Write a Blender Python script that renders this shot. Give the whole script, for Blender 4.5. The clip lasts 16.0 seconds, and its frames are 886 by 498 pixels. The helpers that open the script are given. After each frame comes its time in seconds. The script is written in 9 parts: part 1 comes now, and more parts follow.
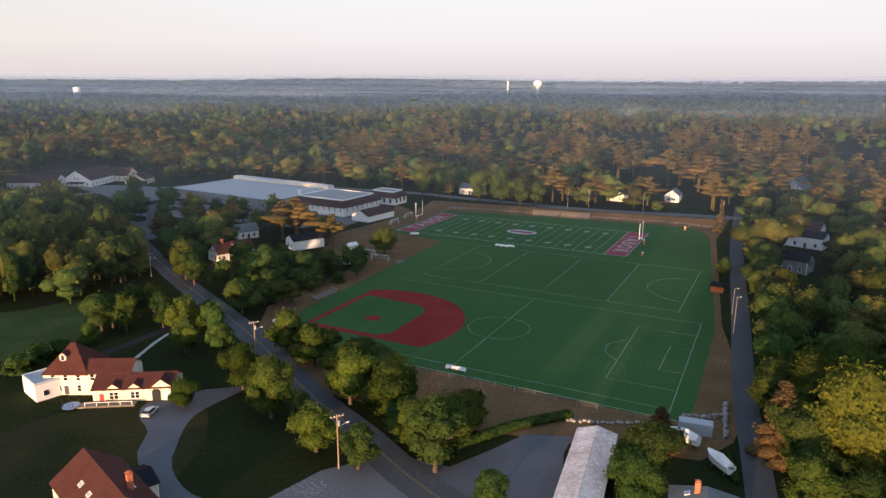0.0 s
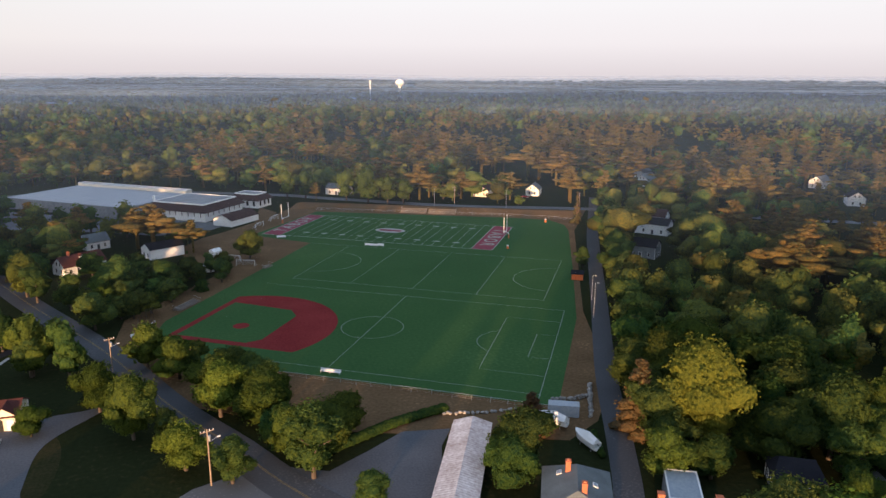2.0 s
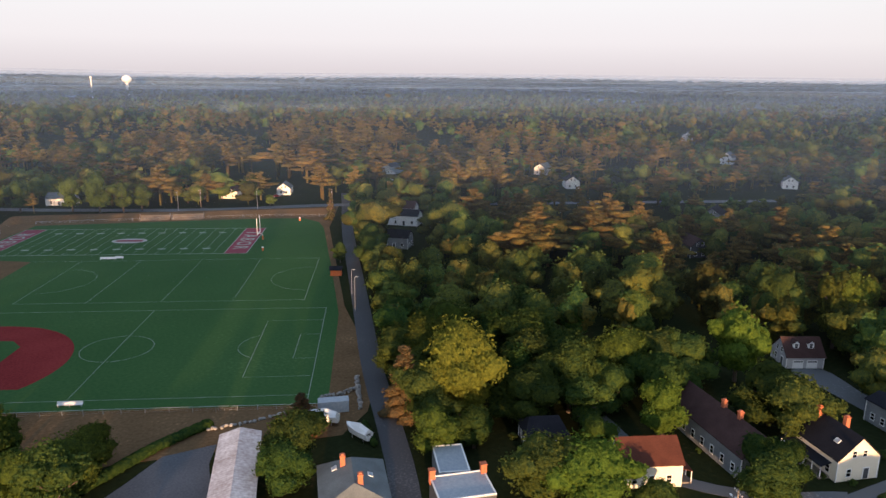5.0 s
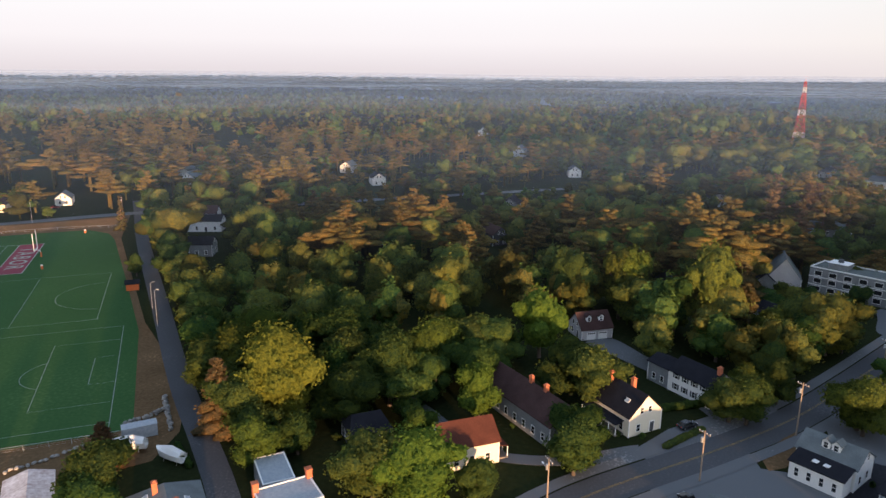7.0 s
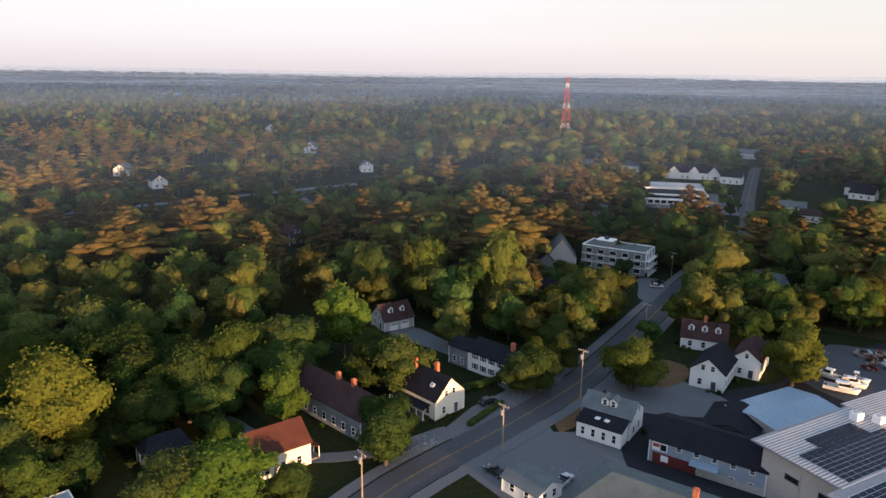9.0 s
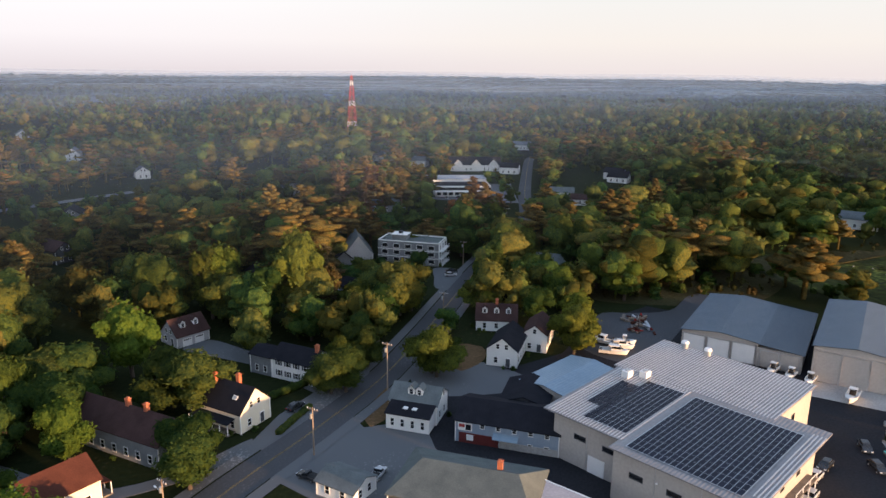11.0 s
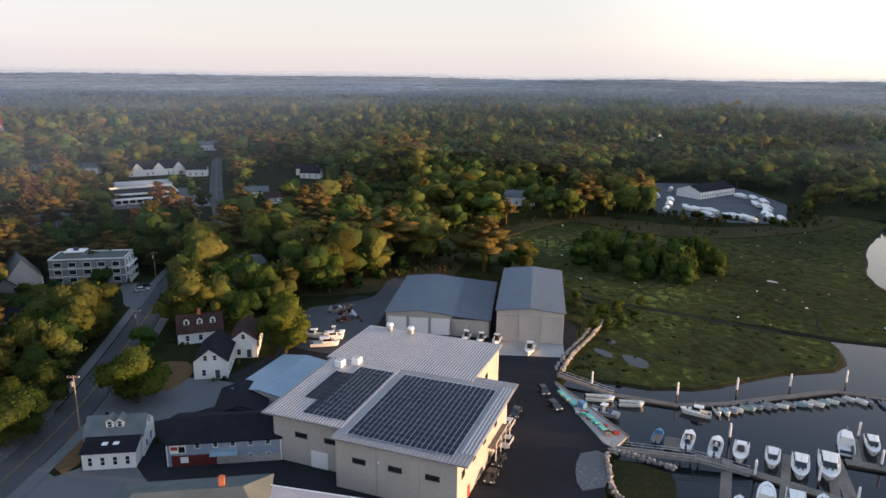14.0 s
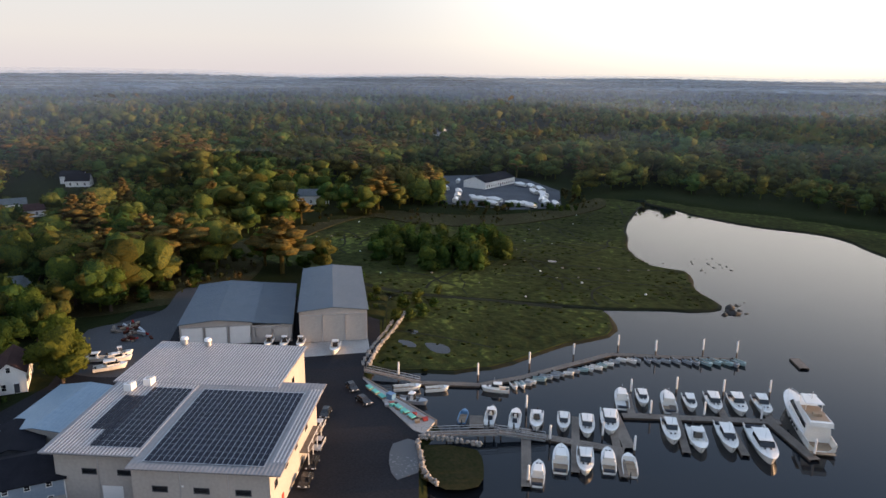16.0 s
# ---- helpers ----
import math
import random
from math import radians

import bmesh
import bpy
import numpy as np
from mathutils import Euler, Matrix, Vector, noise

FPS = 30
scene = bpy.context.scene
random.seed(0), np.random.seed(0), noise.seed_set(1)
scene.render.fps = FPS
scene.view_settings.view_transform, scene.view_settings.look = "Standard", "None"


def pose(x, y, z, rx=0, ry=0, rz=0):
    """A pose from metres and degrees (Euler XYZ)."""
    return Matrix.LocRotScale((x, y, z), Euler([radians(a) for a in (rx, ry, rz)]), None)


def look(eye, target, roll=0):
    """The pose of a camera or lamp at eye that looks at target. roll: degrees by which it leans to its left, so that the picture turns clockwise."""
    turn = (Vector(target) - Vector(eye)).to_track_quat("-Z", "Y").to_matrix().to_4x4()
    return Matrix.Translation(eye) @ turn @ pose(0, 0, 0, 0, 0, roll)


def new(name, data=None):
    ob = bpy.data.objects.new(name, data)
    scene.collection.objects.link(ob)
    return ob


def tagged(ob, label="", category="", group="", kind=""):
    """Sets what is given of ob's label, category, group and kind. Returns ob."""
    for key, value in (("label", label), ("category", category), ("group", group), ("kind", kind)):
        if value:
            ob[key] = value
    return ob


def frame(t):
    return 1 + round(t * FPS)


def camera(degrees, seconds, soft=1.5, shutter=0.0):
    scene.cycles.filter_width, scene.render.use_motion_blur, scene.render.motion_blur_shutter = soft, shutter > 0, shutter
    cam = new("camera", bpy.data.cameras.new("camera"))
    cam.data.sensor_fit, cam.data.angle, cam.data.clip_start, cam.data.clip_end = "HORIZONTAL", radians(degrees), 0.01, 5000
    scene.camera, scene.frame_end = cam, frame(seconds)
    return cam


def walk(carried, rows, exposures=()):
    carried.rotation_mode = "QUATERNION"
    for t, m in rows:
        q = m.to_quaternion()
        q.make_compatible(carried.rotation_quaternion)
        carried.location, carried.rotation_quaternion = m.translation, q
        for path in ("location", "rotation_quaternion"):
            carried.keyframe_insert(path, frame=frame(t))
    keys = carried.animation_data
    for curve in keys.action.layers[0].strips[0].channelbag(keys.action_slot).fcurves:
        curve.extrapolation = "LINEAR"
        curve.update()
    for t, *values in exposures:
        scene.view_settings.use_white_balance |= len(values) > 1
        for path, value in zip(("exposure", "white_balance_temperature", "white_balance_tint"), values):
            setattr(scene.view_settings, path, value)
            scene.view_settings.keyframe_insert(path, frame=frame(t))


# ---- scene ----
cam = camera(65.23, 16.0, soft=1.5)
EYE = 71.5
# seconds, heading, pitch, roll of a drone that hovers and turns
PATH = [
    (0.0, -8.11, -13.88, 0.24),
    (0.5, -10.88, -13.88, 0.24),
    (1.0, -13.64, -13.90, 0.28),
    (1.5, -16.41, -13.91, 0.27),
    (2.0, -19.18, -13.92, 0.26),
    (2.5, -21.97, -13.94, 0.25),
    (3.0, -25.17, -13.96, 0.31),
    (3.5, -28.56, -13.99, 0.33),
    (6.0, -47.56, -13.99, 0.65),
    (6.5, -51.54, -13.99, 0.63),
    (7.0, -55.70, -14.02, 0.60),
    (7.5, -59.96, -14.06, 0.58),
    (8.0, -64.24, -14.11, 0.65),
    (8.5, -68.55, -14.16, 0.76),
    (9.0, -72.81, -14.16, 0.81),
    (11.5, -94.20, -14.08, 0.64),
    (12.0, -98.24, -14.06, 0.69),
    (12.5, -102.23, -14.07, 0.66),
    (13.0, -106.50, -14.07, 0.66),
    (13.5, -110.84, -14.08, 0.57),
    (14.0, -115.14, -14.09, 0.60),
    (14.5, -119.38, -14.10, 0.60),
    (15.0, -123.62, -14.11, 0.60),
    (15.5, -127.92, -14.12, 0.61),
    (16.0, -132.23, -14.13, 0.60),
]
EXPOSURE = 2.13
walk(cam, [(t, pose(0, 0, EYE, 0, 0, yaw) @ pose(0, 0, 0, 90 + pitch) @ pose(0, 0, 0, 0, 0, roll)) for t, yaw, pitch, roll in PATH],
     [(0.0, EXPOSURE - 0.12, 6050, 12), (5.0, EXPOSURE - 0.12, 6050, 12), (8.0, EXPOSURE, 6050, 12), (11.5, EXPOSURE, 6050, 12), (14.0, EXPOSURE - 0.05, 6050, 12), (16.0, EXPOSURE - 0.15, 6050, 12)])
# ---- world and sun ----
SUN_EL = 2.9
SUN_AZ = (-0.567, -0.824)
LOW_AWAY = ((1.28, 1.12, 1.07), (1.56, 1.42, 1.33), (1.64, 1.56, 1.46))
LOW_SIDE = ((1.36, 1.18, 1.08), (1.50, 1.35, 1.16), (1.46, 1.40, 1.26))
LOW_SUN = ((2.1, 1.80, 1.36), (3.1, 2.75, 2.05), (3.5, 3.2, 2.7))
world = bpy.data.worlds.new("sky")
scene.world = world
world.use_nodes = True
wn = world.node_tree.nodes
sky = wn.new("ShaderNodeTexSky")
sky.sky_type = "NISHITA"
sky.sun_disc = False
sky.sun_elevation = radians(SUN_EL)
sky.sun_rotation = math.atan2(SUN_AZ[0], SUN_AZ[1])
sky.dust_density = 0.5
sky.air_density = 1.0
sky.ozone_density = 2.0
wn["Background"].inputs["Strength"].default_value = 0.15
pale, veil = wn.new("ShaderNodeHueSaturation"), wn.new("ShaderNodeMix")
pale.inputs["Saturation"].default_value = 0.34
pale.inputs["Value"].default_value = 0.88
veil.data_type = "RGBA"
veil.inputs[0].default_value = 0.58
veil.inputs[7].default_value = (0.90, 1.22, 1.72, 1)  # thin high haze over the whole sky
wl = world.node_tree.links
wl.new(sky.outputs[0], pale.inputs["Color"])
wl.new(pale.outputs[0], veil.inputs[6])


def sky_band(stops):
    """Colour of the low sky by height above the horizon (sine of the angle)."""
    r = wn.new("ShaderNodeValToRGB")
    e = r.color_ramp.elements
    while len(e) < len(stops):
        e.new(0.5)
    for k, (at, c) in zip(e, stops):
        k.position, k.color = at, (*c, 1)
    wl.new(rise.outputs[2], r.inputs[0])
    return r.outputs[0]


def sky_math(op, a, b):
    q = wn.new("ShaderNodeMapRange")
    q.interpolation_type = op
    q.inputs[1].default_value, q.inputs[2].default_value = b
    wl.new(a, q.inputs[0])
    return q.outputs[0]


sky_at, rise, toward = wn.new("ShaderNodeTexCoord"), wn.new("ShaderNodeSeparateXYZ"), wn.new("ShaderNodeVectorMath")
wl.new(sky_at.outputs["Generated"], rise.inputs[0])
toward.operation = "DOT_PRODUCT"
toward.inputs[1].default_value = (SUN_AZ[0], SUN_AZ[1], 0)
wl.new(sky_at.outputs["Generated"], toward.inputs[0])
# morning haze low in the sky: pink away from the sun, peach beside it, yellow under it
away = sky_band(((0.0, LOW_AWAY[0]), (0.045, LOW_AWAY[1]), (0.11, LOW_AWAY[2])))
beside = sky_band(((0.0, LOW_SIDE[0]), (0.045, LOW_SIDE[1]), (0.11, LOW_SIDE[2])))
under = sky_band(((0.0, LOW_SUN[0]), (0.045, LOW_SUN[1]), (0.11, LOW_SUN[2])))
m1, m2, m3 = wn.new("ShaderNodeMix"), wn.new("ShaderNodeMix"), wn.new("ShaderNodeMix")
for q in (m1, m2, m3):
    q.data_type = "RGBA"
wl.new(away, m1.inputs[6])
wl.new(beside, m1.inputs[7])
wl.new(sky_math("SMOOTHSTEP", toward.outputs["Value"], (-0.95, -0.35)), m1.inputs[0])
wl.new(m1.outputs[2], m2.inputs[6])
wl.new(under, m2.inputs[7])
wl.new(sky_math("SMOOTHSTEP", toward.outputs["Value"], (-0.05, 0.75)), m2.inputs[0])
wl.new(m2.outputs[2], m3.inputs[6])
wl.new(veil.outputs[2], m3.inputs[7])
wl.new(sky_math("SMOOTHSTEP", rise.outputs[2], (0.14, 0.50)), m3.inputs[0])
wl.new(m3.outputs[2], wn["Background"].inputs[0])
sun_data = bpy.data.lights.new("sun", "SUN")
sun_data.energy, sun_data.angle, sun_data.color = 2.75, radians(1.2), (1.0, 0.57, 0.27)
sun = new("sun", sun_data)
ce = math.cos(radians(SUN_EL))
sun.matrix_world = look((0, 0, 300), Vector((0, 0, 300)) - 100 * Vector((SUN_AZ[0] * ce, SUN_AZ[1] * ce, math.sin(radians(SUN_EL)))))
# ---- materials ----
def nodes_of(name):
    m = bpy.data.materials.new(name)
    m.use_nodes = True
    return m, m.node_tree.nodes, m.node_tree.links


def surf(name, a, b, scale=1.0, fine=8.0, rough=0.8, metal=0.0, bump=0.15, vary=0.0, third=None, spec=0.3, dist=0.02):
    """A surface of two colours mixed by a broad and a fine noise, with relief. vary: brightness change from object to object."""
    m, n, l = nodes_of(name)
    p = n["Principled BSDF"]
    p.inputs["Roughness"].default_value, p.inputs["Metallic"].default_value = rough, metal
    p.inputs["Specular IOR Level"].default_value = spec
    tc = n.new("ShaderNodeTexCoord")
    big, small = n.new("ShaderNodeTexNoise"), n.new("ShaderNodeTexNoise")
    big.inputs["Scale"].default_value, small.inputs["Scale"].default_value = scale, scale * fine
    big.inputs["Detail"].default_value, small.inputs["Detail"].default_value = 4, 6
    for q in (big, small):
        l.new(tc.outputs["Object"], q.inputs["Vector"])
    mixf = n.new("ShaderNodeMath")
    mixf.operation = "MULTIPLY_ADD"
    l.new(small.outputs["Fac"], mixf.inputs[0])
    mixf.inputs[1].default_value = 0.55
    sc = n.new("ShaderNodeMath")
    sc.operation = "MULTIPLY"
    sc.inputs[1].default_value = 0.45
    l.new(big.outputs["Fac"], sc.inputs[0])
    l.new(sc.outputs[0], mixf.inputs[2])
    ramp = n.new("ShaderNodeValToRGB")
    ramp.color_ramp.elements[0].position, ramp.color_ramp.elements[1].position = 0.34, 0.66
    ramp.color_ramp.elements[0].color, ramp.color_ramp.elements[1].color = (*a, 1), (*b, 1)
    if third:
        e = ramp.color_ramp.elements.new(0.58)
        e.color = (*third, 1)
    l.new(mixf.outputs[0], ramp.inputs[0])
    out = ramp.outputs[0]
    if vary:
        oi, hs, mr = n.new("ShaderNodeObjectInfo"), n.new("ShaderNodeHueSaturation"), n.new("ShaderNodeMapRange")
        mr.inputs[3].default_value, mr.inputs[4].default_value = 1 - vary, 1 + vary
        l.new(oi.outputs["Random"], mr.inputs[0])
        l.new(mr.outputs[0], hs.inputs["Value"])
        l.new(out, hs.inputs["Color"])
        out = hs.outputs[0]
    l.new(out, p.inputs["Base Color"])
    bp = n.new("ShaderNodeBump")
    bp.inputs["Strength"].default_value, bp.inputs["Distance"].default_value = bump, dist
    l.new(small.outputs["Fac"], bp.inputs["Height"])
    l.new(bp.outputs[0], p.inputs["Normal"])
    return m


def foliage(name, dark, light, cell=0.0, hue=0.04, value=0.35, see=0.25):
    """Leaves: diffuse and translucent. Colour changes from tree to tree (cell: by a patchwork of that many metres, in a joined wood)."""
    m, n, l = nodes_of(name)
    n.remove(n["Principled BSDF"])
    geo = n.new("ShaderNodeNewGeometry")
    noise_t, leafy = n.new("ShaderNodeTexNoise"), n.new("ShaderNodeTexNoise")
    for q, scale, detail in ((noise_t, 0.5, 2), (leafy, 1.5, 5)):
        q.inputs["Scale"].default_value, q.inputs["Detail"].default_value = scale, detail
        l.new(geo.outputs["Position"], q.inputs["Vector"])
    leafy.inputs["Roughness"].default_value = 0.7
    # broad patches, leaf clusters and single sprays
    parts_of = []
    for q, gain in ((noise_t.outputs["Fac"], 0.9), (leafy.outputs["Fac"], 3.2), (geo.outputs["Random Per Island"], 0.3)):
        k = n.new("ShaderNodeMath")
        k.operation = "MULTIPLY_ADD"
        k.inputs[1].default_value, k.inputs[2].default_value = gain, -0.5 * gain
        l.new(q, k.inputs[0])
        parts_of.append(k)
    first, add = n.new("ShaderNodeMath"), n.new("ShaderNodeMath")
    l.new(parts_of[0].outputs[0], first.inputs[0])
    l.new(parts_of[1].outputs[0], first.inputs[1])
    l.new(first.outputs[0], add.inputs[0])
    l.new(parts_of[2].outputs[0], add.inputs[1])
    shift = n.new("ShaderNodeMath")
    shift.inputs[1].default_value = 0.56
    shift.use_clamp = True
    l.new(add.outputs[0], shift.inputs[0])
    add = shift
    relief = n.new("ShaderNodeBump")
    relief.inputs["Strength"].default_value, relief.inputs["Distance"].default_value = 1.0, 1.1
    l.new(leafy.outputs["Fac"], relief.inputs["Height"])
    mix = n.new("ShaderNodeMix")
    mix.data_type = "RGBA"
    mix.inputs[6].default_value, mix.inputs[7].default_value = (*dark, 1), (*light, 1)
    l.new(add.outputs[0], mix.inputs[0])
    hs = n.new("ShaderNodeHueSaturation")
    l.new(mix.outputs[2], hs.inputs["Color"])
    if cell:
        vo = n.new("ShaderNodeTexVoronoi")
        vo.inputs["Scale"].default_value = 1 / cell
        flat_p = n.new("ShaderNodeVectorMath")
        flat_p.operation = "MULTIPLY"
        flat_p.inputs[1].default_value = (1, 1, 0)
        l.new(geo.outputs["Position"], flat_p.inputs[0])
        l.new(flat_p.outputs[0], vo.inputs["Vector"])
        sep = n.new("ShaderNodeSeparateColor")
        l.new(vo.outputs["Color"], sep.inputs[0])
        r1, r2 = sep.outputs[0], sep.outputs[1]
    else:
        oi = n.new("ShaderNodeObjectInfo")
        wnz = n.new("ShaderNodeTexWhiteNoise")
        wnz.noise_dimensions = "1D"
        l.new(oi.outputs["Random"], wnz.inputs["W"])
        r1, r2 = oi.outputs["Random"], wnz.outputs["Value"]
    for r, key, lo, hi in ((r1, "Hue", 0.5 - hue, 0.5 + hue * 0.6), (r2, "Value", 1 - value, 1 + value)):
        mr = n.new("ShaderNodeMapRange")
        mr.inputs[3].default_value, mr.inputs[4].default_value = lo, hi
        l.new(r, mr.inputs[0])
        l.new(mr.outputs[0], hs.inputs[key])
    d, t = n.new("ShaderNodeBsdfDiffuse"), n.new("ShaderNodeBsdfTranslucent")
    sh = n.new("ShaderNodeMixShader")
    sh.inputs[0].default_value = see
    l.new(hs.outputs[0], d.inputs[0])
    l.new(hs.outputs[0], t.inputs[0])
    l.new(relief.outputs[0], d.inputs["Normal"])
    l.new(d.outputs[0], sh.inputs[1])
    l.new(t.outputs[0], sh.inputs[2])
    l.new(sh.outputs[0], n["Material Output"].inputs["Surface"])
    return m


def ribbed(name, a, b, pitch=0.6, axis=0, metal=0.6, rough=0.4, depth=0.6):
    """Standing-seam or corrugated sheet: ribs along one axis of the object, with streaks."""
    m = surf(name, a, b, scale=0.25, fine=6, rough=rough, metal=metal, bump=0.05, spec=0.2)
    n, l = m.node_tree.nodes, m.node_tree.links
    w, tc = n.new("ShaderNodeTexWave"), n.new("ShaderNodeTexCoord")
    w.bands_direction = "XYZ"[axis]
    w.inputs["Scale"].default_value = 0.314 / pitch
    w.wave_profile = "SIN"
    l.new(tc.outputs["Object"], w.inputs["Vector"])
    bp = n.new("ShaderNodeBump")
    bp.inputs["Strength"].default_value, bp.inputs["Distance"].default_value = depth, 0.06
    l.new(w.outputs["Fac"], bp.inputs["Height"])
    l.new(bp.outputs[0], n["Principled BSDF"].inputs["Normal"])
    return m


M = {}
M["grass"] = surf("rough_grass", (0.013, 0.018, 0.007), (0.042, 0.036, 0.016), 0.03, 30, bump=0.5, rough=1.0, spec=0.03, third=(0.021, 0.026, 0.010), dist=0.2)
M["lawn"] = surf("mown_lawn", (0.014, 0.021, 0.007), (0.048, 0.039, 0.018), rough=1.0, spec=0.03, scale=0.08, fine=20, bump=0.4, dist=0.1)
M["meadow"] = surf("green_meadow", (0.026, 0.046, 0.016), (0.075, 0.096, 0.036), 0.1, 12, rough=1.0, spec=0.03, bump=0.6, third=(0.045, 0.066, 0.024), dist=0.2)
M["dry"] = surf("dry_grass_bank", (0.088, 0.057, 0.029), (0.225, 0.145, 0.076), 0.08, 16, rough=1.0, spec=0.03, bump=0.4, third=(0.145, 0.092, 0.048), dist=0.1)
M["turf"] = surf("sports_turf", (0.0312, 0.0792, 0.0264), (0.0672, 0.1248, 0.0432), 0.02, 60, bump=0.2, rough=1.0, spec=0.03, dist=0.03, third=(0.0456, 0.1008, 0.0336))
M["clay"] = surf("red_clay_turf", (0.14, 0.018, 0.019), (0.22, 0.036, 0.034), 0.08, 20, bump=0.2, rough=1.0, spec=0.03)
M["maroon"] = surf("maroon_turf", (0.16, 0.016, 0.035), (0.2, 0.022, 0.045), 0.1, 20, bump=0.2)
M["paint"] = surf("white_line_paint", (0.20, 0.24, 0.20), (0.34, 0.38, 0.34), 0.5, 20, bump=0.1)
M["yellow"] = surf("yellow_line_paint", (0.10, 0.075, 0.04), (0.34, 0.24, 0.09), 0.5, 10, bump=0.1)
M["asphalt"] = surf("asphalt_road", (0.014, 0.0145, 0.018), (0.030, 0.030, 0.034), 0.05, 40, rough=0.95, bump=0.3, spec=0.12)
M["street"] = surf("grey_street_asphalt", (0.064, 0.065, 0.070), (0.128, 0.128, 0.132), 0.05, 40, rough=0.95, bump=0.3, spec=0.12, third=(0.078, 0.080, 0.085))
M["oldasphalt"] = surf("worn_asphalt", (0.125, 0.129, 0.135), (0.250, 0.252, 0.252), 0.06, 30, rough=0.95, bump=0.3, spec=0.12, third=(0.125, 0.128, 0.132))
M["concrete"] = surf("concrete", (0.26, 0.25, 0.24), (0.42, 0.41, 0.39), 0.12, 20, bump=0.2)
M["mud"] = surf("harbour_bed", (0.010, 0.009, 0.007), (0.022, 0.018, 0.013), 0.1, 10, rough=1.0, spec=0.03)
M["pinkroof"] = surf("pale_pinkish_membrane", (0.40, 0.34, 0.33), (0.55, 0.48, 0.46), 0.2, 12, rough=0.7)
M["darkrock"] = surf("wet_dark_rock", (0.015, 0.015, 0.014), (0.05, 0.048, 0.045), 0.6, 8)
M["drive"] = surf("grey_gravel_drive", (0.075, 0.08, 0.09), (0.125, 0.13, 0.142), 0.08, 30, rough=1.0, spec=0.05)
M["mud"] = surf("marsh_mud", (0.012, 0.012, 0.008), (0.024, 0.026, 0.013), 0.3, 9, rough=0.9, spec=0.1, bump=0.6, dist=0.1)
M["marsh"] = surf("salt_marsh_grass", (0.018, 0.019, 0.008), (0.130, 0.145, 0.035), 0.022, 17, rough=1.0, spec=0.03, bump=1.0, third=(0.050, 0.058, 0.017), dist=0.5)
M["stone"] = surf("granite_stone", (0.16, 0.15, 0.14), (0.36, 0.34, 0.31), 0.4, 8, vary=0.25)
M["white"] = surf("white_clapboard", (0.66, 0.66, 0.64), (0.80, 0.79, 0.77), 0.2, 20, rough=0.6, bump=0.15)
M["palegrey"] = surf("pale_grey_siding", (0.34, 0.34, 0.35), (0.44, 0.43, 0.43), 0.4, 14, rough=0.7)
M["cream"] = surf("cream_clapboard", (0.62, 0.56, 0.45), (0.74, 0.68, 0.56), 0.2, 20, rough=0.6)
M["greywall"] = surf("weathered_grey_shingle", (0.13, 0.14, 0.15), (0.24, 0.25, 0.26), 0.5, 10)
M["bluewall"] = surf("blue_grey_clapboard", (0.20, 0.25, 0.32), (0.27, 0.33, 0.40), 0.3, 12)
M["darkwall"] = surf("dark_shingle_wall", (0.045, 0.048, 0.055), (0.08, 0.085, 0.095), 0.5, 12)
M["panel"] = surf("beige_metal_panel", (0.36, 0.335, 0.31), (0.45, 0.42, 0.39), 0.15, 12, rough=0.5)
M["roofdark"] = surf("black_asphalt_shingle", (0.010, 0.011, 0.015), (0.021, 0.021, 0.027), 0.4, 18, bump=0.4, rough=0.95, spec=0.1)
M["roofbrown"] = surf("brown_asphalt_shingle", (0.036, 0.021, 0.020), (0.07, 0.04, 0.036), 0.4, 18, bump=0.4, rough=0.95, spec=0.1)
M["roofred"] = surf("red_brown_shingle", (0.050, 0.020, 0.018), (0.090, 0.034, 0.028), 0.4, 18, bump=0.4, rough=0.95, spec=0.1)
M["rooforange"] = surf("rusty_orange_shingle", (0.055, 0.021, 0.015), (0.10, 0.037, 0.025), 0.4, 18, bump=0.4, rough=0.95, spec=0.1)
M["roofgrey"] = surf("grey_asphalt_shingle", (0.075, 0.088, 0.092), (0.145, 0.163, 0.168), 0.35, 18, bump=0.4)
M["roofslate"] = surf("dark_slate_grey_shingle", (0.078, 0.092, 0.090), (0.138, 0.156, 0.150), 0.35, 18, bump=0.4, rough=0.95, spec=0.1)
M["membrane"] = surf("pale_roof_membrane", (0.25, 0.285, 0.32), (0.36, 0.39, 0.42), 0.15, 14, rough=0.5)
M["schoolroof"] = surf("grey_school_membrane", (0.15, 0.165, 0.185), (0.23, 0.245, 0.265), 0.12, 14, rough=0.6)
M["barnred"] = surf("dark_barn_red_paint", (0.085, 0.015, 0.015), (0.13, 0.025, 0.022), 0.6, 10)
M["arenaroof"] = ribbed("grey_arena_roof", (0.25, 0.275, 0.31), (0.33, 0.355, 0.39), 0.9, 0, 0.1, 0.5, 0.6)
M["brick"] = surf("orange_chimney_brick", (0.30, 0.09, 0.045), (0.46, 0.16, 0.08), 1.2, 8)
M["trim"] = surf("white_trim", (0.70, 0.70, 0.68), (0.82, 0.81, 0.79), 0.5, 10, rough=0.5)
M["wood"] = surf("weathered_timber", (0.12, 0.10, 0.085), (0.24, 0.205, 0.17), 0.6, 10, vary=0.15)
M["pole"] = surf("pole_timber", (0.20, 0.15, 0.11), (0.32, 0.25, 0.19), 0.8, 8)
M["bark"] = surf("bark", (0.045, 0.034, 0.026), (0.10, 0.078, 0.06), 0.8, 8, bump=0.6)
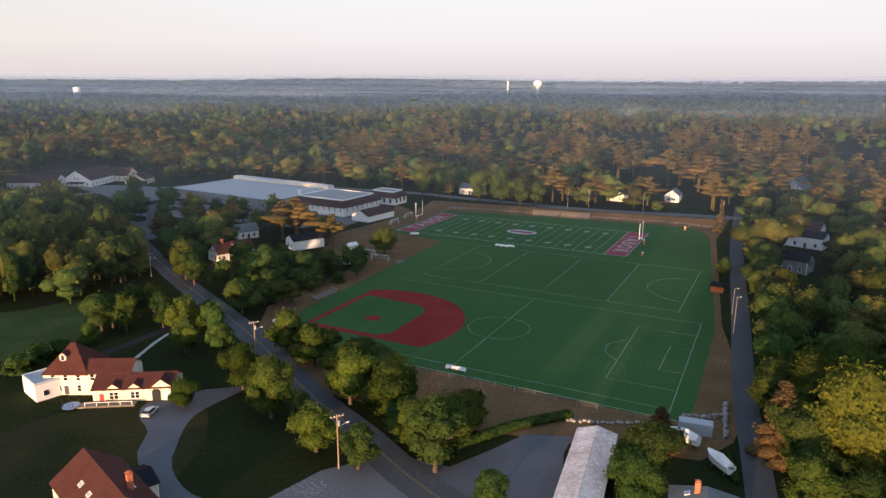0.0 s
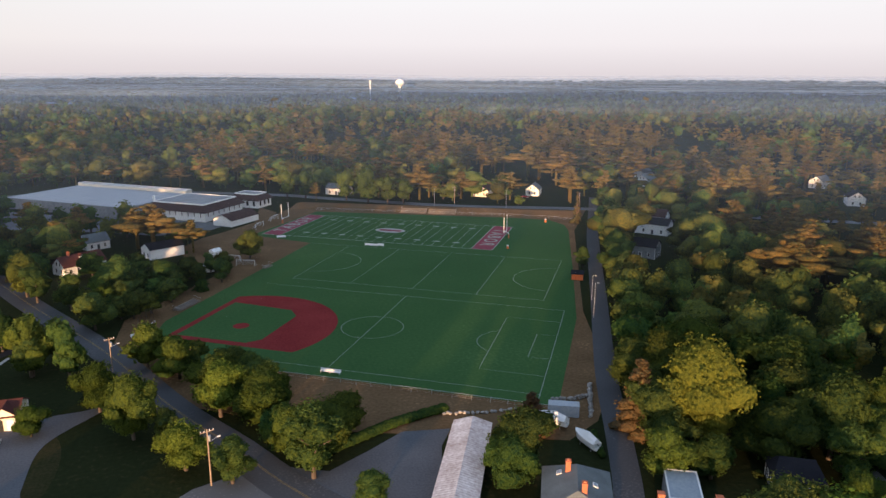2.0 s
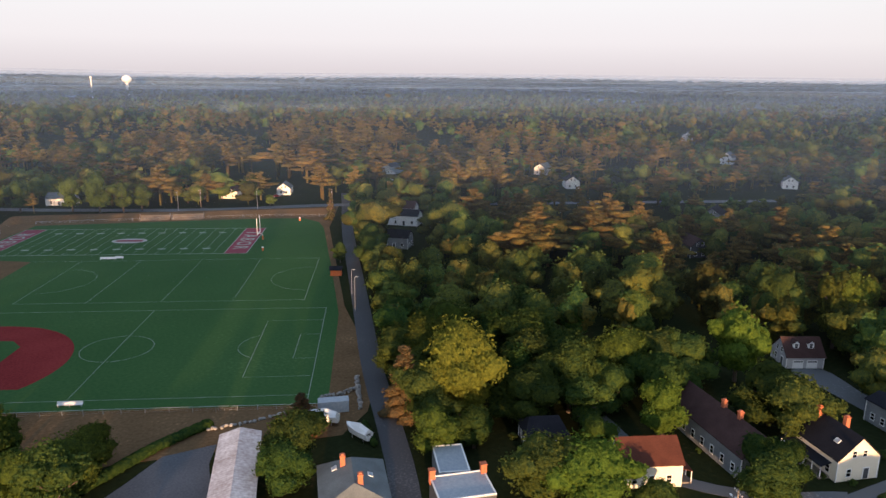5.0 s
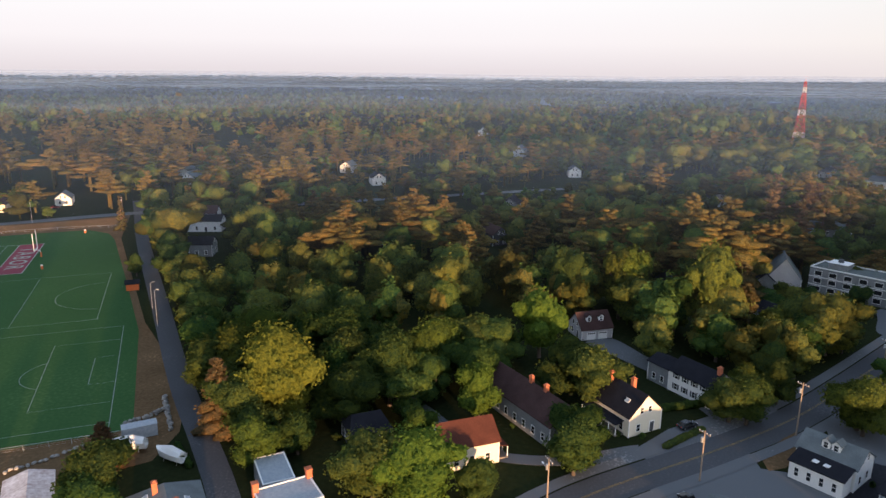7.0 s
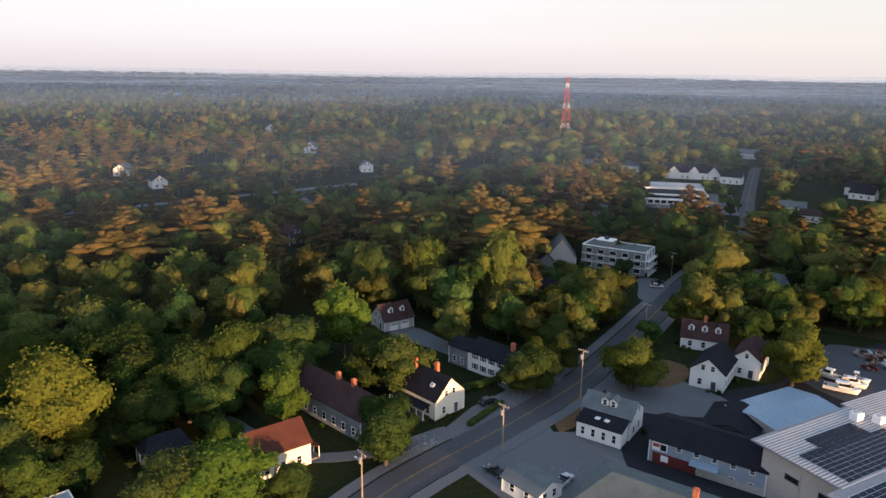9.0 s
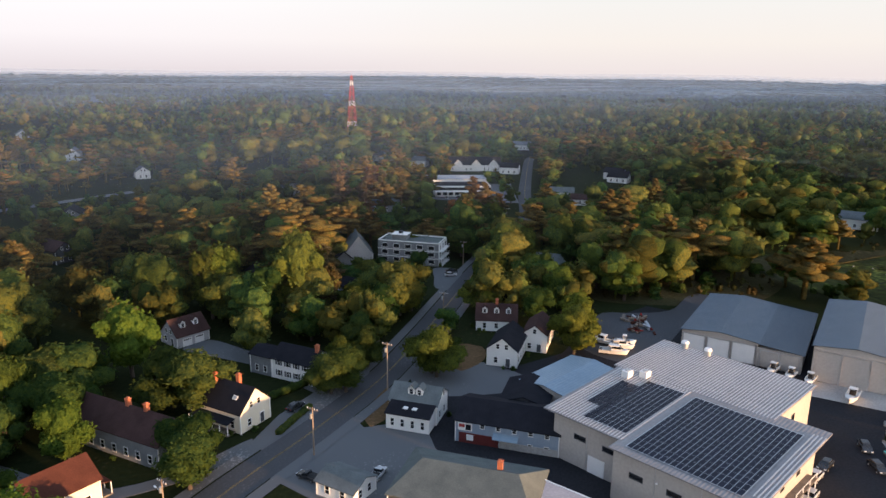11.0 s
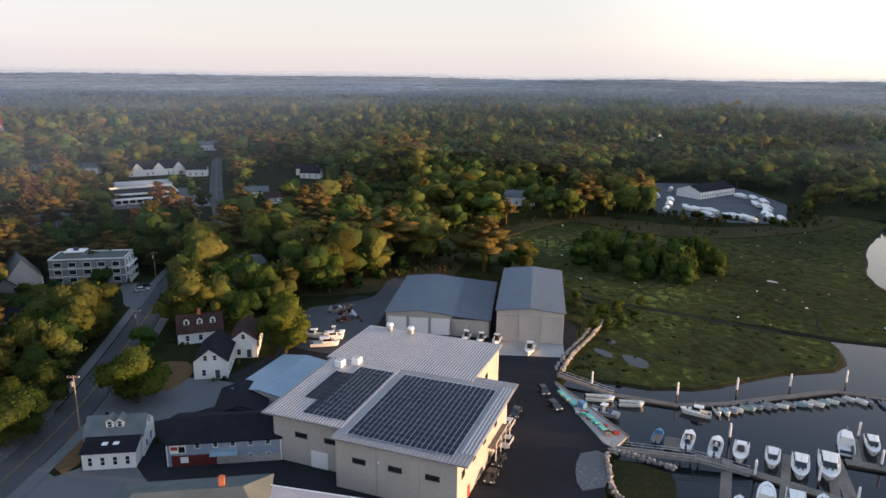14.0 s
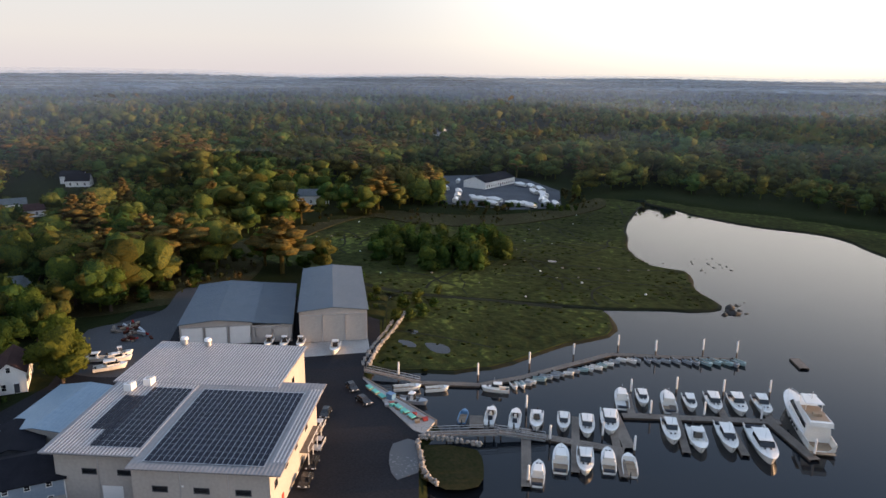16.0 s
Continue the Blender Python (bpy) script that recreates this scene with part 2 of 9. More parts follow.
M["pinebark"] = surf("reddish_pine_bark", (0.09, 0.05, 0.032), (0.17, 0.10, 0.065), 0.8, 8, bump=0.6)
M["leaf"] = foliage("broad_leaves", (0.026, 0.060, 0.026), (0.086, 0.126, 0.026), value=0.3, see=0.3)
M["leafwarm"] = foliage("yellowing_leaves", (0.038, 0.062, 0.021), (0.112, 0.148, 0.024), value=0.3, see=0.3)
M["leafbright"] = foliage("bright_yellow_green_leaves", (0.055, 0.091, 0.021), (0.150, 0.205, 0.030), value=0.15, see=0.3)
M["needle"] = foliage("pine_needles", (0.049, 0.055, 0.033), (0.165, 0.115, 0.045), see=0.2)
M["woods"] = foliage("woodland_leaves", (0.034, 0.068, 0.031), (0.128, 0.152, 0.030), cell=13.0, hue=0.07, value=0.45, see=0.27)
M["pinewoods"] = foliage("pine_woodland", (0.047, 0.057, 0.029), (0.195, 0.138, 0.036), cell=14.0, hue=0.016, value=0.3, see=0.2)
# distance haze put into the leaf colour: greyer and bluer than the nearer woods
M["farwoods"] = foliage("haze_tinted_woodland", (0.030, 0.046, 0.036), (0.075, 0.090, 0.055), cell=60.0, hue=0.03, value=0.45, see=0.1)
M["reed"] = surf("dry_reeds", (0.036, 0.030, 0.016), (0.105, 0.078, 0.045), 0.06, 14, rough=1.0, spec=0.03, bump=1.0, third=(0.055, 0.052, 0.024), dist=0.4)
M["scrub"] = foliage("rough_scrub", (0.030, 0.032, 0.014), (0.105, 0.100, 0.036), cell=6.0, hue=0.05, value=0.4, see=0.2)
M["tuft"] = foliage("marsh_tussock_grass", (0.016, 0.022, 0.007), (0.034, 0.046, 0.012), cell=9.0, hue=0.04, value=0.3, see=0.1)
M["seam"] = ribbed("grey_standing_seam", (0.085, 0.112, 0.142), (0.118, 0.146, 0.175), 0.6, 0, 0.1, 0.5)
M["leanroof"] = ribbed("dark_grey_standing_seam", (0.065, 0.085, 0.108), (0.09, 0.112, 0.135), 0.6, 0, 0.1, 0.5)
M["corrugated"] = ribbed("pale_corrugated_steel", (0.22, 0.215, 0.22), (0.31, 0.30, 0.30), 0.7, 1, 0.3, 0.45, 1.0)
M["rustroof"] = ribbed("streaked_rusty_steel", (0.36, 0.28, 0.255), (0.74, 0.69, 0.67), 0.7, 0, 0.1, 0.6, 1.0)
M["ribmetal"] = surf("pale_steel_rib", (0.50, 0.49, 0.49), (0.62, 0.60, 0.60), 0.5, 8, rough=0.4, metal=0.3)
M["bluesteel"] = ribbed("pale_blue_steel_roof", (0.22, 0.30, 0.37), (0.28, 0.36, 0.43), 0.7, 1, 0.3, 0.4, 0.8)
M["steel"] = surf("galvanised_steel", (0.4, 0.41, 0.42), (0.55, 0.56, 0.57), 0.6, 8, rough=0.4, metal=0.7)
M["chrome"] = surf("bright_white_enamel", (0.72, 0.72, 0.72), (0.8, 0.8, 0.8), 0.6, 8, rough=0.35)
M["tealpaint"] = surf("pale_teal_paint", (0.26, 0.38, 0.40), (0.36, 0.48, 0.50), 0.5, 10, rough=0.4)
M["gel"] = surf("white_gelcoat", (0.72, 0.71, 0.68), (0.84, 0.83, 0.79), 0.4, 10, rough=0.25, bump=0.02, spec=0.5)
M["hullblue"] = surf("blue_gelcoat", (0.10, 0.20, 0.34), (0.14, 0.26, 0.42), 0.4, 10, rough=0.25, bump=0.02)
M["deck"] = surf("teak_deck", (0.26, 0.19, 0.13), (0.38, 0.29, 0.2), 0.8, 10)
M["canvas"] = surf("dark_canvas", (0.02, 0.025, 0.035), (0.05, 0.055, 0.07), 0.6, 10)
M["redpaint"] = surf("red_paint", (0.30, 0.035, 0.03), (0.38, 0.06, 0.045), 0.6, 10)
M["orangepaint"] = surf("orange_paint", (0.55, 0.12, 0.03), (0.65, 0.18, 0.06), 0.6, 10)
M["greenpaint"] = surf("sea_green_tarp", (0.10, 0.42, 0.36), (0.2, 0.55, 0.48), 0.6, 10)
M["rubber"] = surf("black_rubber", (0.012, 0.012, 0.012), (0.03, 0.03, 0.03), 1, 8)
M["cardark"] = surf("dark_car_paint", (0.015, 0.017, 0.02), (0.03, 0.032, 0.036), 1, 4, rough=0.25, bump=0.0, spec=0.5)
M["carlight"] = surf("silver_car_paint", (0.45, 0.46, 0.47), (0.52, 0.53, 0.54), 1, 4, rough=0.25, bump=0.0, spec=0.5)
M["carred"] = surf("red_car_paint", (0.28, 0.02, 0.02), (0.33, 0.03, 0.03), 1, 4, rough=0.25, bump=0.0, spec=0.5)
M["glass"] = surf("dark_window_glass", (0.010, 0.012, 0.015), (0.022, 0.025, 0.03), 1, 4, rough=0.08, bump=0.0, spec=0.6)
M["solar"] = surf("solar_cell", (0.008, 0.011, 0.022), (0.014, 0.018, 0.034), 2, 6, rough=0.35, bump=0.0, spec=0.1, vary=0.2)


def water_material():
    m, n, l = nodes_of("harbour_water")
    p = n["Principled BSDF"]
    p.inputs["Base Color"].default_value = (0.007, 0.009, 0.012, 1)
    p.inputs["Roughness"].default_value = 0.04
    p.inputs["IOR"].default_value = 1.33
    tc, a, b = n.new("ShaderNodeTexCoord"), n.new("ShaderNodeTexNoise"), n.new("ShaderNodeTexNoise")
    a.inputs["Scale"].default_value, b.inputs["Scale"].default_value = 0.7, 0.05
    for q in (a, b):
        l.new(tc.outputs["Object"], q.inputs["Vector"])
    mul = n.new("ShaderNodeMath")
    mul.operation = "MULTIPLY"
    l.new(a.outputs["Fac"], mul.inputs[0])
    l.new(b.outputs["Fac"], mul.inputs[1])
    bp = n.new("ShaderNodeBump")
    bp.inputs["Strength"].default_value, bp.inputs["Distance"].default_value = 0.05, 0.05
    l.new(mul.outputs[0], bp.inputs["Height"])
    l.new(bp.outputs[0], p.inputs["Normal"])
    return m


def mist_haze_material(name, thick, start, side, low, span, reach=1.5):
    """Mist and aerial haze put in as a pale sheet: mostly clear, thicker in drifting banks."""
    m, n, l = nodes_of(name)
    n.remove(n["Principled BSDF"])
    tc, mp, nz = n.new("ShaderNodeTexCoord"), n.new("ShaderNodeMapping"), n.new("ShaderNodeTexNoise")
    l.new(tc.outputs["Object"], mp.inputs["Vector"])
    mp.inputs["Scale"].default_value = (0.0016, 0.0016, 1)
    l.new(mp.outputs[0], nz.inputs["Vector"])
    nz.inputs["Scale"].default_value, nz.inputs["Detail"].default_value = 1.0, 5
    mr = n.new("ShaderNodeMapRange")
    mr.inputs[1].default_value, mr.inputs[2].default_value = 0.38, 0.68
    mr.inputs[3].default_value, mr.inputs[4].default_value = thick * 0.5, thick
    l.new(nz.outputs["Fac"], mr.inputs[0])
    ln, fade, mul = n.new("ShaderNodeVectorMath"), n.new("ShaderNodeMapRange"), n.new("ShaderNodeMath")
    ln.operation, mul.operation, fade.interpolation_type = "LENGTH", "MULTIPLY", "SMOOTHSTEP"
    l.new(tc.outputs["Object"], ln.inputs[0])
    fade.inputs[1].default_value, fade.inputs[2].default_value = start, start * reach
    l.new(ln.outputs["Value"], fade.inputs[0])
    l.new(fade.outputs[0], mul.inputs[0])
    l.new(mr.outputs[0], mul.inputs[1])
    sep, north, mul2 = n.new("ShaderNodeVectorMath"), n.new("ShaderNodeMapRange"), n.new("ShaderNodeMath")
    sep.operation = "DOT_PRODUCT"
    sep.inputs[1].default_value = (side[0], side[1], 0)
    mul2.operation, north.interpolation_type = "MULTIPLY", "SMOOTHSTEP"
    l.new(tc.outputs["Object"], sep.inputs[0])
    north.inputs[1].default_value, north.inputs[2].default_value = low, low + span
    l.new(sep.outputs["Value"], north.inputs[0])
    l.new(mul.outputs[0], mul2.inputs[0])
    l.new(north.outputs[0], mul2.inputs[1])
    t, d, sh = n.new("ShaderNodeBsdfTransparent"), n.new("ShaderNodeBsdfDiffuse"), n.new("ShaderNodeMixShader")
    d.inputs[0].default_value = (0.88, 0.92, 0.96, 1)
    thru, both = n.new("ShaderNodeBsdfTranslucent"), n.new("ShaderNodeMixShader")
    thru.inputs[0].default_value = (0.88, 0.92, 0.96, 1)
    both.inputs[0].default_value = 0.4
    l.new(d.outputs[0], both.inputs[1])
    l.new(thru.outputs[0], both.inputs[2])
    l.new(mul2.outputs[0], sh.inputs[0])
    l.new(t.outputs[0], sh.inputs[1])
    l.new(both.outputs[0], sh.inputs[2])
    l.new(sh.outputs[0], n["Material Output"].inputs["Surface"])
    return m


M["water"] = water_material()
# ---- building blocks ----
class Geo:
    """Loose polygons gathered into one mesh."""

    def __init__(self):
        self.v, self.f, self.k = [], [], []

    def add(self, vs, fs, k=0):
        o = len(self.v)
        self.v += [tuple(p) for p in vs]
        self.f += [tuple(o + i for i in q) for q in fs]
        self.k += [k] * len(fs)
        return self

    def box(self, x0, x1, y0, y1, z0, z1, k=0, m=None):
        vs = [Vector((x, y, z)) for z in (z0, z1) for x, y in ((x0, y0), (x1, y0), (x1, y1), (x0, y1))]
        if m:
            vs = [m @ p for p in vs]
        return self.add(vs, [(3, 2, 1, 0), (4, 5, 6, 7), (0, 1, 5, 4), (1, 2, 6, 5), (2, 3, 7, 6), (3, 0, 4, 7)], k)

    def prism(self, outline, z0, z1, k=0):
        n = len(outline)
        area = sum(outline[i - 1][0] * outline[i][1] - outline[i][0] * outline[i - 1][1] for i in range(n))
        pts = list(outline) if area > 0 else list(outline)[::-1]
        vs = [(x, y, z0) for x, y in pts] + [(x, y, z1) for x, y in pts]
        return self.add(vs, [tuple(range(n))[::-1], tuple(range(n, 2 * n))] + [(i, (i + 1) % n, n + (i + 1) % n, n + i) for i in range(n)], k)

    def tube(self, a, b, r0, r1=None, n=8, k=0):
        a, b = Vector(a), Vector(b)
        r1 = r0 if r1 is None else r1
        q = (b - a).to_track_quat("Z", "Y")
        vs = [c + q @ Vector((r * math.cos(6.2832 * i / n), r * math.sin(6.2832 * i / n), 0)) for c, r in ((a, r0), (b, r1)) for i in range(n)]
        return self.add(vs, [(i, (i + 1) % n, n + (i + 1) % n, n + i) for i in range(n)] + [tuple(range(n))[::-1], tuple(range(n, 2 * n))], k)

    def mesh(self, name, *mats):
        me = bpy.data.meshes.new(name)
        me.from_pydata(self.v, [], self.f)
        for m in mats:
            me.materials.append(M[m] if isinstance(m, str) else m)
        if any(self.k):
            me.polygons.foreach_set("material_index", self.k)
        me.update()
        return me


def part(name, geo, mat, parent=None, label="", at=None):
    """One mesh object under a thing or a part. geo: a Geo, or a mesh to share."""
    mats = mat if isinstance(mat, tuple) else (mat,)
    me = geo.mesh(name, *mats) if isinstance(geo, Geo) else geo
    ob = new(name, me)
    ob.parent = parent
    if at is not None:
        ob.matrix_basis = at
    return tagged(ob, label)


def thing(name, m, label, category, group="", kind=""):
    ob = new(name)
    ob.empty_display_size = 0.2
    ob.matrix_basis = m
    return tagged(ob, label, category, group, kind)


def setting(name, geo, mat, label, category):
    return tagged(part(name, geo, mat), label, category, "", "structure")


def arrays(name, v, f, *mats):
    """A mesh from numpy vertices and triangles."""
    me = bpy.data.meshes.new(name)
    v, f = np.asarray(v, np.float32), np.asarray(f, np.int32)
    me.vertices.add(len(v))
    me.vertices.foreach_set("co", v.ravel())
    me.loops.add(f.size)
    me.loops.foreach_set("vertex_index", f.ravel())
    me.polygons.add(len(f))
    me.polygons.foreach_set("loop_start", np.arange(0, f.size, f.shape[1], dtype=np.int32))
    for m in mats:
        me.materials.append(M[m] if isinstance(m, str) else m)
    me.update(calc_edges=True)
    return me


def smooth(pts, step=4.0, closed=False):
    """A rounded line through a few places."""
    p = [Vector((*q, 0)).to_2d() if len(q) == 2 else Vector(q[:2]) for q in pts]
    n, out = len(p), []
    for i in range(n if closed else n - 1):
        a, b, c, d = (p[(i + j) % n] if closed else p[min(max(i + j, 0), n - 1)] for j in (-1, 0, 1, 2))
        k = max(1, int((c - b).length / step))
        for s in range(k):
            u = s / k
            out.append(0.5 * ((2 * b) + (c - a) * u + (2 * a - 5 * b + 4 * c - d) * u * u + (3 * b - a - 3 * c + d) * u ** 3))
    if not closed:
        out.append(p[-1])
    return [(q.x, q.y) for q in out]


def strip(pts, width, z=0.03, thick=0.02, offset=0.0, geo=None, k=0):
    """A flat band along a line."""
    geo = geo or Geo()
    n = len(pts)
    vs = []
    for i, (x, y) in enumerate(pts):
        ax, ay = pts[max(i - 1, 0)]
        bx, by = pts[min(i + 1, n - 1)]
        d = math.hypot(bx - ax, by - ay) or 1
        nx, ny = -(by - ay) / d, (bx - ax) / d
        for s in (offset - width / 2, offset + width / 2):
            vs.append((x + nx * s, y + ny * s, z + ground(x, y)))
    geo.add(vs, [(2 * i + 1, 2 * i, 2 * i + 2, 2 * i + 3) for i in range(n - 1)], k)
    return geo


def inside(poly, x, y):
    """Which of the places lie inside a polygon (numpy)."""
    x, y = np.asarray(x, float), np.asarray(y, float)
    hit = np.zeros(x.shape, bool)
    for (ax, ay), (bx, by) in zip(poly, poly[1:] + poly[:1]):
        cross = ((ay > y) != (by > y)) & (x < (bx - ax) * (y - ay) / ((by - ay) or 1e-9) + ax)
        hit ^= cross
    return hit


def off_line(pts, x, y):
    """Distance of places from a line of places (numpy)."""
    best = np.full(np.shape(x), 1e9)
    for (ax, ay), (bx, by) in zip(pts, pts[1:]):
        dx, dy = bx - ax, by - ay
        u = np.clip(((x - ax) * dx + (y - ay) * dy) / (dx * dx + dy * dy + 1e-9), 0, 1)
        best = np.minimum(best, np.hypot(x - ax - u * dx, y - ay - u * dy))
    return best
# ---- plan ----
FO, FU, FV = Vector((113.9, 263.8)), Vector((0.820, -0.572)), Vector((0.572, 0.820))


def field(u, v):
    """Place of the sports ground's own coordinates: u along the gridiron, v across it."""
    q = FO + FU * u + FV * v
    return (q.x, q.y)


WATER_Z, MARSH_Z = -1.6, -1.0
BASIN = [(158, -118), (143, -107), (131, -93), (127, -89.6), (115, -89.8), (100, -88.6), (97, -82.5), (90, -76), (78, -66), (66, -62), (40, -70), (-10, -110), (-60, -200), (-60, -420),
         (60, -372), (100, -379), (143, -380), (185, -372), (222, -372), (248, -352), (240, -318), (234, -300), (262, -246), (292, -228), (290, -187), (286, -137), (284, -108), (262, -122), (240, -128), (205, -136), (178, -136)]
MARSH_NEAR = [(160, -121), (150, -112), (141, -102), (132.4, -96.5), (128, -100.4), (118.6, -111.2), (112.4, -126.6), (111.7, -148), (107.8, -162), (113, -171.8), (121, -178.6), (131, -171), (148, -160), (166, -147), (176, -137)]
MARSH_MAIN = [(180, -137), (166, -150), (148, -164), (134, -174), (122.7, -182), (112, -192.4), (98, -209.8), (114.6, -223.6), (128, -241.7), (141, -239), (162.7, -256), (176, -275), (190.4, -295.4), (212.5, -339.8),
              (216, -352), (226, -358), (246, -352), (238, -318), (234, -300), (263, -246), (293, -228), (291, -187), (288, -137), (286, -106), (262, -121), (240, -127), (205, -134)]
MARSH_FAR = [(220.4, -364.2), (195.3, -355.7), (174.6, -349), (147, -348), (122, -353.9), (105.7, -349.7), (84.6, -331), (50, -318), (0, -316), (-60, -340), (-64, -424), (60, -376), (100, -384), (143, -385), (185, -378), (222, -377)]


REED_BELT = [(252.8, -106.2), (287.2, -145.4), (317.7, -224.5), (277.7, -239.2), (251.3, -259.7), (239.9, -301.8), (245.7, -350.2), (226.2, -328), (223.1, -281.5), (232.3, -240.7), (257.1, -218.5), (288.8, -204.5), (260.8, -143.3), (236.3, -105.2)]
SCRUB = [(222, -48), (262, -62), (314, -77), (318, -108), (296, -126), (262, -117), (240, -123), (215, -100), (213, -72)]
YARD_EDGE = [(240, -262), (262, -250), (292, -248), (300, -262), (286, -266), (252, -282), (239, -304), (278, -355), (262, -360), (232, -318), (230, -280)]
BASIN_LINE = BASIN + BASIN[:1]


def ground_np(x, y):
    """Height of the bare ground: level town, a harbour basin, hills far off."""
    x, y = np.asarray(x, float), np.asarray(y, float)
    r = np.hypot(x, y)
    u = np.clip((r - 1300) / 3600, 0, 1)
    hill = 42 * u * u * (3 - 2 * u)
    wave = 6 * np.sin(x / 610 + 1.3) * np.cos(y / 740 + 0.4) + 4 * np.sin((x + y) / 330)
    z = hill + wave * np.clip((r - 900) / 1500, 0, 1)
    near = r < 620
    d = np.where(inside(BASIN, x, y), 1, -1) * np.where(near, off_line(BASIN_LINE, x, y), 1e3)
    d = np.where(near, d, -1e3)
    return z - 4.2 * np.clip(d / 4.0, 0, 1)


def ground(x, y):
    return 0.0 if math.hypot(x, y) < 900 else float(ground_np(np.array([x]), np.array([y]))[0])


def ground_sheet():
    rings = [0.0, 12.0, 24.0]
    while rings[-1] < 4900:
        rings.append(rings[-1] + max(2.8, 0.02 * rings[-1]))
    rings = np.array(rings[1:])
    ang = np.concatenate([np.arange(-78, 122, 0.8), np.arange(122, 282, 4.0)]) + 0.0
    ang = np.radians(ang + 0.0)
    # bearings run from the +x axis, so that the fine part faces the town, the field and the harbour
    rr, aa = np.meshgrid(rings, ang, indexing="ij")
    x, y = rr * np.cos(aa), rr * np.sin(aa)
    z = ground_np(x, y)
    n, m = rr.shape
    v = np.stack([x, y, z], -1).reshape(-1, 3)
    i, j = np.meshgrid(np.arange(n - 1), np.arange(m), indexing="ij")
    a, b = i * m + j, i * m + (j + 1) % m
    f = np.stack([a, a + m, b + m, b], -1).reshape(-1, 4)
    me = arrays("ground", v, f, "grass")
    cap = Geo().add([(12 * math.cos(t), 12 * math.sin(t), 0) for t in ang], [tuple(range(len(ang)))])
    return me, cap


me, cap = ground_sheet()
ground_ob = tagged(new("ground", me), "rough grass ground of the town, rising to far hills", "ground", "", "structure")
part("ground_patch", cap, "grass", ground_ob)
setting("water", Geo().add([(-900, -1500, WATER_Z), (330, -1500, WATER_Z), (330, -60, WATER_Z), (-900, -60, WATER_Z)], [(0, 1, 2, 3)]), "water", "still dark harbour and creek water", "water")


def marsh(name, outline, label):
    pts = smooth(outline, 5.0, True)
    rim = [(x + 1.2 * noise.noise((x * 0.23, y * 0.23, 3.1)), y + 1.2 * noise.noise((x * 0.23, y * 0.23, 8.7))) for x, y in pts]
    ob = setting(name, Geo().prism(rim, WATER_Z - 1.0, MARSH_Z), "marsh", label, "marsh")
    # a muddy slope from the turf down into the water
    n = len(rim)
    turn = 1 if sum(rim[i - 1][0] * rim[i][1] - rim[i][0] * rim[i - 1][1] for i in range(n)) > 0 else -1
    rings = [[], [], []]
    for i, (x, y) in enumerate(rim):
        dx, dy = rim[(i + 1) % n][0] - rim[i - 1][0], rim[(i + 1) % n][1] - rim[i - 1][1]
        d = math.hypot(dx, dy) or 1.0
        nx, ny = turn * dy / d, -turn * dx / d
        wide = 1.5 + 1.1 * noise.noise((x * 0.11, y * 0.11, 5.0))
        for ring, out, z in zip(rings, (-0.9, 0.35 * wide, wide), (MARSH_Z + 0.03, MARSH_Z - 0.22, WATER_Z - 0.12)):
            ring.append((x + nx * out, y + ny * out, z))
    f = []
    for k in (0, 1):
        for i in range(n):
            j = (i + 1) % n
            f.append((k * n + i, (k + 1) * n + i, (k + 1) * n + j, k * n + j))
    part("mud_edge", Geo().add(rings[0] + rings[1] + rings[2], f), "mud", ob, "dark muddy edge")
    return ob


marsh("marsh_near", MARSH_NEAR, "green salt marsh beside the boatyard")
marsh("marsh_main", MARSH_MAIN, "wide green salt marsh along the creek")
marsh("marsh_far", MARSH_FAR, "green marsh strip on the creek's far bank")

# ---- roads ----
ROAD_A = smooth([(-250, 540), (-180, 447), (-116, 361), (-81, 293), (-56.7, 245), (-28.8, 193.4), (-10.8, 153.5), (1.8, 130.4), (13.2, 108.6), (40, 72), (72, 50), (102.5, 39.9), (131, 25.5), (156, 14.3),
                 (186, 5.1), (225.6, -5.6), (260, -15.4), (343, -41.3), (430, -51), (530, -64), (614, -76), (632, -84)], 6)
ROAD_B = smooth([(52, 68), (66, 90), (76.5, 109.5), (91.5, 138.5), (120.3, 188.8), (167.6, 271.6), (208, 338), (226, 368)], 6)
ROAD_C = smooth([(-180, 447), (-79.6, 486), (32, 442), (74.5, 411), (137, 366), (207, 333), (300, 270), (420, 190)], 6)
tagged(part("road_main", strip(ROAD_A, 8.0, 0.04), "street"), "dark asphalt main street with a yellow centre line", "road", "", "structure")
tagged(part("road_lane", strip(ROAD_B, 5.4, 0.05), "street"), "narrow asphalt lane beside the sports field", "road", "", "structure")
tagged(part("road_far", strip(ROAD_C, 8.0, 0.06), "oldasphalt"), "asphalt road behind the sports field", "road", "", "structure")


def marking(name, pts, offset, width, mat, label, z=0.075):
    return setting(name, strip(pts, width, z, offset=offset), mat, label, "road marking")


marking("centre_line", ROAD_A, 0.14, 0.13, "yellow", "worn double yellow centre line")
marking("centre_line_twin", ROAD_A, -0.14, 0.13, "yellow", "worn double yellow centre line")
for side in (-1, 1):
    marking("edge_line", ROAD_C, side * 3.4, 0.12, "paint", "worn white edge line on the road", 0.095)


def sheet(name, pts, mat, label, category="pavement", z=0.02, round_it=True):
    q = smooth(pts, 3.0, True) if round_it else pts
    return setting(name, Geo().prism(q, -0.3, z), mat, label, category)


